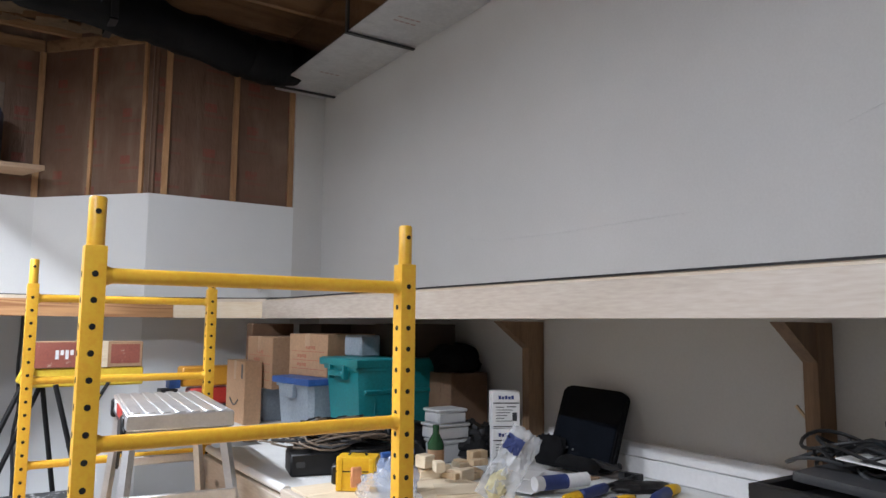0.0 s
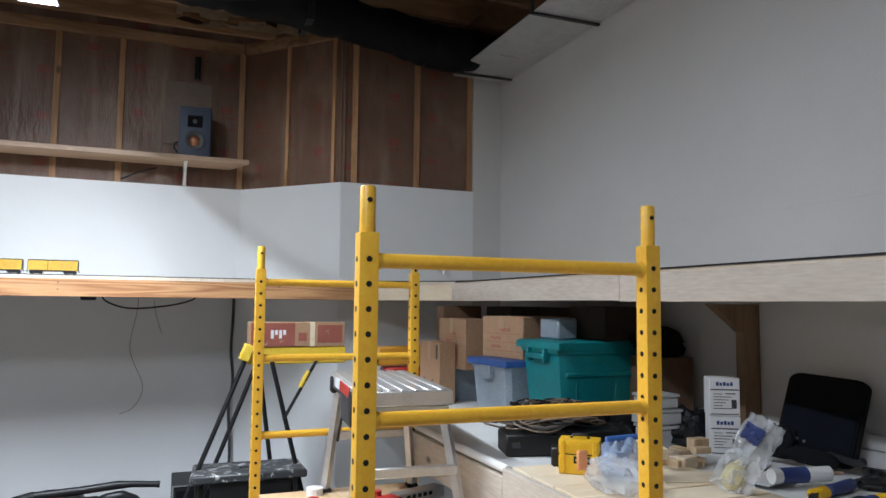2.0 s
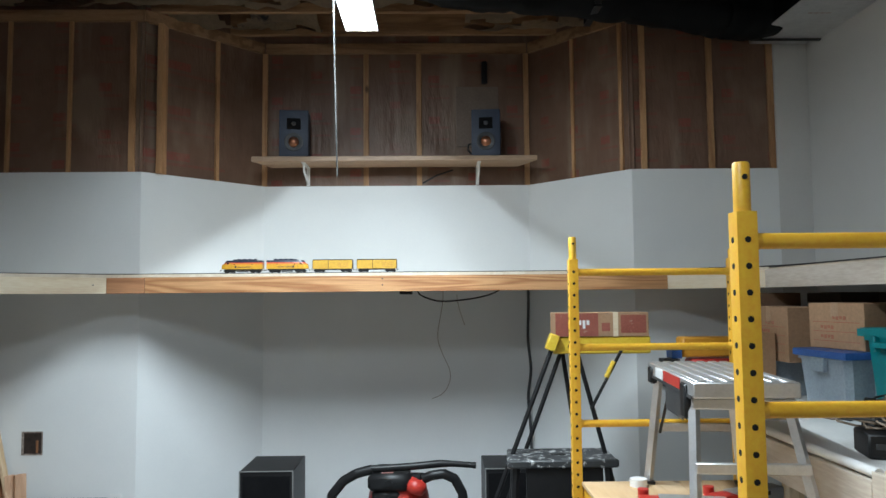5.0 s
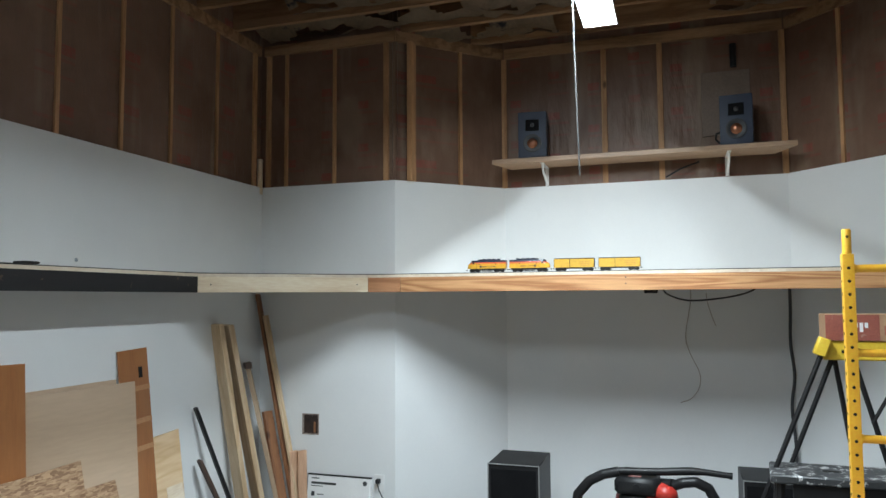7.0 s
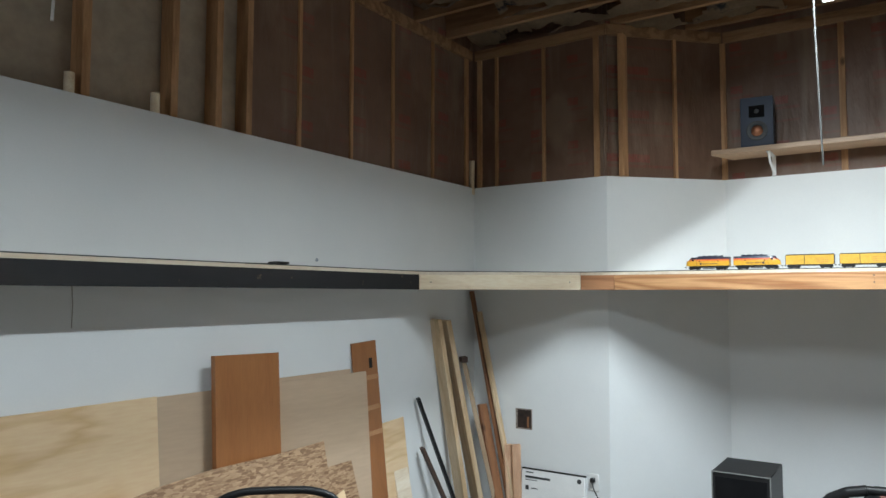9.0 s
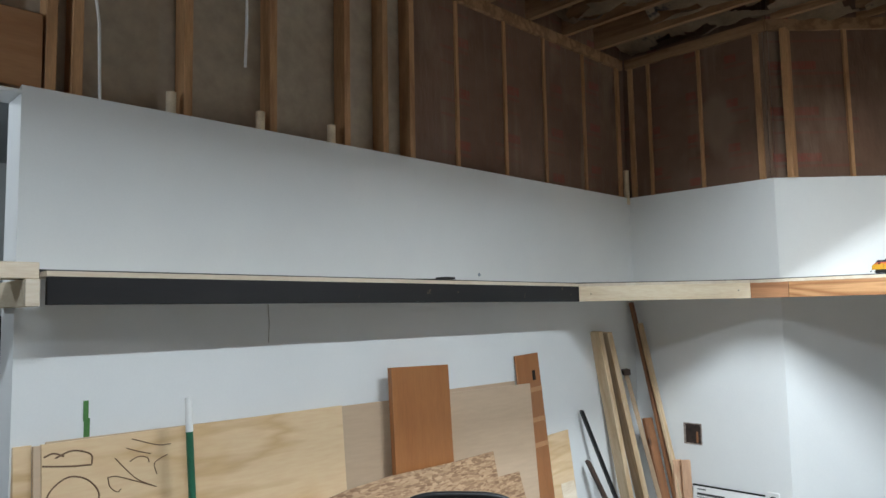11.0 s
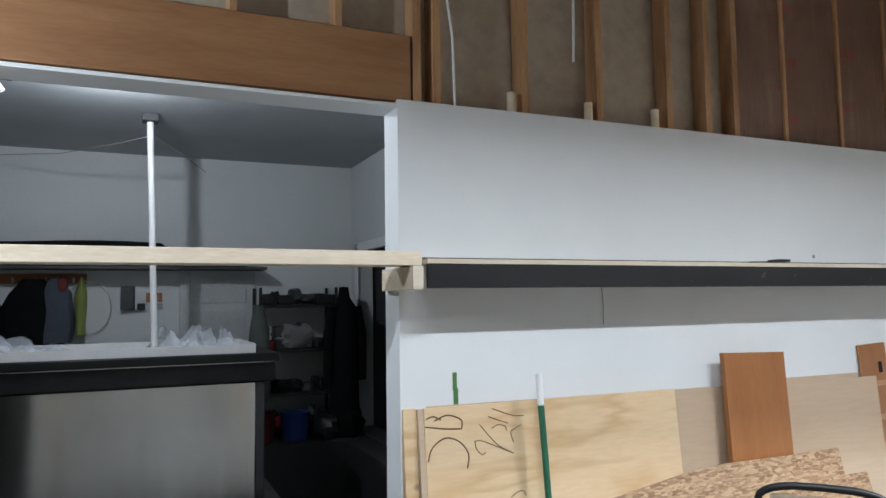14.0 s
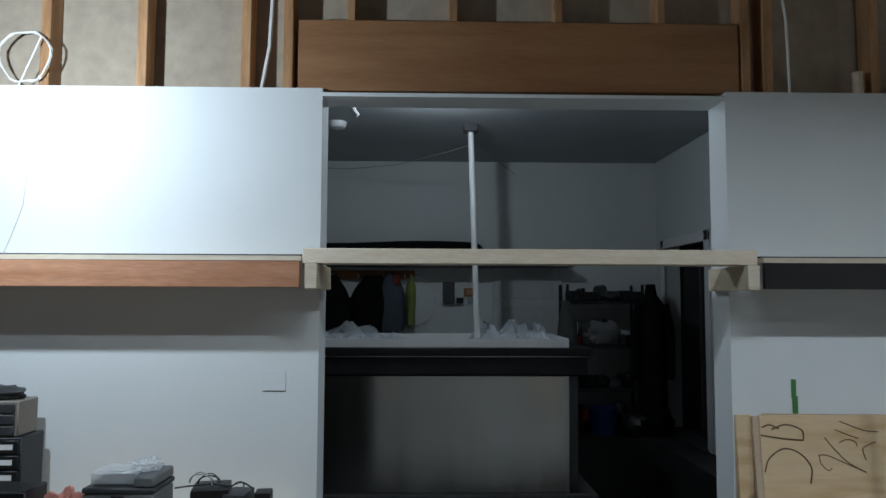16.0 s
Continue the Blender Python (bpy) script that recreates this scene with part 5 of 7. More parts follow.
leaning("plywood_sheet", 0.863, 0.886, 1.20, 0.13, PLY_GREY, "thin plywood edge strip leaning on the wall", "board", -3.115, 0.02)
leaning("plywood_sheet", 0.893, 3.568, 1.209, 0.098, PLY_GREY, "greyish plywood sheet leaning on the wall", "board", -3.121, 0.006, -0.45)
leaning("plywood_offcut", 2.60, 3.46, 1.21, 0.075, PLY_GREY, "thin plywood offcut behind the sheets", "board", -3.14, 0.006)
leaning("veneer_board", 2.386, 2.781, 1.363, 0.115, BROWN_BOARD, "smooth brown board leaning over the plywood", "board", -3.060, 0.03, -1.4)
strip_b = leaning("narrow_board", 3.527, 3.752, 1.358, 0.10, BROWN_BOARD, "narrow brown panel with a hand hole leaning on the wall", "board", -3.134, 0.009, 3.0)
part("hand_hole", box((0.0002, 0.145, 1.20), (0.0022, 0.175, 1.26), 0.0008), DARK_HOLE, strip_b)
for v in (1.13, 0.95, 0.80):
    part("joint_strip", box((0.0002, 0.0, v), (0.0022, 0.224, v + 0.028)), surface("light_brown_edge", (0.40, 0.20, 0.09), (0.46, 0.24, 0.11), 0.5), strip_b)
leaning("flake_board", 1.60, 3.08, 0.875, 0.19, OSB, "sheet of flake board leaning in front", "board", -2.985, 0.012, 0, [(0, 0), (1.48, 0), (1.475, 0.895), (1.15, 0.885), (0.75, 0.888), (0.50, 0.872), (0, 0.80)])
leaning("flake_board", 3.215, 3.43, 0.70, 0.20, OSB, "small flake board offcut leaning on the wall", "board", -3.08, 0.012, 2)
leaning("plywood_offcut", 2.80, 3.24, 0.62, 0.30, PLYWOOD, "pale plywood offcut leaning low", "board", -3.04, 0.015, -3, [(0, 0), (0.44, 0), (0.44, 0.66), (0, 0.52)])
leaning("plywood_offcut", 3.77, 4.00, 0.852, 0.08, PLYWOOD, "small plywood offcut leaning on the wall", "board", -3.12, 0.012, 3)
leaning("plywood_offcut", 3.86, 4.00, 0.60, 0.10, PINE_Y, "small pale offcut near the lumber", "board", -3.10, 0.015, 4)


def plank(name, top, foot, w, d, mat, label, category="lumber", group=""):
    """A plank from foot to top, w across and d thick."""
    a, b = Vector(foot), Vector(top)
    ax = (b - a)
    q = ax.to_track_quat("Z", "Y").to_matrix().to_4x4()
    bm = box((-w / 2, -d / 2, 0), (w / 2, d / 2, ax.length), 0.002)
    return thing(name, bm, mat, label, category, Matrix.Translation(a) @ q, group)


GREY_LUMBER = wood("aged_lumber", (0.42, 0.31, 0.21), (0.34, 0.24, 0.155), "z", 1.0, 0.65)
PINK_PINE = wood("pinkish_pine", (0.56, 0.36, 0.235), (0.46, 0.27, 0.165), "z", 1.0, 0.6, rings=9)
UMBER = wood("umber_board", (0.28, 0.125, 0.055), (0.20, 0.085, 0.04), "z", 1.0, 0.55)
DARK_BLOCK = surface("dark_brown_block", (0.05, 0.028, 0.02), (0.08, 0.045, 0.032), 0.7)
plank("lumber_plank", (-3.075, 4.36, 1.468), (-2.93, 4.63, 0.0), 0.118, 0.038, LUMBER, "pale pine plank leaning in the corner", group="lumber in the corner")
plank("lumber_plank", (-3.105, 4.29, 1.475), (-3.02, 4.56, 0.0), 0.10, 0.038, LUMBER, "pine plank behind another in the corner", group="lumber in the corner")
plank("lumber_plank", (-3.09, 4.62, 1.20), (-2.86, 4.76, 0.0), 0.125, 0.03, GREY_LUMBER, "pale strip of board in the corner", group="lumber in the corner")
plank("lumber_strip", (-3.12, 4.79, 1.672), (-2.78, 4.80, 0.0), 0.045, 0.02, UMBER, "long thin brown strip reaching up to the shelf", group="lumber in the corner")
plank("lumber_strip", (-3.06, 4.80, 1.52), (-2.74, 4.82, 0.0), 0.055, 0.02, LUMBER, "long thin pine strip in the corner", group="lumber in the corner")
plank("lumber_plank", (-3.02, 4.77, 0.85), (-2.80, 4.70, 0.0), 0.075, 0.03, UMBER, "short red-brown plank in the corner", group="lumber in the corner")
plank("lumber_plank", (-2.838, 4.82, 0.575), (-2.793, 4.79, 0.0), 0.065, 0.03, PINK_PINE, "short upright pine offcut", group="lumber in the corner")
plank("lumber_plank", (-2.775, 4.83, 0.58), (-2.745, 4.80, 0.0), 0.062, 0.03, PINK_PINE, "short upright pine offcut", group="lumber in the corner")
plank("dark_bar", (-3.11, 4.095, 0.968), (-2.92, 4.42, 0.0), 0.035, 0.02, BLACK, "dark bar leaning on the wall", "bar")
plank("dark_bar", (-3.085, 4.11, 0.645), (-2.94, 4.38, 0.0), 0.05, 0.02, DARK_BLOCK, "dark brown bar leaning on the wall", "bar")
plank("dark_block", (-3.06, 4.58, 1.205), (-3.058, 4.582, 1.165), 0.075, 0.045, DARK_BLOCK, "small brown block on top of a board", "block")

pole = holder("marking_pole", "green steel pole with a white top leaning on the plywood", "pole", pose(0, 0, 0))
part("white_tip", tube([(-3.018, 1.371, 1.195), (-3.026, 1.369, 1.323)], [0.0138, 0.0135], 12), WHITE, pole, "white painted tip")
part("shaft", tube([(-2.93, 1.40, 0.0), (-3.018, 1.371, 1.1935)], 0.0135, 12), surface("green_steel", (0.015, 0.10, 0.055), (0.025, 0.14, 0.075), 0.4), pole, "green shaft")
GREEN_TAPE = surface("green_tape", (0.06, 0.18, 0.05), (0.09, 0.23, 0.06), 0.6)
tp = holder("green_tape", "strip of green tape stuck on the wall", "tape", pose(0, 0, 0))
part("strip", prism([(LEFT, 1.033), (LEFT + 0.003, 1.033), (LEFT + 0.003, 1.053), (LEFT, 1.053)], 1.205, 1.272), GREEN_TAPE, tp)
part("strip", prism([(LEFT, 1.030), (LEFT + 0.004, 1.030), (LEFT + 0.004, 1.047), (LEFT, 1.047)], 1.262, 1.335), GREEN_TAPE, tp)
chair = holder("folding_chair", "folding chair with black tube frame and tan back", "chair", pose(-2.30, 2.10, 0, 0, 0, 40))
fr = []
for i in range(13):
    a = math.pi * i / 12
    fr.append((0.16 * math.cos(a) * (1 if abs(math.cos(a)) < 0.99 else 1) + 0.055 * (1 if math.cos(a) > 0 else -1) * (abs(math.cos(a)) > 0.01), 0.0, 0.885 + 0.055 * math.sin(a)))
part("back_frame", tube([(0.215, 0.10, 0.0)] + fr + [(-0.215, 0.10, 0.0)], 0.014, 10), BLACK, chair, "black tube frame")
part("back_rest", box((-0.175, -0.006, 0.66), (0.175, 0.008, 0.905), 0.006), surface("tan_vinyl", (0.44, 0.34, 0.24), (0.50, 0.40, 0.29), 0.5), chair, "tan back")
part("seat", box((-0.19, -0.30, 0.44), (0.19, 0.06, 0.47), 0.01), BLACK, chair)
part("front_frame", tube([(0.19, -0.30, 0.0), (0.19, 0.05, 0.55), (-0.19, 0.05, 0.55), (-0.19, -0.30, 0.0)], 0.012, 8), BLACK, chair)

# cut socket hole, flat white carton, wall socket
hole = holder("socket_hole", "rough square hole cut in the drywall for a socket", "hole", pose(0, 0, 0))
part("rim", joined(box((-2.795, JOG - 0.002, 0.685), (-2.78, JOG + 0.001, 0.83)), box((-2.672, JOG - 0.002, 0.685), (-2.664, JOG + 0.001, 0.83)), box((-2.78, JOG - 0.002, 0.685), (-2.672, JOG + 0.001, 0.694)), box((-2.78, JOG - 0.002, 0.822), (-2.672, JOG + 0.001, 0.83))), surface("torn_rim", (0.10, 0.065, 0.05), (0.42, 0.36, 0.32), 0.9, scale=60), hole, "torn paper rim")
part("inside", box((-2.781, JOG - 0.0012, 0.693), (-2.671, JOG + 0.0005, 0.823)), surface("hole_brown", (0.014, 0.009, 0.007), (0.045, 0.026, 0.019), 0.9, scale=25), hole, "dark inside of the hole")
part("stud_edge", box((-2.705, JOG - 0.0022, 0.70), (-2.690, JOG - 0.0008, 0.775)), UMBER, hole)
wb = holder("flat_carton", "flat white carton with small print leaning on the wall", "carton", pose(-2.735, 4.79, 0, -8, 0, 0))
part("carton", box((0, 0, 0), (0.475, 0.05, 0.425), 0.004), WHITE, wb)
part("edge_band", box((-0.002, -0.001, 0.418), (0.477, 0.051, 0.428)), BLACK, wb)
part("print", joined(box((0.03, -0.0012, 0.395), (0.09, 0.0003, 0.402)), box((0.03, -0.0012, 0.36), (0.22, 0.0003, 0.375)), box((0.03, -0.0012, 0.345), (0.12, 0.0003, 0.350)), box((0.035, -0.0012, 0.28), (0.06, 0.0003, 0.31)), box((0.08, -0.0012, 0.29), (0.13, 0.0003, 0.296))), DARK_GREY, wb, "small dark print")
part("print_ring", moved(tube([(0, 0, 0), (0, -0.0015, 0)], 0.016, 16), pose(0.435, 0.0003, 0.385)), DARK_GREY, wb)
sock = holder("wall_socket", "white wall socket with black plug", "socket", pose(-2.205, JOG, 0.33))
part("plate", box((-0.037, -0.006, 0), (0.037, 0.0, 0.115), 0.003), WHITE, sock)
part("plug", box((-0.015, -0.04, 0.06), (0.015, -0.006, 0.09), 0.005), BLACK, sock, "black plug")
part("lead", tube([(0.0, -0.04, 0.075), (0.02, -0.06, 0.03), (0.07, -0.07, -0.05), (0.12, -0.08, -0.2), (0.13, -0.09, -0.325)], 0.004, 6), BLACK, sock)
sw = holder("blank_plate", "white blank cover plate on the wall", "socket", pose(LEFT, -0.945, 1.29))
part("plate", box((0, -0.043, 0), (0.0022, 0.043, 0.075), 0.0008), DRYWALL, sw)
# dark strip painted in for the shadow below the plate
part("shadow_gap", box((0.0, -0.043, -0.002), (0.0026, 0.043, -0.0002)), DARK_GREY, sw)
thing("screw_anchor", moved(tube([(0, 0, 0), (0.004, 0, 0)], 0.010, 10), pose(LEFT, 3.168, 1.84)), GREY_BIN, "small grey anchor in the drywall", "anchor")

# ---- the room beyond the opening ----
FAR_Z = 0.645
LOW_Z = 0.30
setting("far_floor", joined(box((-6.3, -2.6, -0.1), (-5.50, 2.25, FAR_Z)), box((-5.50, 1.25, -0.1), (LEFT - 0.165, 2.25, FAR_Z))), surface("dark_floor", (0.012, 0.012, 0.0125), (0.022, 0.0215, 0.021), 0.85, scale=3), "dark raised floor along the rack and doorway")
# front floor blacker than the rear one: shade put into its colour
setting("far_floor_lower", box((-5.50, -2.6, -0.1), (LEFT - 0.165, 1.25, LOW_Z)), surface("shaded_floor", (0.004, 0.004, 0.004), (0.009, 0.0085, 0.008), 0.9, scale=3), "lower floor of the room beyond, its shade painted black")
setting("far_floor_step", box((LEFT - 0.165, -0.78, -0.1), (LEFT - 0.02, 0.80, LOW_Z - 0.002)), CONCRETE, "concrete step up to the room beyond")
# unseen dark sheets added behind the dividing wall to darken the steel's reflections
DARK_BACKING = surface("dark_backing", (0.030, 0.026, 0.022), (0.050, 0.042, 0.035), 0.6, scale=3, stretch=(1, 1, 0.2))
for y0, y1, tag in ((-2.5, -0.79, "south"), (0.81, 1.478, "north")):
    setting("far_wall_panel_" + tag, box((LEFT - 0.185, y0, FAR_Z + 0.002 if tag == "north" else LOW_Z + 0.002), (LEFT - 0.168, y1, 2.74)), DARK_BACKING, "dark panelled side of the dividing wall")
# ceiling colour dimmed below the walls' to hold back the lamp's light on it
setting("far_ceiling", box((-6.3, -2.6, 2.745), (LEFT - 0.166, 1.6, 2.80)), surface("far_ceiling_dimmed", (0.36, 0.38, 0.39), (0.42, 0.44, 0.45), 0.8, scale=1.5, fine=140, bumpy=0.05), "plain painted ceiling of the room beyond, dimmed in its colour")
setting("far_wall_back", box((-6.24, -2.6, 0), (-6.12, 1.6, 2.745)), FAR_WALL, "plain painted back wall of the room beyond")
setting("far_wall_south", box((-6.12, -2.6, 0), (LEFT - 0.166, -2.5, 2.745)), FAR_WALL, "plain painted side wall of the room beyond")
fw = bmesh.new()
bm_box(fw, (-6.12, 1.48, 0), (-5.93, 1.60, 2.745))
bm_box(fw, (-5.08, 1.48, 0), (LEFT - 0.166, 1.60, 2.745))
bm_box(fw, (-5.93, 1.48, 2.05), (-5.08, 1.60, 2.745))
setting("far_wall_north", fw, FAR_WALL, "painted side wall with a doorway")
# box added behind the doorway; dark colour stands for the unlit space
setting("far_closet", joined(box((-5.97, 2.2, 0), (-5.04, 2.25, 2.1)), box((-6.0, 1.60, 0), (-5.97, 2.2, 2.1)), box((-5.04, 1.60, 0), (-5.0, 2.2, 2.1)), box((-6.0, 1.60, 2.1), (-5.0, 2.25, 2.14))), surface("doorway_dark", (0.05, 0.055, 0.065), (0.07, 0.075, 0.085), 0.6), "box added behind the doorway, its darkness put into the colour")
casing = holder("door_casing", "white painted casing round a dark doorway", "door frame", pose(0, 0, 0), kind="structure")
for x in (-5.98, -5.10):
    part("jamb", box((x, 1.465, FAR_Z + 0.002), (x + 0.07, 1.479, 2.10), 0.003), WHITE, casing)
part("head", box((-5.98, 1.465, 2.03), (-5.03, 1.4795, 2.10), 0.003), WHITE, casing)
part("sill", box((-5.93, 1.44, FAR_Z + 0.001), (-5.08, 1.60, FAR_Z + 0.014), 0.002), DARK_GREY, casing, "dull threshold")
part("door_leaf", box((-5.60, 1.62, FAR_Z + 0.01), (-5.56, 2.15, 2.02), 0.003), DARK_GREY, casing, "dark door standing open")
# upper closing wall between the two rooms over the far ceiling is the open stud wall
chest = holder("steel_appliance", "wide stainless steel appliance with black top band", "appliance", pose(0, 0, 0))
part("steel_front", joined(box((-5.45, -1.60, 0.478), (-4.75, 0.493, 1.175), 0.004)), STEEL, chest, "brushed stainless front")
part("corner_post", box((-5.45, 0.494, 0.478), (-4.752, 0.545, 1.175), 0.004), DARK_GREY, chest, "dark corner post")
part("band", box((-5.47, -1.62, 1.177), (-4.735, 0.605, 1.288), 0.006), BLACK, chest, "black band")
part("band_edge", box((-5.468, -1.618, 1.2885), (-4.733, 0.603, 1.2935)), ALU, chest, "bright edge line")
part("top", box((-5.48, -1.63, 1.294), (-4.715, 0.625, 1.343), 0.006), BLACK, chest, "black top")
part("plinth", box((-5.48, -1.62, LOW_Z + 0.001), (-4.72, 0.66, 0.477), 0.01), surface("grey_plinth", (0.09, 0.088, 0.085), (0.13, 0.127, 0.123), 0.7), chest, "grey plinth")
tray = holder("white_tray", "shallow white carton tray holding crumpled clear plastic", "tray", pose(0, 0, 0))
part("tray", joined(box((-5.42, -1.53, 1.344), (-4.76, 0.495, 1.350)), box((-5.42, -1.53, 1.350), (-5.412, 0.495, 1.397)), box((-4.768, -1.53, 1.350), (-4.76, 0.495, 1.395)), box((-5.412, -1.53, 1.350), (-4.768, -1.522, 1.397)), box((-5.412, 0.487, 1.350), (-4.768, 0.495, 1.397))), WHITE, tray)


def crumple(x0, x1, y0, y1, z, height, seed, nx=10, ny=22):
    bm = bmesh.new()
    g = []
    for i in range(nx + 1):
        row = []
        for j in range(ny + 1):
            u, v = i / nx, j / ny
            h = abs(noise.noise(Vector((u * 3.1, v * 5.3, seed)))) * 1.7 + 0.5 * abs(noise.noise(Vector((u * 8, v * 13, seed + 5))))
            edge = min(1, 4 * min(u, 1 - u, v, 1 - v) + 0.05)
            w = noise.noise_vector(Vector((u * 4, v * 6, seed + 9))) * 0.035
            row.append(bm.verts.new((x0 + (x1 - x0) * u + w.x * edge, y0 + (y1 - y0) * v + w.y * edge, z + height * h * edge)))
        g.append(row)
    for i in range(nx):
        for j in range(ny):
            bm.faces.new((g[i][j], g[i + 1][j], g[i + 1][j + 1], g[i][j + 1]))
    return bm


FILM = clear("plastic_film", (0.80, 0.84, 0.90), 0.12, 0.31)
part("plastic", crumple(-5.38, -4.79, -1.42, -0.42, 1.353, 0.105, 3.0, 22, 44), FILM, tray, "crumpled clear plastic")
part("plastic", crumple(-5.38, -4.79, -0.10, 0.46, 1.353, 0.150, 9.0, 22, 26), FILM, tray, "crumpled clear plastic")
pipe = holder("support_pole", "white painted pole running to the ceiling", "pole", pose(0, 0, 0))
part("pole", tube([(-4.94, -0.052, 1.351), (-4.90, -0.098, 2.72)], 0.0185, 14), WHITE, pipe)
part("top_plate", box((-4.95, -0.143, 2.70), (-4.85, -0.053, 2.744), 0.004), DARK_GREY, pipe)
thing("sagging_cable", tube([(-6.10, -1.3, 2.69), (-5.9, -1.0, 2.64), (-5.5, -0.6, 2.60), (-5.1, -0.25, 2.61), (-4.92, -0.08, 2.63), (-5.2, 0.1, 2.58), (-5.6, 0.25, 2.57), (-6.0, 0.32, 2.62)], 0.0026, 6), WIRE_GREY, "thin cable sagging under the far ceiling", "cable")
det = holder("smoke_detector", "round white smoke detector on the ceiling", "smoke detector", pose(-4.837, -0.943, 2.70))
part("base", lathe([(0.02, 0.0), (0.05, 0.008), (0.06, 0.03), (0.06, 0.045)], 20), WHITE, det)
cl = holder("ceiling_lamp", "small round lit ceiling lamp", "ceiling lamp", pose(-4.115, -0.309, 2.725))
part("ring", lathe([(0.028, -0.022), (0.036, 0.0), (0.060, 0.008), (0.060, 0.019)], 24), WHITE, cl)
part("glow", tube([(0, 0, -0.060), (0, 0, -0.054), (0, 0, -0.024)], [0.016, 0.026, 0.024], 18), emitter("bulb_glow", (0.95, 0.97, 1.0), 18.0), cl, "glowing bulb")
spot = holder("spot_lamp", "small white spot lamp on the ceiling", "ceiling lamp", pose(-4.35, -0.764, 2.661))
part("head", tube([(0, 0, 0.0), (0, -0.045, 0.067)], 0.013, 14), WHITE, spot)
part("arm", tube([(0, -0.040, 0.062), (0, 0.035, 0.055)], 0.004, 8), DARK_GREY, spot)
part("mount", box((-0.05, -0.125, 0.060), (0.02, -0.040, 0.0835), 0.004), DARK_GREY, spot)
rail = holder("coat_rail", "brown board of coat hooks on the back wall", "coat rack", pose(0, 0, 0))
part("board", box((-6.119, -1.25, 1.79), (-6.095, -0.47, 1.86), 0.003), BROWN_BOARD, rail)
for y in (-1.12, -0.92, -0.72, -0.55):
    part("hook", tube([(-6.095, y, 1.82), (-6.05, y, 1.80), (-6.04, y, 1.83)], 0.006, 6), ALU, rail)


def coat(y, w, top, h, mat, label, seed):
    """A hanging garment: narrow shoulders, folds widening downwards."""
    bm = bmesh.new()
    rings = []
    for i in range(9):
        v = i / 8
        r = w * (0.30 + 0.70 * min(1, v * 4.5)) / 2 * (1 + 0.10 * math.sin(7 * v + seed))
        rings.append([bm.verts.new((-6.045 + (0.06 + 0.02 * v) * math.sin(a) * (0.9 + 0.25 * noise.noise(Vector((a, v * 2, seed)))), y + r * math.cos(a) * (1 + 0.12 * math.sin(5 * a + seed + v)), top - h * v)) for a in [k * math.tau / 16 for k in range(16)]])
    for q, s in zip(rings, rings[1:]):
        for k in range(16):
            bm.faces.new((q[k], q[(k + 1) % 16], s[(k + 1) % 16], s[k]))
    bm.faces.new(rings[0])
    bm.faces.new(rings[-1][::-1])
    bmesh.ops.recalc_face_normals(bm, faces=bm.faces[:])
    return thing("hanging_coat", bm, mat, label, "coat", group="coats on the rail")


coat(-1.14, 0.30, 1.82, 0.85, BLACK_CLOTH, "black coat hanging on the rail", 1.0)
coat(-0.80, 0.40, 1.82, 0.80, BLACK_CLOTH, "black jacket hanging on the rail", 2.0)
coat(-0.66, 0.22, 1.83, 0.45, surface("dark_blue_cloth", (0.05, 0.06, 0.08), (0.07, 0.085, 0.11), 0.9), "dark blue cloth hanging over a jacket", 3.0)
coat(-0.62, 0.07, 1.84, 0.10, surface("dull_red_cloth", (0.14, 0.02, 0.02), (0.20, 0.035, 0.03), 0.9), "small red cloth hanging on the rail", 4.0)
coat(-0.50, 0.07, 1.83, 0.40, surface("lime_cloth", (0.20, 0.23, 0.06), (0.26, 0.29, 0.08), 0.8), "lime-yellow strap hanging on the rail", 5.0)
ring_pts = [(-6.09, -0.46 + 0.15 * math.cos(a), 1.62 + 0.19 * math.sin(a)) for a in [k * math.tau / 28 for k in range(29)]]
thing("wire_hoop", tube(ring_pts, 0.004, 6), ALU, "thin wire hoop hanging on the wall", "hoop")
brk = holder("breaker_box", "grey electrical box on the back wall", "electrical box", pose(0, 0, 0))
part("box", box((-6.119, -0.25, 1.60), (-6.06, -0.155, 1.768), 0.004), DARK_GREY, brk)
part("door", box((-6.06, -0.242, 1.61), (-6.054, -0.163, 1.758), 0.002), DARK_GREY, brk)
thing("small_control", box((-6.119, -0.14, 1.60), (-6.07, -0.085, 1.645), 0.004), BLACK, "small black control on the back wall", "control")
pic = holder("framed_card", "small brown framed card on the back wall", "picture", pose(0, 0, 0))
part("frame", box((-6.119, -0.08, 1.655), (-6.10, 0.03, 1.722), 0.003), BROWN_BOARD, pic)
part("card", box((-6.10, -0.06, 1.667), (-6.097, 0.01, 1.71)), CARD, pic)
thing("thermostat", box((-6.119, -0.05, 1.60), (-6.10, 0.035, 1.645), 0.003), GREY_BIN, "small pale plate below a framed card", "plate")
fd = holder("panel_door", "pale grey panel door in the back wall", "door", pose(0, 0, 0))
part("leaf", box((-6.119, 0.15, 0.0), (-6.09, 0.70, 2.03), 0.003), surface("door_grey", (0.50, 0.52, 0.52), (0.55, 0.57, 0.57), 0.5), fd)
for z0, z1 in ((0.2, 1.0), (1.2, 1.58), (1.64, 1.95)):
    part("panel", box((-6.0905, 0.22, z0), (-6.083, 0.63, z1), 0.004), surface("door_panel_grey", (0.46, 0.48, 0.48), (0.51, 0.53, 0.53), 0.5), fd)
hs = holder("high_shelf", "high wall shelf over the coats", "shelf", pose(0, 0, 0))
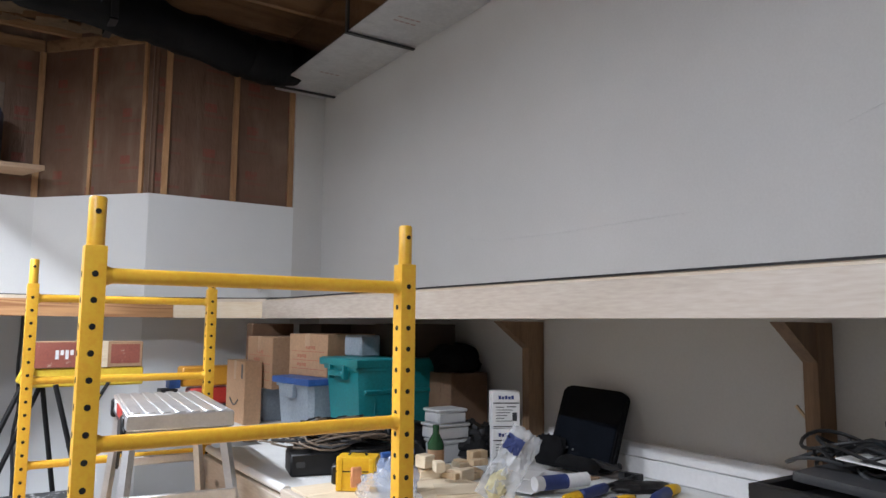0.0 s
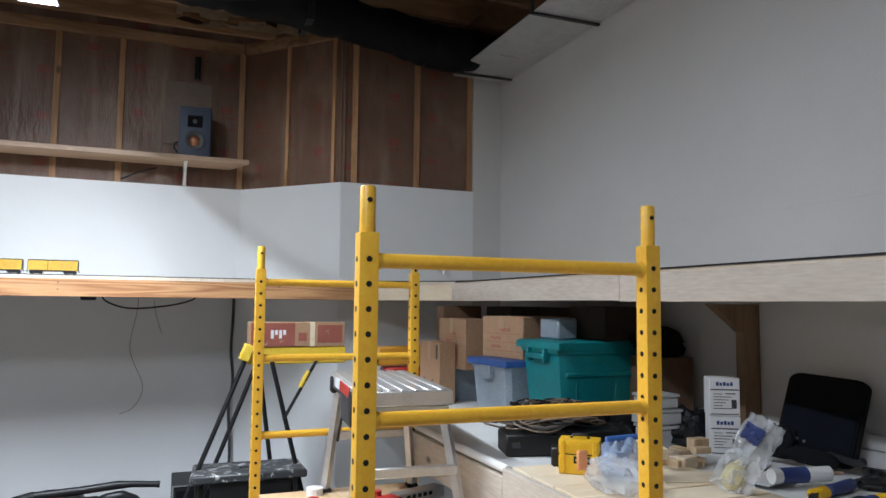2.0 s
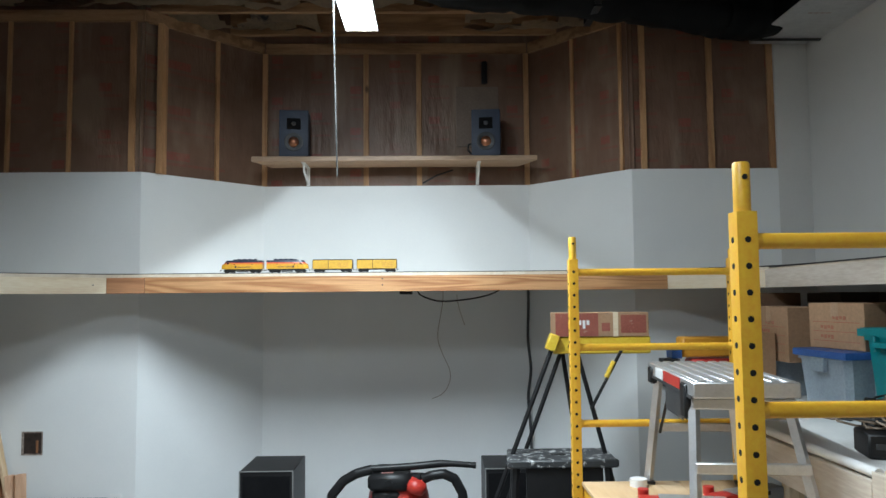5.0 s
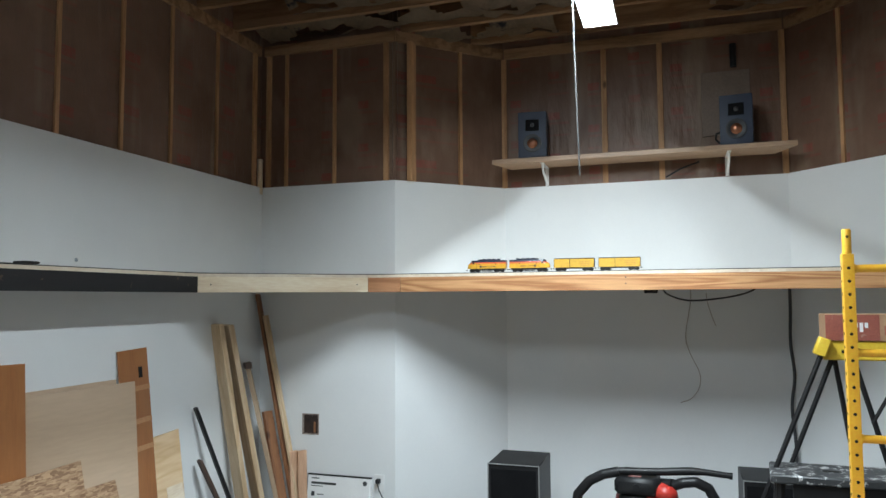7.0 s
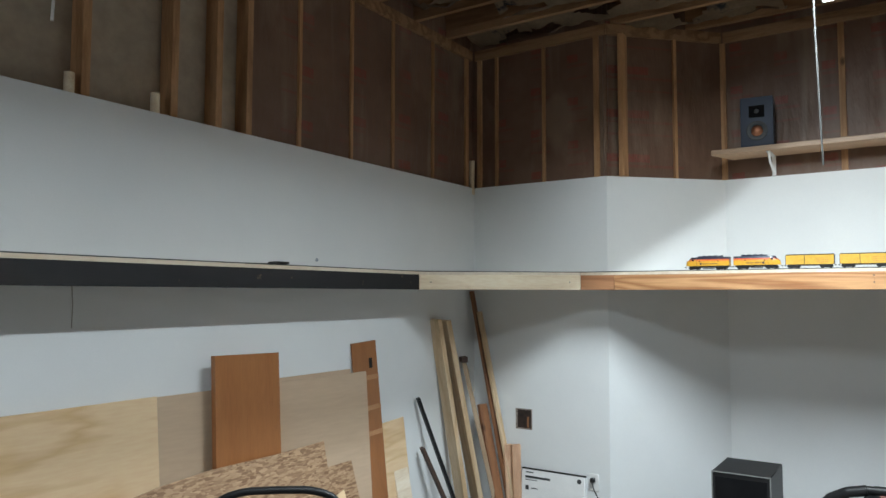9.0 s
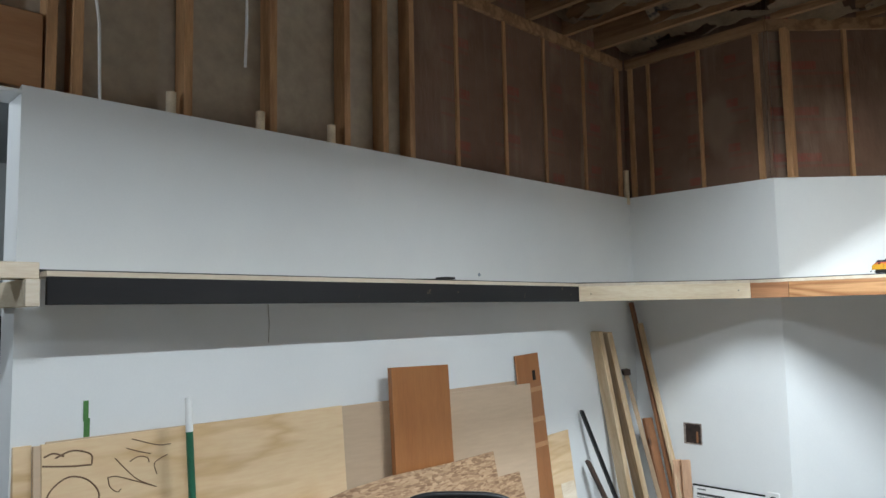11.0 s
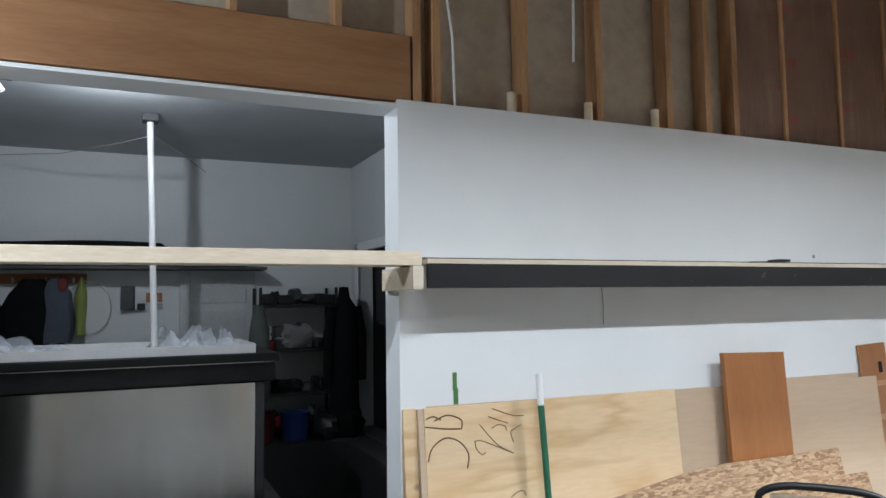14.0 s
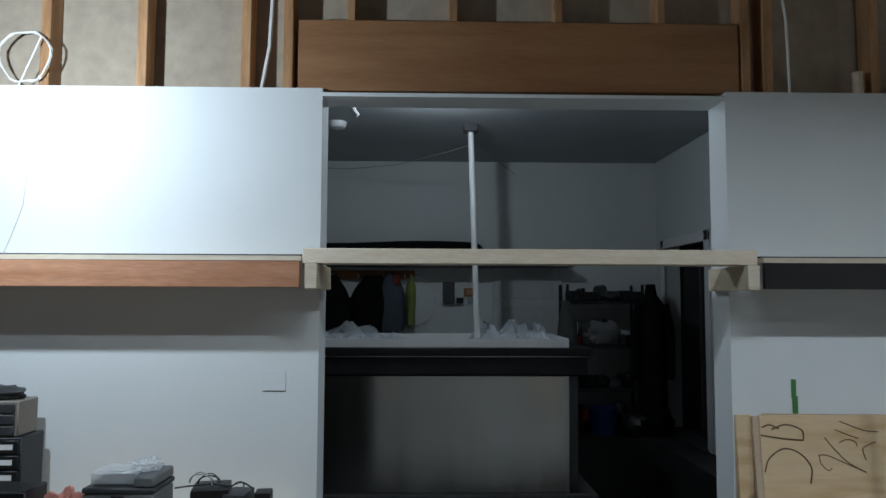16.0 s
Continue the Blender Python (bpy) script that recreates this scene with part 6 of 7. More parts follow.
part("board", box((-6.119, -1.6, 1.885), (-5.85, 0.75, 1.905), 0.002), DARK_GREY, hs)
blk = []
for i in range(24):
    u = i / 23
    blk.append((-5.95, -1.5 + 2.15 * u, 1.905 + (0.085 if u < 0.70 else 0.05) - 0.01 * math.sin(u * 9)))
thing("black_bag", tube(blk, [0.02 + (0.068 if i < 17 else 0.036) * min(1, 3 * min(i, 23 - i) / 6 + 0.25) for i in range(24)], 12), BLACK_CLOTH, "long soft black bag lying on the high shelf", "bag")
rack = holder("storage_rack", "black wire storage rack against the back wall", "rack", pose(0, 0, 0))
for z in (0.70, 0.95, 1.27, 1.60):
    part("shelf", box((-6.10, 0.68, z), (-5.78, 1.27, z + 0.025), 0.002), BLACK, rack)
for px in (-6.09, -5.79):
    for py in (0.69, 1.26):
        part("post", tube([(px, py, FAR_Z), (px, py, 1.75)], 0.012, 8), BLACK, rack)
rnd = random.Random(5)
TINTS = [BLACK, DARK_GREY, BLACK, BLACK_CLOTH, DARK_GREY, BLACK, BLACK, DARK_GREY]
for z in (0.725, 0.975, 1.295, 1.625):
    y = 0.71
    while y < 1.2:
        w = rnd.uniform(0.05, 0.15)
        h = rnd.uniform(0.06, 0.20 if 1.2 < z < 1.5 else 0.13)
        mat = RED if rnd.random() < 0.07 else rnd.choice(TINTS)
        kind = rnd.random()
        if kind < 0.35:
            thing("storage_box", box((0, 0, 0), (0.18, w, h), 0.006), mat, "small stored box on the wire rack", "box", pose(-5.99, y, z, 0, 0, rnd.uniform(-12, 12)), group="things on the rack")
        elif kind < 0.55:
            thing("storage_jar", lathe([(w / 2, 0), (w / 2, h * 0.75), (w / 4, h * 0.85), (w / 4, h)], 14), mat, "small stored jar on the wire rack", "jar", pose(-5.88, y + w / 2, z), group="things on the rack")
        else:
            thing("storage_pouch", pouch(0.2, w * 1.5, h, 60.0 + y * 9, 0.35, 16, 9), mat, "limp dark pouch stuffed on the wire rack", "pouch", pose(-5.90, y + w / 2, z + 0.001), group="things on the rack")
        y += w * 0.9
thing("storage_pouch", pouch(0.2, 0.30, 0.17, 77.0, 0.3, 18, 10), surface("pale_bag", (0.13, 0.13, 0.13), (0.20, 0.195, 0.195), 0.6), "pale crumpled bag on the wire rack", "pouch", pose(-5.86, 0.95, 1.296), group="things on the rack")
jk = holder("hanging_jacket", "black jacket hanging at the end of the rack", "coat", pose(-5.72, 1.30, 0))
part("body", moved(tube([(0, 0, 1.66), (0, 0.01, 1.58), (0.01, 0, 1.1), (0, 0, 0.80)], [0.05, 0.10, 0.105, 0.12], 12), pose(0, 0, 0)), BLACK_CLOTH, jk)
part("collar", tube([(0, 0, 1.655), (0, 0.0, 1.75)], [0.05, 0.035], 12), BLACK_CLOTH, jk)
for s in (-1, 1):
    part("sleeve", tube([(0.02, s * 0.085, 1.60), (0.03, s * 0.125, 1.40), (0.03, s * 0.13, 1.05)], [0.045, 0.042, 0.035], 10), BLACK_CLOTH, jk)
thing("green_jacket", moved(tube([(0, 0, 1.62), (0, 0.01, 1.45), (0.01, 0, 1.2), (0, 0, 0.95)], [0.03, 0.07, 0.085, 0.09], 12), pose(-5.70, 0.66, 0)), surface("grey_green_cloth", (0.06, 0.07, 0.065), (0.09, 0.10, 0.095), 0.9), "grey-green jacket hanging at the end of the rack", "coat")
thing("bucket", lathe([(0.085, 0), (0.105, 0.19), (0.11, 0.20), (0.10, 0.20), (0.08, 0.02)], 20), surface("deep_blue_plastic", (0.012, 0.03, 0.13), (0.02, 0.045, 0.17), 0.5), "blue bucket on the dark floor", "bucket", pose(-5.70, 0.925, FAR_Z + 0.001))
thing("bucket", lathe([(0.075, 0), (0.09, 0.19), (0.095, 0.20), (0.085, 0.20), (0.07, 0.02)], 20), surface("dark_red_plastic", (0.07, 0.006, 0.006), (0.10, 0.01, 0.01), 0.5), "red bucket on the dark floor", "bucket", pose(-5.70, 0.69, FAR_Z + 0.001))
for k, (x, y) in enumerate(((-5.68, 1.16), (-5.66, 1.31), (-5.82, 1.32))):
    thing("storage_pouch", pouch(0.24, 0.22, 0.17 + 0.03 * k, 30.0 + k, 0.3, 16, 9), [BLACK, BLACK_CLOTH, DARK_GREY][k], "limp dark bag on the floor by the rack", "pouch", pose(x, y, FAR_Z + 0.001), group="bags on the floor")

# ---- right side: brackets, long workbench and what lies on it ----
BRACKET_WOOD = wood("bracket_pine", (0.24, 0.145, 0.082), (0.18, 0.105, 0.058), "z", 1.0, 0.65)
for y in (2.503, 1.272, 0.041, -1.19):
    br = holder("shelf_bracket", "wooden post with a corbel carrying the shelf", "bracket", pose(0, y, 0), group="shelf brackets")
    part("post", box((2.140, 0.0, 1.121), (2.225, 0.045, 1.667), 0.002), BRACKET_WOOD, br)
    gus = bmesh.new()
    pts = [(1.985, 1.668), (2.138, 1.668), (2.138, 1.556)]
    f = [gus.verts.new((x, 0.001, z)) for x, z in pts]
    b = [gus.verts.new((x, 0.044, z)) for x, z in pts]
    gus.faces.new(f)
    gus.faces.new(b[::-1])
    for i in range(len(pts)):
        gus.faces.new((f[i], b[i], b[(i + 1) % len(pts)], f[(i + 1) % len(pts)]))
    bmesh.ops.recalc_face_normals(gus, faces=gus.faces[:])
    part("corbel", gus, BRACKET_WOOD, br)
BT = 1.116
bench = holder("workbench", "long wooden workbench along the wall with cluttered top", "workbench", pose(0, 0, 0))
BENCH_WHITE = surface("white_laminate", (0.66, 0.66, 0.65), (0.73, 0.73, 0.72), 0.45, scale=5, spots=((0.45, 0.43, 0.40), 18, 0.70))
part("top", prism([(1.058, -1.2), (1.058, 3.33), (1.33, 3.33), (1.33, 4.15), (1.09, 4.15), (1.09, 4.61), (2.22, 4.61), (2.22, -1.2)], BT - 0.02, BT, 0.002), BENCH_WHITE, bench, "worn white laminate top")
for i in range(10):
    part("plank", box((1.062, 2.42 - 0.135 * (i + 1), BT), (1.62, 2.42 - 0.135 * i - 0.006, BT + 0.012), 0.002), PINE_X, bench, "bare pine slat" if i == 0 else "")
part("apron", box((1.034, -1.2, BT - 0.165), (1.057, 2.43, BT + 0.008), 0.002), PLY_Y, bench, "raw timber front rail")
part("apron", box((1.034, 2.435, BT - 0.165), (1.057, 3.33, BT - 0.022), 0.002), PLY_Y, bench, "raw timber front rail")
part("end_rail", box((1.060, 3.332, BT - 0.165), (1.328, 3.35, BT - 0.022), 0.002), PLY_GREY, bench)
part("edge_cushion", tube([(1.052, 2.42, BT + 0.002), (1.050, 2.7, BT), (1.050, 3.0, BT), (1.056, 3.33, BT)], 0.016, 10), WHITE, bench, "white foam edge")
for lx, ly in ((1.11, -1.1), (2.1, -1.1), (1.11, 1.3), (2.1, 1.3), (1.85, 3.24), (2.15, 3.24), (1.85, 4.53), (2.15, 4.53)):
    part("leg", box((lx - 0.045, ly - 0.045, 0), (lx + 0.045, ly + 0.045, BT - 0.021), 0.003), LUMBER, bench)


def bin_body(w, d, h, taper=0.90):
    """An open-topped tapered tub with a rolled rim."""
    bm = bmesh.new()
    levels = [(taper, 0), (1.0, h * 0.90), (1.05, h * 0.90), (1.05, h), (0.985, h), (taper * 0.97, 0.012)]
    rings = []
    for s, z in levels:
        rings.append([bm.verts.new((sx * w / 2 * s, sy * d / 2 * s, z)) for sx, sy in ((-1, -0.86), (-0.86, -1), (0.86, -1), (1, -0.86), (1, 0.86), (0.86, 1), (-0.86, 1), (-1, 0.86))])
    for q, r in zip(rings, rings[1:]):
        for k in range(8):
            bm.faces.new((q[k], q[(k + 1) % 8], r[(k + 1) % 8], r[k]))
    bm.faces.new(rings[0][::-1])
    bm.faces.new(rings[-1])
    bmesh.ops.recalc_face_normals(bm, faces=bm.faces[:])
    return bm


teal = holder("storage_bin", "large teal plastic storage bin with a flat lid", "bin", pose(1.865, 3.185, BT, 0, 0, 2))
part("tub", bin_body(0.53, 0.345, 0.365, 0.90), TEAL, teal)
part("lid", box((-0.285, -0.182, 0.367), (0.285, 0.182, 0.381), 0.006), TEAL, teal)
part("lid_rim", joined(box((-0.289, -0.186, 0.345), (-0.2855, 0.186, 0.376)), box((-0.285, -0.186, 0.345), (0.289, -0.1825, 0.376))), TEAL, teal)
part("handle", box((-0.304, -0.07, 0.300), (-0.272, 0.07, 0.326), 0.006), TEAL, teal)
for sy in (-0.068, 0.068):
    part("handle_strap", box((-0.300, sy - 0.008, 0.285), (-0.270, sy + 0.008, 0.350), 0.003), TEAL, teal)
part("ridge", box((-0.24, -0.176, 0.225), (0.24, -0.160, 0.245), 0.004), TEAL, teal)
for sx in (-0.19, 0.02, 0.19):
    part("panel_rib", box((sx, -0.166, 0.03), (sx + 0.02, -0.152, 0.225), 0.004), TEAL, teal)
greyb = holder("storage_bin", "grey-blue plastic bin closed with a blue lid", "bin", pose(1.695, 3.575, BT, 0, 0, 7))
part("tub", bin_body(0.36, 0.335, 0.250), GREY_BIN, greyb)
part("lid", box((-0.200, -0.183, 0.238), (0.200, 0.183, 0.272), 0.012, 2), BLUE_LID, greyb, "blue lid")
part("latch", box((-0.206, -0.045, 0.175), (-0.182, 0.045, 0.240), 0.004), GREY_BIN, greyb)
part("side_panel", box((-0.05, -0.172, 0.03), (0.13, -0.158, 0.165), 0.004), GREY_BIN, greyb)
low_bin = holder("storage_bin", "grey plastic bin under a cardboard carton", "bin", pose(1.660, 4.190, BT, 0, 0, 0))
part("tub", bin_body(0.30, 0.34, 0.185), GREY_BIN, low_bin)
PRINT = surface("brown_red_print", (0.36, 0.13, 0.08), (0.42, 0.17, 0.10), 0.8)


TAPE = surface("packing_tape", (0.40, 0.255, 0.15), (0.46, 0.30, 0.185), 0.35)


def carton(w, d, h, m, label, marks=3, seed=0, tint=CARD):
    """A closed carton; its printed side is the one facing -x."""
    ob = holder("cardboard_box", label, "box", m, group="boxes on the bench")
    part("carton", box((0, 0, 0), (w, d, h), 0.003), tint, ob)
    part("flap_seam", box((0.004, d / 2 - 0.0015, h - 0.0005), (w - 0.004, d / 2 + 0.0015, h + 0.0012)), DARK_GREY, ob)
    r = random.Random(seed)
    for i in range(marks):
        v = h * (0.16 + 0.62 * i / max(1, marks))
        part("print_line", box((-0.0010, d * 0.08, v), (0.0004, d * 0.92, v + 0.0035)), PRINT, ob)
        u = d * r.uniform(0.30, 0.55)
        part("print", joined(*[box((-0.0012, u + 0.022 * k, v + 0.012 + 0.004 * (k % 2)), (0.0004, u + 0.016 + 0.022 * k, v + 0.030)) for k in range(4)]), PRINT, ob)
    part("tape", box((-0.0012, d * 0.44, h * 0.70), (w * 0.5, d * 0.58, h + 0.0015), 0.0004), TAPE, ob, "strip of tape")
    return ob


carton(0.25, 0.345, 0.275, pose(1.515, 3.845, BT + 0.187, 0, 0, 3), "brown cardboard box stacked on a grey bin", 4, 1)
carton(0.30, 0.345, 0.210, pose(1.630, 3.405, BT + 0.273, 0, 0, 10), "brown cardboard box standing on the blue lid", 3, 2)
bx = carton(0.095, 0.31, 0.33, pose(1.400, 3.935, BT, 0, 0, 0), "tall brown carton with a printed curve", 0, 3)
part("print_curve", tube([(-0.001, 0.235 - 0.14 * i / 8, 0.125 - 0.032 * math.sin(math.pi * i / 8)) for i in range(9)], 0.0045, 6), DARK_GREY, bx, "dark printed curve")
part("print", box((-0.0012, 0.03, 0.24), (0.0004, 0.055, 0.315)), DARK_GREY, bx)
thing("storage_box", box((0, 0, 0), (0.11, 0.155, 0.10), 0.008), GREY_BIN, "grey plastic box standing on the teal bin", "box", pose(1.700, 3.19, BT + 0.382, 0, 0, 4))
# books and tool cases at the far end
thing("tool_case", box((0, 0, 0), (0.33, 0.12, 0.115), 0.01), surface("orange_case", (0.62, 0.27, 0.02), (0.68, 0.32, 0.03), 0.45), "orange tool case at the end of the bench", "case", pose(1.210, 4.470, BT + 0.165))
thing("red_case", box((0, 0, 0), (0.26, 0.13, 0.095), 0.01), RED, "red case under an orange one", "case", pose(1.260, 4.460, BT + 0.06))
thing("dark_case", box((0, 0, 0), (0.36, 0.14, 0.058), 0.008), DARK_GREY, "flat dark case under a stack", "case", pose(1.190, 4.450, BT))
thing("blue_carton", box((0, 0, 0), (0.06, 0.10, 0.075), 0.004), BLUE_LID, "small blue carton beside an orange case", "carton", pose(1.140, 4.450, BT + 0.16))
thing("blue_carton", box((0, 0, 0), (0.09, 0.12, 0.157), 0.004), DARK_GREY, "dark carton under a small blue one", "carton", pose(1.095, 4.440, BT))

# black equipment cases with a tangle of cables
for k, (x, y, w, d, h, turn) in enumerate(((1.16, 2.50, 0.25, 0.15, 0.078, -14), (1.30, 2.66, 0.16, 0.15, 0.090, -8), (1.43, 2.44, 0.20, 0.16, 0.08, 10), (1.66, 2.70, 0.20, 0.22, 0.12, 5), (1.42, 2.72, 0.18, 0.14, 0.10, 30))):
    cs = holder("equipment_case", "black equipment case on the bench under loose cables", "case", pose(x - 0.025, y + 0.10, BT + 0.001, 0, 0, turn), group="black cases on the bench")
    part("shell", box((0, 0, 0), (w, d, h), 0.006), BLACK, cs)
    part("latch", box((0.02, -0.004, h * 0.4), (0.05, 0.0, h * 0.65), 0.001), DARK_GREY, cs)
    part("latch", box((w - 0.05, -0.004, h * 0.4), (w - 0.02, 0.0, h * 0.65), 0.001), DARK_GREY, cs)
rnd = random.Random(11)
TAN_CABLE = surface("tan_cable", (0.17, 0.125, 0.09), (0.25, 0.19, 0.14), 0.6)
for k in range(46):
    q = k / 45
    cx, cy, r = 1.37 + rnd.uniform(-0.07, 0.09) * (1.2 - q), 2.73 + rnd.uniform(-0.09, 0.09) * (1.2 - q), rnd.uniform(0.06, 0.15) * (1.1 - 0.5 * q)
    pts = []
    turn, wob = rnd.uniform(0, 6), rnd.uniform(2, 5)
    for i in range(26):
        a = i / 25 * math.tau * 1.15 + turn
        rr = r * (1 + 0.22 * math.sin(wob * a + k))
        pts.append((cx + rr * 1.35 * math.cos(a), cy + rr * 0.8 * math.sin(a), BT + 0.100 + 0.062 * q + 0.014 * math.sin(3 * a + k)))
    thing("cable_loop", tube(pts, 0.0040, 5), [TAN_CABLE, BLACK, DARK_GREY, TAN_CABLE][k % 4], "loose cable loop lying over the black cases", "cable", group="cable tangle")
for k, (x, y, w, h) in enumerate(((1.58, 2.56, 0.16, 0.09), (1.70, 2.64, 0.17, 0.11), (1.50, 2.74, 0.18, 0.12), (1.62, 2.84, 0.2, 0.10), (1.78, 2.56, 0.14, 0.10), (1.45, 2.36, 0.12, 0.06), (1.55, 2.42, 0.10, 0.05))):
    thing("black_pouch", pouch(w, w * 0.8, h, 80.0 + k, 0.3, 18, 10), [BLACK, BLACK_CLOTH, DARK_GREY][k % 3], "dark pouch among the clutter on the bench", "pouch", pose(x + 0.04, y + 0.09, BT + 0.001, 0, 0, 37 * k), group="dark pouches")
thing("grey_plate", prism([(0, 0), (0.13, -0.03), (0.16, 0.06), (0.04, 0.09)], 0, 0.004), DARK_GREY, "thin grey plate lying on the bench", "plate", pose(1.260, 2.330, BT + 0.013))

drill_case = holder("yellow_tool_case", "small yellow plastic tool case with black latch", "case", pose(1.158, 2.285, BT + 0.0125, 0, 0, -38))
part("shell", joined(box((0, 0, 0), (0.128, 0.085, 0.060), 0.008, 2), box((0, 0, 0.062), (0.128, 0.085, 0.106), 0.008, 2)), TOOL_YELLOW, drill_case)
part("lid_line", box((0.003, 0.003, 0.0595), (0.125, 0.082, 0.0625)), BLACK, drill_case)
for u in (0.006, 0.106):
    part("corner_rib", box((u, -0.003, 0.004), (u + 0.016, 0.003, 0.102), 0.002), TOOL_YELLOW, drill_case)
part("label", box((0.048, -0.0015, 0.034), (0.100, 0.0005, 0.056), 0.0006), BLACK, drill_case, "black label plate")
part("label_bar", box((0.054, -0.0022, 0.041), (0.094, -0.0012, 0.049)), TOOL_YELLOW, drill_case)
part("handle", tube([(0.035, 0.04, 0.104), (0.042, 0.04, 0.117), (0.086, 0.04, 0.117), (0.093, 0.04, 0.104)], 0.005, 6), BLACK, drill_case)
part("foot", box((0.03, 0.004, -0.0015), (0.10, 0.03, 0.004), 0.001), BLACK, drill_case)
thing("black_box", box((0, 0, 0), (0.055, 0.06, 0.062), 0.006), BLACK, "small black box behind the yellow tool case", "box", pose(1.185, 2.375, BT + 0.013, 0, 0, -30))

# clear bags, tubs, bottle
thing("plastic_bag", pouch(0.16, 0.21, 0.085, 21.0, 0.20, 30, 16), FILM, "crumpled clear plastic bag on the bench", "bag", pose(1.215, 2.055, BT + 0.013))
thing("blue_bag", pouch(0.13, 0.12, 0.115, 33.0, 0.2, 40, 22), clear("blue_film", (0.45, 0.56, 0.78), 0.2, 0.45), "crumpled bluish plastic bag behind the yellow case", "bag", pose(1.310, 2.165, BT + 0.013))
thing("blue_roll", tube([(-0.055, 0, 0.0), (0.055, -0.01, 0.004)], 0.009, 10), BLUE_LID, "blue rolled edge of a plastic bag", "roll", pose(1.310, 2.165, BT + 0.133))
bottle = holder("glass_bottle", "dark green bottle with pale label", "bottle", pose(1.590, 2.370, BT + 0.013))
part("body", lathe([(0.028, 0), (0.030, 0.01), (0.030, 0.10), (0.012, 0.135), (0.012, 0.165)], 18), surface("green_glass", (0.02, 0.07, 0.03), (0.03, 0.09, 0.04), 0.12), bottle)
part("label", lathe([(0.0306, 0.03), (0.0306, 0.08)], 18), CARD, bottle)
thing("orange_tag", box((0, 0, 0), (0.035, 0.012, 0.06), 0.004), surface("orange_tag_paint", (0.75, 0.30, 0.12), (0.8, 0.36, 0.16), 0.5), "small orange tag on a plastic bag", "tag", pose(1.155, 2.165, BT + 0.045))
for k, (x, y, z, w, d, h) in enumerate(((1.68, 2.44, 0.0, 0.15, 0.12, 0.085), (1.67, 2.45, 0.087, 0.15, 0.12, 0.06), (1.675, 2.45, 0.149, 0.13, 0.11, 0.055))):
    tb = holder("clear_tub", "clear plastic tub of small parts, stacked", "tub", pose(x + 0.04, y + 0.09, BT + z), group="stack of clear tubs")
    part("tub", box((0, 0, 0), (w, d, h - 0.012), 0.006), clear("tub_plastic", (0.80, 0.83, 0.86), 0.2, 0.55), tb)
    part("lid", box((-0.004, -0.004, h - 0.0115), (w + 0.004, d + 0.004, h), 0.003), surface("cloudy_lid", (0.40, 0.41, 0.42), (0.50, 0.51, 0.52), 0.35), tb, "cloudy lid")
    part("contents", box((0.01, 0.01, 0.003), (w - 0.01, d - 0.01, h * 0.6), 0.01), [DARK_GREY, CARD, BLACK][k], tb)
# both card browns are darkened to carry the shade under the shelf
SHADE_CARD = surface("shade_card", (0.115, 0.064, 0.036), (0.165, 0.094, 0.053), 0.85, scale=6, fine=60)


DEEP_SHADE_CARD = surface("deep_shade_card", (0.026, 0.017, 0.012), (0.042, 0.027, 0.019), 0.85, scale=6, fine=60)


def shaded_carton(at, size, label, mat=DEEP_SHADE_CARD):
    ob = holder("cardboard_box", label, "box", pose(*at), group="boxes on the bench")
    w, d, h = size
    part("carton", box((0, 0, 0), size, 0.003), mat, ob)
    part("flap_seam", box((0.004, d / 2 - 0.0015, h - 0.0005), (w - 0.004, d / 2 + 0.0015, h + 0.0012)), DARK_GREY, ob)
    part("tape", box((-0.0012, d * 0.42, h * 0.62), (w * 0.5, d * 0.58, h + 0.0015), 0.0004), mat, ob, "strip of tape")
    return ob


shaded_carton((1.975, 2.842, BT), (0.205, 0.20, 0.318), "brown carton deep under the shelf, shade put into its colour", SHADE_CARD)
shaded_carton((1.845, 3.025, BT + 0.383), (0.28, 0.30, 0.155), "brown carton standing on the teal bin, shade put into its colour")
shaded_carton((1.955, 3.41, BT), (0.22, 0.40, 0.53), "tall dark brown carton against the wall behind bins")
shaded_carton((1.800, 3.87, BT + 0.187), (0.30, 0.32, 0.345), "brown carton behind other cartons under the shelf, shade put into its colour")
dc = shaded_carton((1.525, 4.205, BT + 0.187), (0.25, 0.105, 0.345), "brown carton squeezed in beside a paler one", SHADE_CARD)
part("print", box((-0.0012, 0.055, 0.11), (0.0004, 0.070, 0.16)), DARK_GREY, dc)
thing("black_hood", pouch(0.235, 0.22, 0.125, 64.0, 0.22, 26, 14), BLACK_CLOTH, "black cloth bundle on a dark carton", "bundle", pose(2.070, 2.945, BT + 0.3195))
for k in range(9):
    x, y = 1.84 + 0.035 * (k % 4), 2.46 + 0.07 * (k // 4) + 0.02 * (k % 2)
    thing("black_pouch", pouch(0.14, 0.11, 0.090, 40.0 + k, 0.40, 20, 12), [BLACK, DARK_GREY, BLACK][k % 3], "crumpled dark pouch among the clutter", "pouch", pose(x + 0.04, y + 0.09, BT + 0.004 + 0.02 * (k % 3)), group="dark pouches")
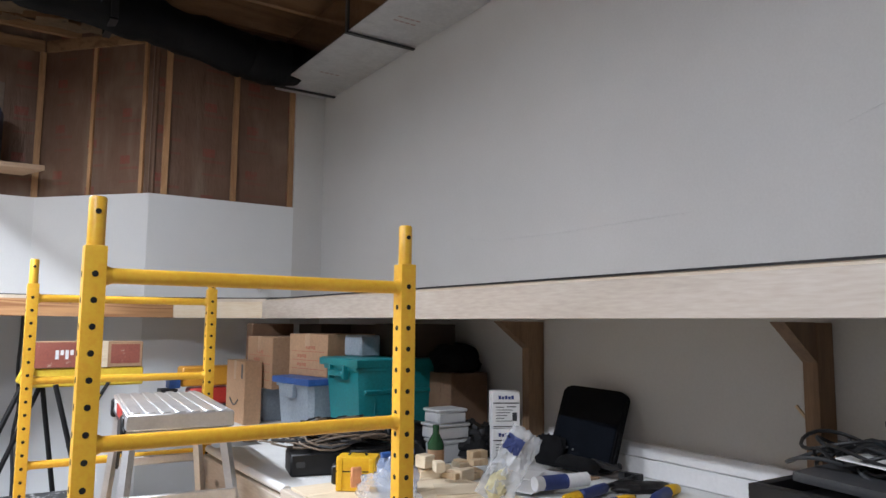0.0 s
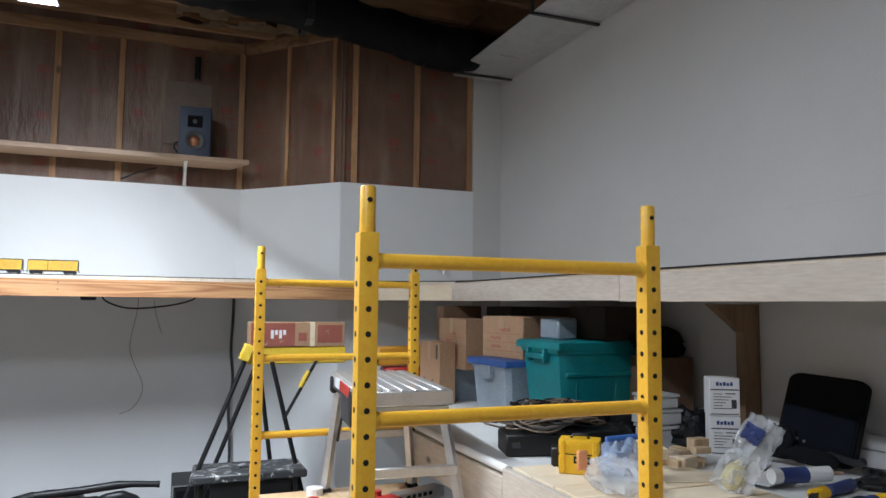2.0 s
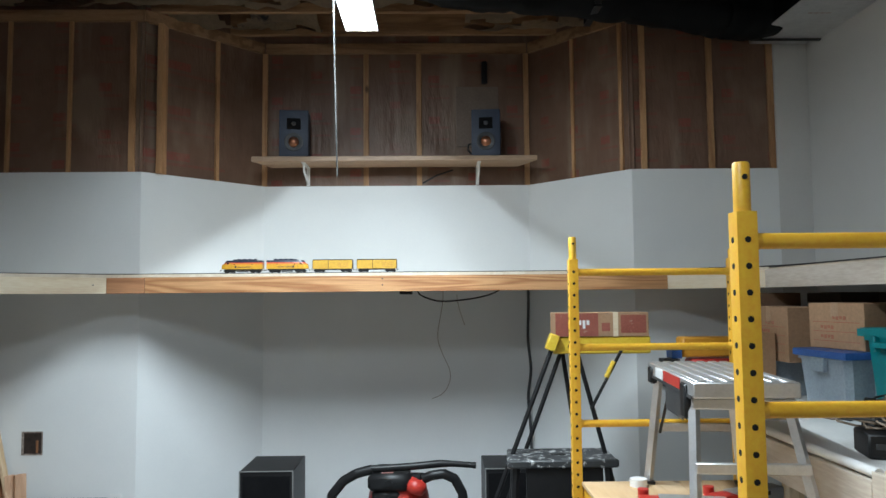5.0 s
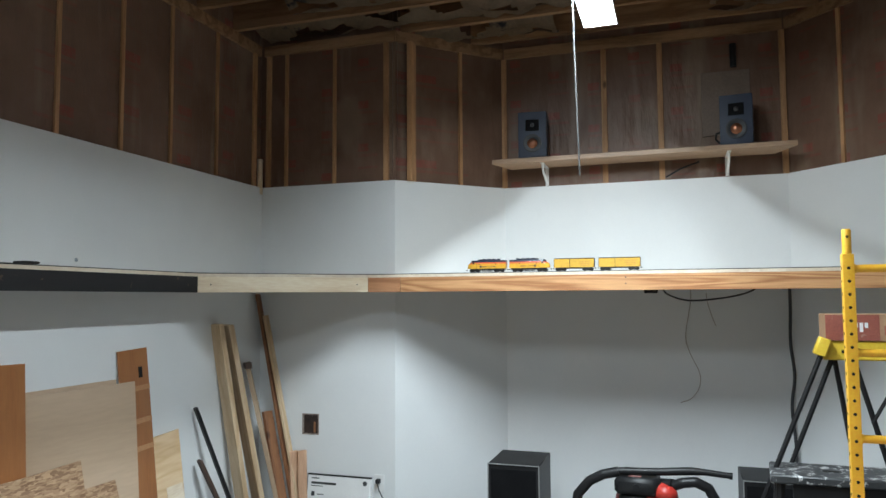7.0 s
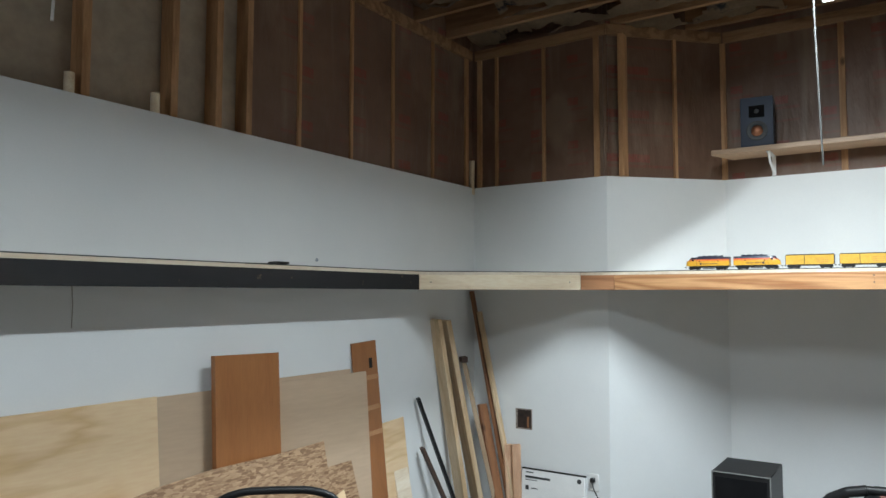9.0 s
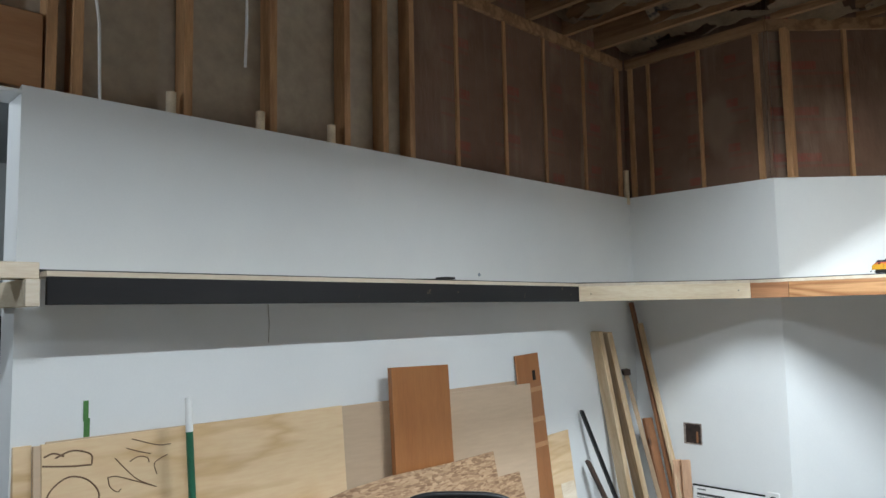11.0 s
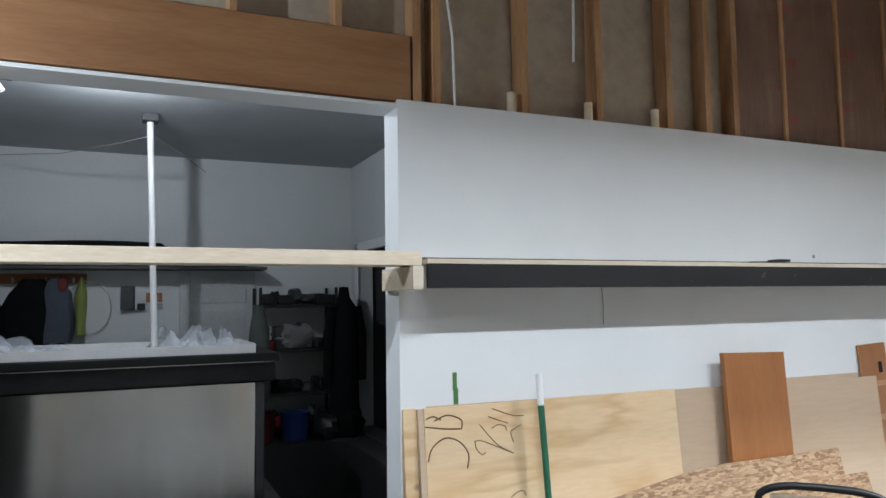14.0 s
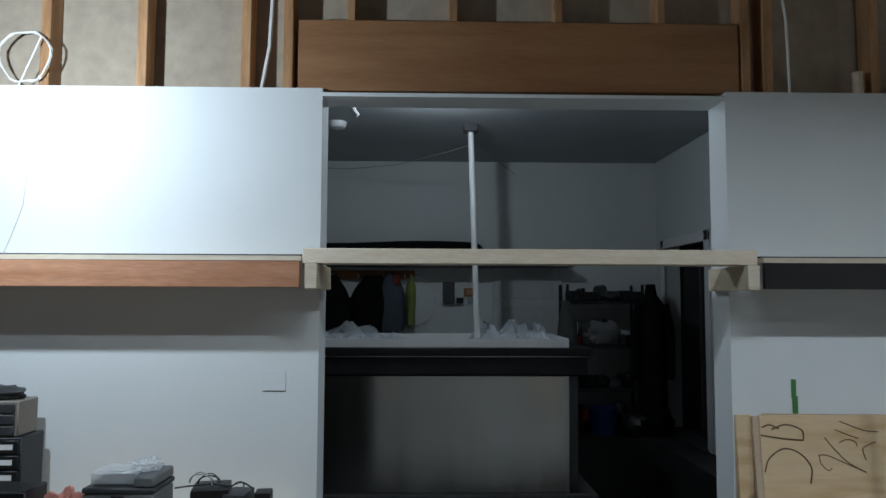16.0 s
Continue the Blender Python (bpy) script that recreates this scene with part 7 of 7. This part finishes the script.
# two white cartons
BLUE_INK = surface("blue_ink", (0.022, 0.04, 0.16), (0.035, 0.06, 0.21), 0.5)
for k in range(2):
    wbx = holder("white_carton", "white carton with blue heading and black lines, stacked", "carton", pose(1.868, 2.400, BT + 0.141 * k, 0, 0, -30 + 2 * k), group="white cartons")
    part("carton", box((0, 0, 0), (0.108, 0.08, 0.139), 0.002), WHITE, wbx)
    part("heading", joined(*[box((0.024 + 0.0125 * i, -0.001, 0.110), (0.0335 + 0.0125 * i, 0.0004, 0.124 - 0.003 * (i % 2))) for i in range(5)]), BLUE_INK, wbx, "blue heading bar")
    part("rule", box((0.004, -0.001, 0.094), (0.104, 0.0004, 0.098)), BLACK, wbx)
    part("print", joined(*[box((0.014, -0.001, 0.079 - 0.0105 * i), (0.046 + 0.011 * ((i * 7) % 4), 0.0004, 0.0815 - 0.0105 * i)) for i in range(6)], box((0.078, -0.001, 0.028), (0.096, 0.0004, 0.060)), box((0.056, -0.001, 0.080), (0.092, 0.0004, 0.0835))), DARK_GREY, wbx, "small grey print bars")
    part("rule", box((0.004, -0.001, 0.006), (0.104, 0.0004, 0.009)), BLACK, wbx)


def film_bag(w, h, deep, seed, nx=18, ny=26):
    """A flat bag standing in its own x-y plane: two creased layers, sealed at three edges, gaping at the top."""
    bm = bmesh.new()
    layers = []
    for sgn in (-1, 1):
        g = []
        for i in range(nx + 1):
            col = []
            for j in range(ny + 1):
                u, v = i / nx, j / ny
                q = Vector((u * 3.0, v * 4.5, seed + 4 * sgn))
                puff = min(1, 5 * min(u, 1 - u)) * min(1, 5 * v) * (0.45 + 0.55 * math.sin(math.pi * min(1, v * 0.9 + 0.1)))
                z = sgn * deep * puff * (0.5 + noise.noise(q)) + 0.012 * noise.noise(q * 2.6) + 0.006 * noise.noise(q * 6.0)
                ragged = 0.020 * noise.noise(Vector((u * 5, sgn, seed))) * v
                col.append(bm.verts.new(((u - 0.5) * w * (1 - 0.12 * v) + 0.010 * noise.noise(q * 1.7), v * h + ragged, z)))
            g.append(col)
        layers.append(g)
    for g in layers:
        for i in range(nx):
            for j in range(ny):
                bm.faces.new((g[i][j], g[i + 1][j], g[i + 1][j + 1], g[i][j + 1]))
    bmesh.ops.recalc_face_normals(bm, faces=bm.faces[:])
    return bm


# leaning clear parts bag with a blue patch
low, high = Vector((1.495, 1.925, BT + 0.014)), Vector((1.575, 1.825, BT + 0.245))
up = (high - low).normalized()
side = up.cross(Vector((-0.68, -0.72, 0.15))).normalized()
lean_m = Matrix((side, up, side.cross(up))).transposed().to_4x4()
lean_m.translation = low
pb = holder("parts_bag", "clear plastic bag of parts with a blue patch leaning on offcuts", "bag", lean_m)
part("film", film_bag(0.108, 0.24, 0.020, 51.0), FILM, pb)
part("patch", crumple(-0.046, 0.008, 0.165, 0.212, 0.017, 0.008, 52.0, 6, 6), BLUE_INK, pb, "blue printed patch")
part("filling", moved(pouch(0.058, 0.085, 0.016, 53.0, 0.3), pose(-0.005, 0.055, -0.004)), surface("straw_parts", (0.50, 0.46, 0.28), (0.60, 0.56, 0.38), 0.5), pb, "pale parts inside")
# wooden offcuts and paper
rnd = random.Random(3)
for k in range(16):
    w, d, h = rnd.uniform(0.03, 0.08), rnd.uniform(0.03, 0.06), rnd.uniform(0.02, 0.045)
    thing("wood_offcut", box((-w / 2, -d / 2, 0), (w / 2, d / 2, h), 0.002), [PINE_X, LUMBER][k % 2], "small pale wood offcut on the bench", "offcut", pose(1.62 + rnd.uniform(-0.12, 0.10), 2.30 + rnd.uniform(-0.12, 0.10), BT + 0.001 + (0.046 if k > 11 else 0), 0, 0, rnd.uniform(0, 180)), group="wood offcuts")
thing("paper_sheet", prism([(0, 0), (0.20, 0.02), (0.22, 0.16), (0.01, 0.15)], 0, 0.003), PINE_X, "pale sheet of card lying on the bench", "card", pose(1.400, 2.070, BT + 0.0125, 0, 0, -25))
thing("paper_sheet", prism([(0, 0), (0.16, 0.01), (0.17, 0.12), (0.0, 0.11)], 0, 0.003), WHITE, "white sheet of paper lying on the bench", "paper", pose(1.660, 1.930, BT + 0.0125, 0, 0, 15))
thing("paper_sheet", prism([(0, 0), (0.15, 0.01), (0.15, 0.12), (0.0, 0.11)], 0, 0.003), WHITE, "white sheet of paper lying on the bench", "paper", pose(1.820, 2.110, BT + 0.004, 0, 0, 30))
# black upholstered back leaning on the wall
bk = bmesh.new()
outline = []
W2, H2 = 0.136, 0.315
for cx, cz, a0 in ((W2 - 0.045, H2 - 0.045, 0), (-W2 + 0.045, H2 - 0.045, 90), (-W2 + 0.045, 0.03, 180), (W2 - 0.045, 0.03, 270)):
    for i in range(5):
        a = radians(a0 + i * 22.5)
        outline.append((cx + 0.045 * math.cos(a), cz + 0.03 * math.sin(a)))
fa = [bk.verts.new((x, -0.018, z)) for x, z in outline]
fb = [bk.verts.new((x, 0.018, z)) for x, z in outline]
bk.faces.new(fa)
bk.faces.new(fb[::-1])
for i in range(len(outline)):
    bk.faces.new((fa[i], fb[i], fb[(i + 1) % len(outline)], fa[(i + 1) % len(outline)]))
bmesh.ops.recalc_face_normals(bk, faces=bk.faces[:])
bmesh.ops.bevel(bk, geom=[e for e in bk.edges if abs(e.verts[0].co.y - e.verts[1].co.y) < 1e-5], offset=0.008, segments=2, affect="EDGES")
CHAIR_SHELL = surface("blue_black_shell", (0.0035, 0.0045, 0.007), (0.006, 0.008, 0.012), 0.9)
CHAIR_SHELL.node_tree.nodes["Principled BSDF"].inputs["Specular IOR Level"].default_value = 0.06
back = holder("chair_back", "black upholstered chair back leaning on the wall", "chair back", pose(2.043, 2.112, BT + 0.022, -22, 3, -76))
part("cushion", bk, BLACK_CLOTH, back)
part("mount", moved(pouch(0.17, 0.055, 0.055, 61.0, 0.15, 20, 10), pose(0.02, -0.047, -0.018)), BLACK_CLOTH, back, "black plastic mount")
part("side_flap", moved(pouch(0.13, 0.045, 0.115, 62.0, 0.2, 20, 10), pose(-0.115, -0.035, -0.018)), BLACK_CLOTH, back, "black cloth flap")
part("lower_shell", box((-0.122, -0.0215, 0.035), (0.122, -0.0185, 0.175), 0.001), CHAIR_SHELL, back, "blue-black plastic shell")
part("lever", tube([(0.06, -0.03, 0.03), (0.15, -0.04, 0.02), (0.18, -0.05, 0.03)], 0.012, 8), BLACK, back)
for bx_, bz_ in ((-0.055, 0.062), (-0.03, 0.058), (-0.058, 0.036), (-0.034, 0.033)):
    part("bolt", moved(tube([(0, 0, 0), (0, -0.005, 0)], 0.0045, 10), pose(bx_, -0.0215, bz_)), DARK_GREY, back)


def bar_clamp(m, label):
    ob = holder("bar_clamp", label, "clamp", m, group="clamps on the bench")
    part("bar", box((-0.30, -0.006, 0.012), (0.19, 0.006, 0.026), 0.001), BLACK, ob)
    part("grip", tube([(-0.075, 0, 0.019), (-0.06, 0.002, 0.019), (-0.01, 0.006, 0.020), (0.04, 0.004, 0.020), (0.085, 0, 0.019), (0.092, 0, 0.019)], [0.010, 0.0165, 0.0185, 0.0165, 0.0185, 0.012], 12), BLUE_INK, ob, "blue grip")
    part("trigger", tube([(0.094, 0, 0.019), (0.102, 0, 0.019), (0.135, -0.004, 0.019), (0.160, -0.012, 0.018), (0.168, -0.014, 0.017)], [0.012, 0.0185, 0.0175, 0.015, 0.008], 12), TOOL_YELLOW, ob, "yellow trigger")
    part("jaw", prism([(-0.30, -0.050), (-0.276, -0.050), (-0.262, 0.020), (-0.300, 0.026)], 0.006, 0.030, 0.003), BLACK, ob)
    part("pad", box((-0.275, -0.052, 0.004), (-0.262, -0.030, 0.034), 0.003), DARK_GREY, ob)
    return ob


bar_clamp(pose(1.842, 1.838, BT + 0.001, 0, 0, 196), "blue and yellow bar clamp lying on the bench")
bar_clamp(pose(1.945, 1.668, BT + 0.001, 0, 0, 25), "blue and yellow bar clamp near the wall")
bar_clamp(pose(1.660, 1.640, BT + 0.013, 0, 0, 12), "blue and yellow bar clamp at the bench front")
thing("black_pouch", pouch(0.20, 0.10, 0.030, 47.0, 0.25, 20, 10), BLACK, "flat black pouch lying between clamps", "pouch", pose(2.030, 1.815, BT + 0.001, 0, 0, -20), group="dark pouches")
thing("black_pouch", pouch(0.16, 0.09, 0.026, 48.0, 0.25, 20, 10), BLACK, "flat black pouch lying between clamps", "pouch", pose(1.780, 1.700, BT + 0.001, 0, 0, 15), group="dark pouches")
caulk = holder("sealant_tube", "white and blue sealant tube lying on the bench", "tube", pose(1.690, 1.950, BT + 0.037, 0, 0, -9))
part("barrel", tube([(0, 0, 0), (0.20, 0, 0)], 0.023, 16), WHITE, caulk)
part("wrap", tube([(0.028, 0, 0), (0.118, 0, 0)], 0.0235, 16), BLUE_INK, caulk, "blue wrapper")
part("nozzle", tube([(0.20, 0, 0), (0.207, 0, 0), (0.25, 0, 0)], [0.014, 0.008, 0.004], 10), TAPE, caulk)
thing("wood_stick", moved(box((-0.004, -0.004, 0), (0.004, 0.004, 0.185), 0.001), pose(2.150, 1.225, 1.292, -41)), LUMBER, "thin pale stick leaning by the shelf bracket", "stick")
# black machine with papers, cables and a blue carton
mc = holder("office_printer", "black office printer with a recessed top and its cover ajar", "printer", pose(0, 0, 0))
part("body", box((1.600, 0.42, BT + 0.003), (2.13, 1.145, BT + 0.165), 0.012, 2), BLACK, mc)
for name, lo, hi in (("rim", (1.602, 0.43, 0.166), (1.632, 1.143, 0.200)), ("rim", (1.634, 1.115, 0.166), (2.128, 1.143, 0.200)), ("rim", (2.10, 0.43, 0.166), (2.128, 1.113, 0.200))):
    part(name, box((lo[0], lo[1], BT + lo[2]), (hi[0], hi[1], BT + hi[2]), 0.006, 2), BLACK, mc)
cover = part("cover", moved(box((0, 0, 0), (0.42, 0.62, 0.022), 0.008, 2), pose(1.665, 0.46, BT + 0.176, 3, -1, 0)), DARK_GREY, mc, "dark cover lying ajar")
part("output_slot", box((1.68, 1.140, BT + 0.07), (2.05, 1.148, BT + 0.12), 0.003), DARK_GREY, mc)
thing("paper_sheet", moved(prism([(0, 0), (0.30, 0.0), (0.30, 0.42), (0.0, 0.42)], 0, 0.003), pose(0, 0, 0)), WHITE, "white paper lying on the black printer", "paper", pose(1.70, 0.60, BT + 0.236, 3, 0, -4))
for k in range(20):
    loop = 0.052 + 0.024 * math.sin(k * 1.7)
    cx, cy = 1.88 + 0.09 * math.sin(k * 2.3), 1.00 + 0.07 * math.cos(k * 1.3)
    pts = [(cx + loop * 1.1 * math.cos(a + k), cy + loop * 1.3 * math.sin(a + k), BT + 0.226 + 0.0026 * k + 0.015 * math.sin(2 * a + k)) for a in [i / 22 * math.tau * 1.1 for i in range(23)]]
    thing("black_cable", tube(pts, 0.0046, 6), [BLACK, BLACK, DARK_GREY][k % 3], "loose cable loop lying over the black printer", "cable", group="cables on the printer")
thing("black_adapter", pouch(0.34, 0.30, 0.11, 93.0, 0.30, 26, 14), BLACK_CLOTH, "black cloth bundle lying on the printer", "bundle", pose(1.90, 0.66, BT + 0.240))
bc = holder("blue_carton", "pale blue carton with white panels and dark lid", "carton", pose(1.86, 0.765, BT + 0.2745, 0, 0, 4))
part("carton", box((0, 0, 0), (0.26, 0.20, 0.046), 0.003), surface("cyan_card", (0.13, 0.42, 0.52), (0.18, 0.50, 0.60), 0.6), bc)
part("lid", box((-0.003, -0.003, 0.0465), (0.263, 0.203, 0.062), 0.003), BLACK, bc, "black lid")
part("print", joined(box((0.02, 0.198, 0.014), (0.11, 0.2015, 0.036)), box((0.13, 0.198, 0.014), (0.22, 0.2015, 0.036))), WHITE, bc, "white panels")
part("print", joined(box((-0.0012, 0.02, 0.014), (0.0004, 0.09, 0.034)), box((-0.0012, 0.11, 0.014), (0.0004, 0.18, 0.034))), WHITE, bc)
BACKSPLASH = surface("white_board_paint", (0.74, 0.745, 0.75), (0.80, 0.80, 0.805), 0.5, scale=3, bumpy=0.05)
for z0, z1 in ((0.002, 0.066), (0.069, 0.120)):
    thing("backsplash", box((RIGHT - 0.020, -1.2, BT + z0), (RIGHT - 0.002, 2.46, BT + z1), 0.0025), BACKSPLASH, "white painted board along the wall behind the bench", "backsplash", group="boards behind the bench")

# ---- left bench, south of the opening ----
lb = holder("side_bench", "wooden side bench along the wall", "workbench", pose(0, 0, 0))
part("top", box((LEFT + 0.004, -3.2, 0.855), (-2.50, -0.84, 0.885), 0.003), LUMBER, lb)
for lx, ly in ((-3.05, -3.1), (-2.58, -3.1), (-3.05, -0.93), (-2.58, -0.93)):
    part("leg", box((lx - 0.04, ly - 0.04, 0), (lx + 0.04, ly + 0.04, 0.854), 0.003), LUMBER, lb)
CHARCOAL = surface("charcoal_plastic", (0.012, 0.014, 0.018), (0.022, 0.025, 0.03), 0.45)
dr = holder("drawer_cabinet", "dark parts cabinet with small labelled drawers", "cabinet", pose(0, 0, 0))
part("case", box((-3.10, -2.10, 0.886), (-2.956, -1.775, 1.152), 0.004), CHARCOAL, dr)
for i in range(5):
    for j in range(3):
        d = part("drawer", box((-2.9555, -2.09 + j * 0.105, 0.889 + i * 0.052), (-2.945, -1.99 + j * 0.105, 0.936 + i * 0.052), 0.003), BLACK, dr)
        part("label", box((-2.945, -2.07 + j * 0.105, 0.904 + i * 0.052), (-2.9435, -2.01 + j * 0.105, 0.922 + i * 0.052)), WHITE, d)
TAUPE = surface("taupe_plastic", (0.22, 0.19, 0.16), (0.28, 0.245, 0.21), 0.5)
dr2 = holder("drawer_cabinet", "taupe drawer unit stacked on a dark cabinet", "cabinet", pose(0, 0, 0))
part("case", box((-3.09, -2.09, 1.153), (-2.962, -1.795, 1.276), 0.004), TAUPE, dr2)
for i in range(3):
    part("drawer", box((-2.9615, -2.08, 1.158 + i * 0.039), (-2.952, -1.805, 1.191 + i * 0.039), 0.003), DARK_GREY, dr2)
thing("grey_pouch", pouch(0.12, 0.22, 0.045, 61.0, 0.25), DARK_GREY, "crumpled grey pouch on the drawer unit", "pouch", pose(-3.025, -1.92, 1.277))
gc = holder("grey_case", "grey case with a raised lid on the side bench", "case", pose(-2.83, -1.42, 0.886, 0, 0, -2))
CASE_GREY = surface("case_grey", (0.12, 0.125, 0.13), (0.17, 0.175, 0.18), 0.5)
part("base", box((0, 0, 0), (0.16, 0.22, 0.150), 0.006), CASE_GREY, gc)
part("rim", box((-0.003, -0.003, 0.151), (0.163, 0.223, 0.168), 0.004), DARK_GREY, gc, "darker rim")
part("lid", box((0.0, 0.155, 0.169), (0.16, 0.22, 0.203), 0.006), CASE_GREY, gc)
part("latch", box((0.160, 0.09, 0.11), (0.166, 0.13, 0.146), 0.002), BLACK, gc)
cb2 = holder("clear_box", "clear plastic box of small metal parts", "box", pose(-2.82, -1.413, 1.0555))
part("shell", box((0, 0, 0), (0.13, 0.145, 0.042), 0.006), clear("clear_lid", (0.85, 0.88, 0.90), 0.12, 0.42), cb2)
part("contents", box((0.006, 0.006, 0.002), (0.124, 0.119, 0.016), 0.004), DARK_GREY, cb2)
rs = random.Random(12)
part("small_parts", joined(*[moved(tube([(0, 0, 0), (0.022, 0, 0)], 0.0035, 6), pose(rs.uniform(0.015, 0.09), rs.uniform(0.02, 0.10), 0.021, 0, 0, rs.uniform(0, 180))) for k in range(9)]), ALU, cb2, "loose metal screws")
thing("plastic_bag", pouch(0.10, 0.09, 0.032, 64.0, 0.45), FILM, "crumpled clear plastic bag on a grey case", "bag", pose(-2.76, -1.265, 1.0900))
thing("pink_cloth", pouch(0.12, 0.10, 0.135, 71.0, 0.4), surface("pink_cloth_weave", (0.62, 0.24, 0.20), (0.70, 0.30, 0.25), 0.9), "crumpled pink cloth bundle on the side bench", "cloth", pose(-2.73, -1.505, 0.886))
thing("black_box", box((0, 0, 0), (0.13, 0.36, 0.168), 0.005), BLACK, "long black box lying on the side bench", "box", pose(-2.755, -1.935, 0.886))
for k, (y0, rr, zz, mt) in enumerate(((-1.125, 0.042, 1.012, GALV), (-1.10, 0.034, 1.012, BLACK), (-1.003, 0.017, 1.000, DARK_GREY))):
    pts = [(-2.87 + 0.02 * math.cos(a * 1.3 + k), y0 + rr * math.cos(a), zz + 0.004 + rr * 0.85 * abs(math.sin(a))) for a in [i / 20 * math.tau for i in range(21)]]
    thing("cable_loop", tube(pts, 0.0022, 6), mt, "loop of thin cable on the side bench", "cable", group="cables on the side bench")
thing("black_cable", tube(smooth([(-2.83, -1.20, 1.012), (-2.85, -1.15, 1.014), (-2.86, -1.08, 1.017), (-2.86, -1.03, 1.010), (-2.87, -0.99, 1.020), (-2.87, -0.95, 1.000)]), 0.0028, 6), BLACK, "thin black cable lying over small cases", "cable", group="cables on the side bench")
thing("black_case", box((0, 0, 0), (0.14, 0.12, 0.122), 0.008, 2), BLACK, "black power adapter case on the side bench", "case", pose(-2.94, -1.165, 0.886, 0, 0, 10))
thing("black_case", box((0, 0, 0), (0.11, 0.075, 0.108), 0.006, 2), DARK_GREY, "small dark case on the side bench", "case", pose(-2.92, -1.03, 0.886, 0, 0, -5))
thing("tool_pouch", box((0, 0, 0), (0.07, 0.055, 0.108), 0.01, 2), BLACK, "small black pouch on the side bench", "pouch", pose(-2.90, -0.945, 0.886, 0, 0, 4))
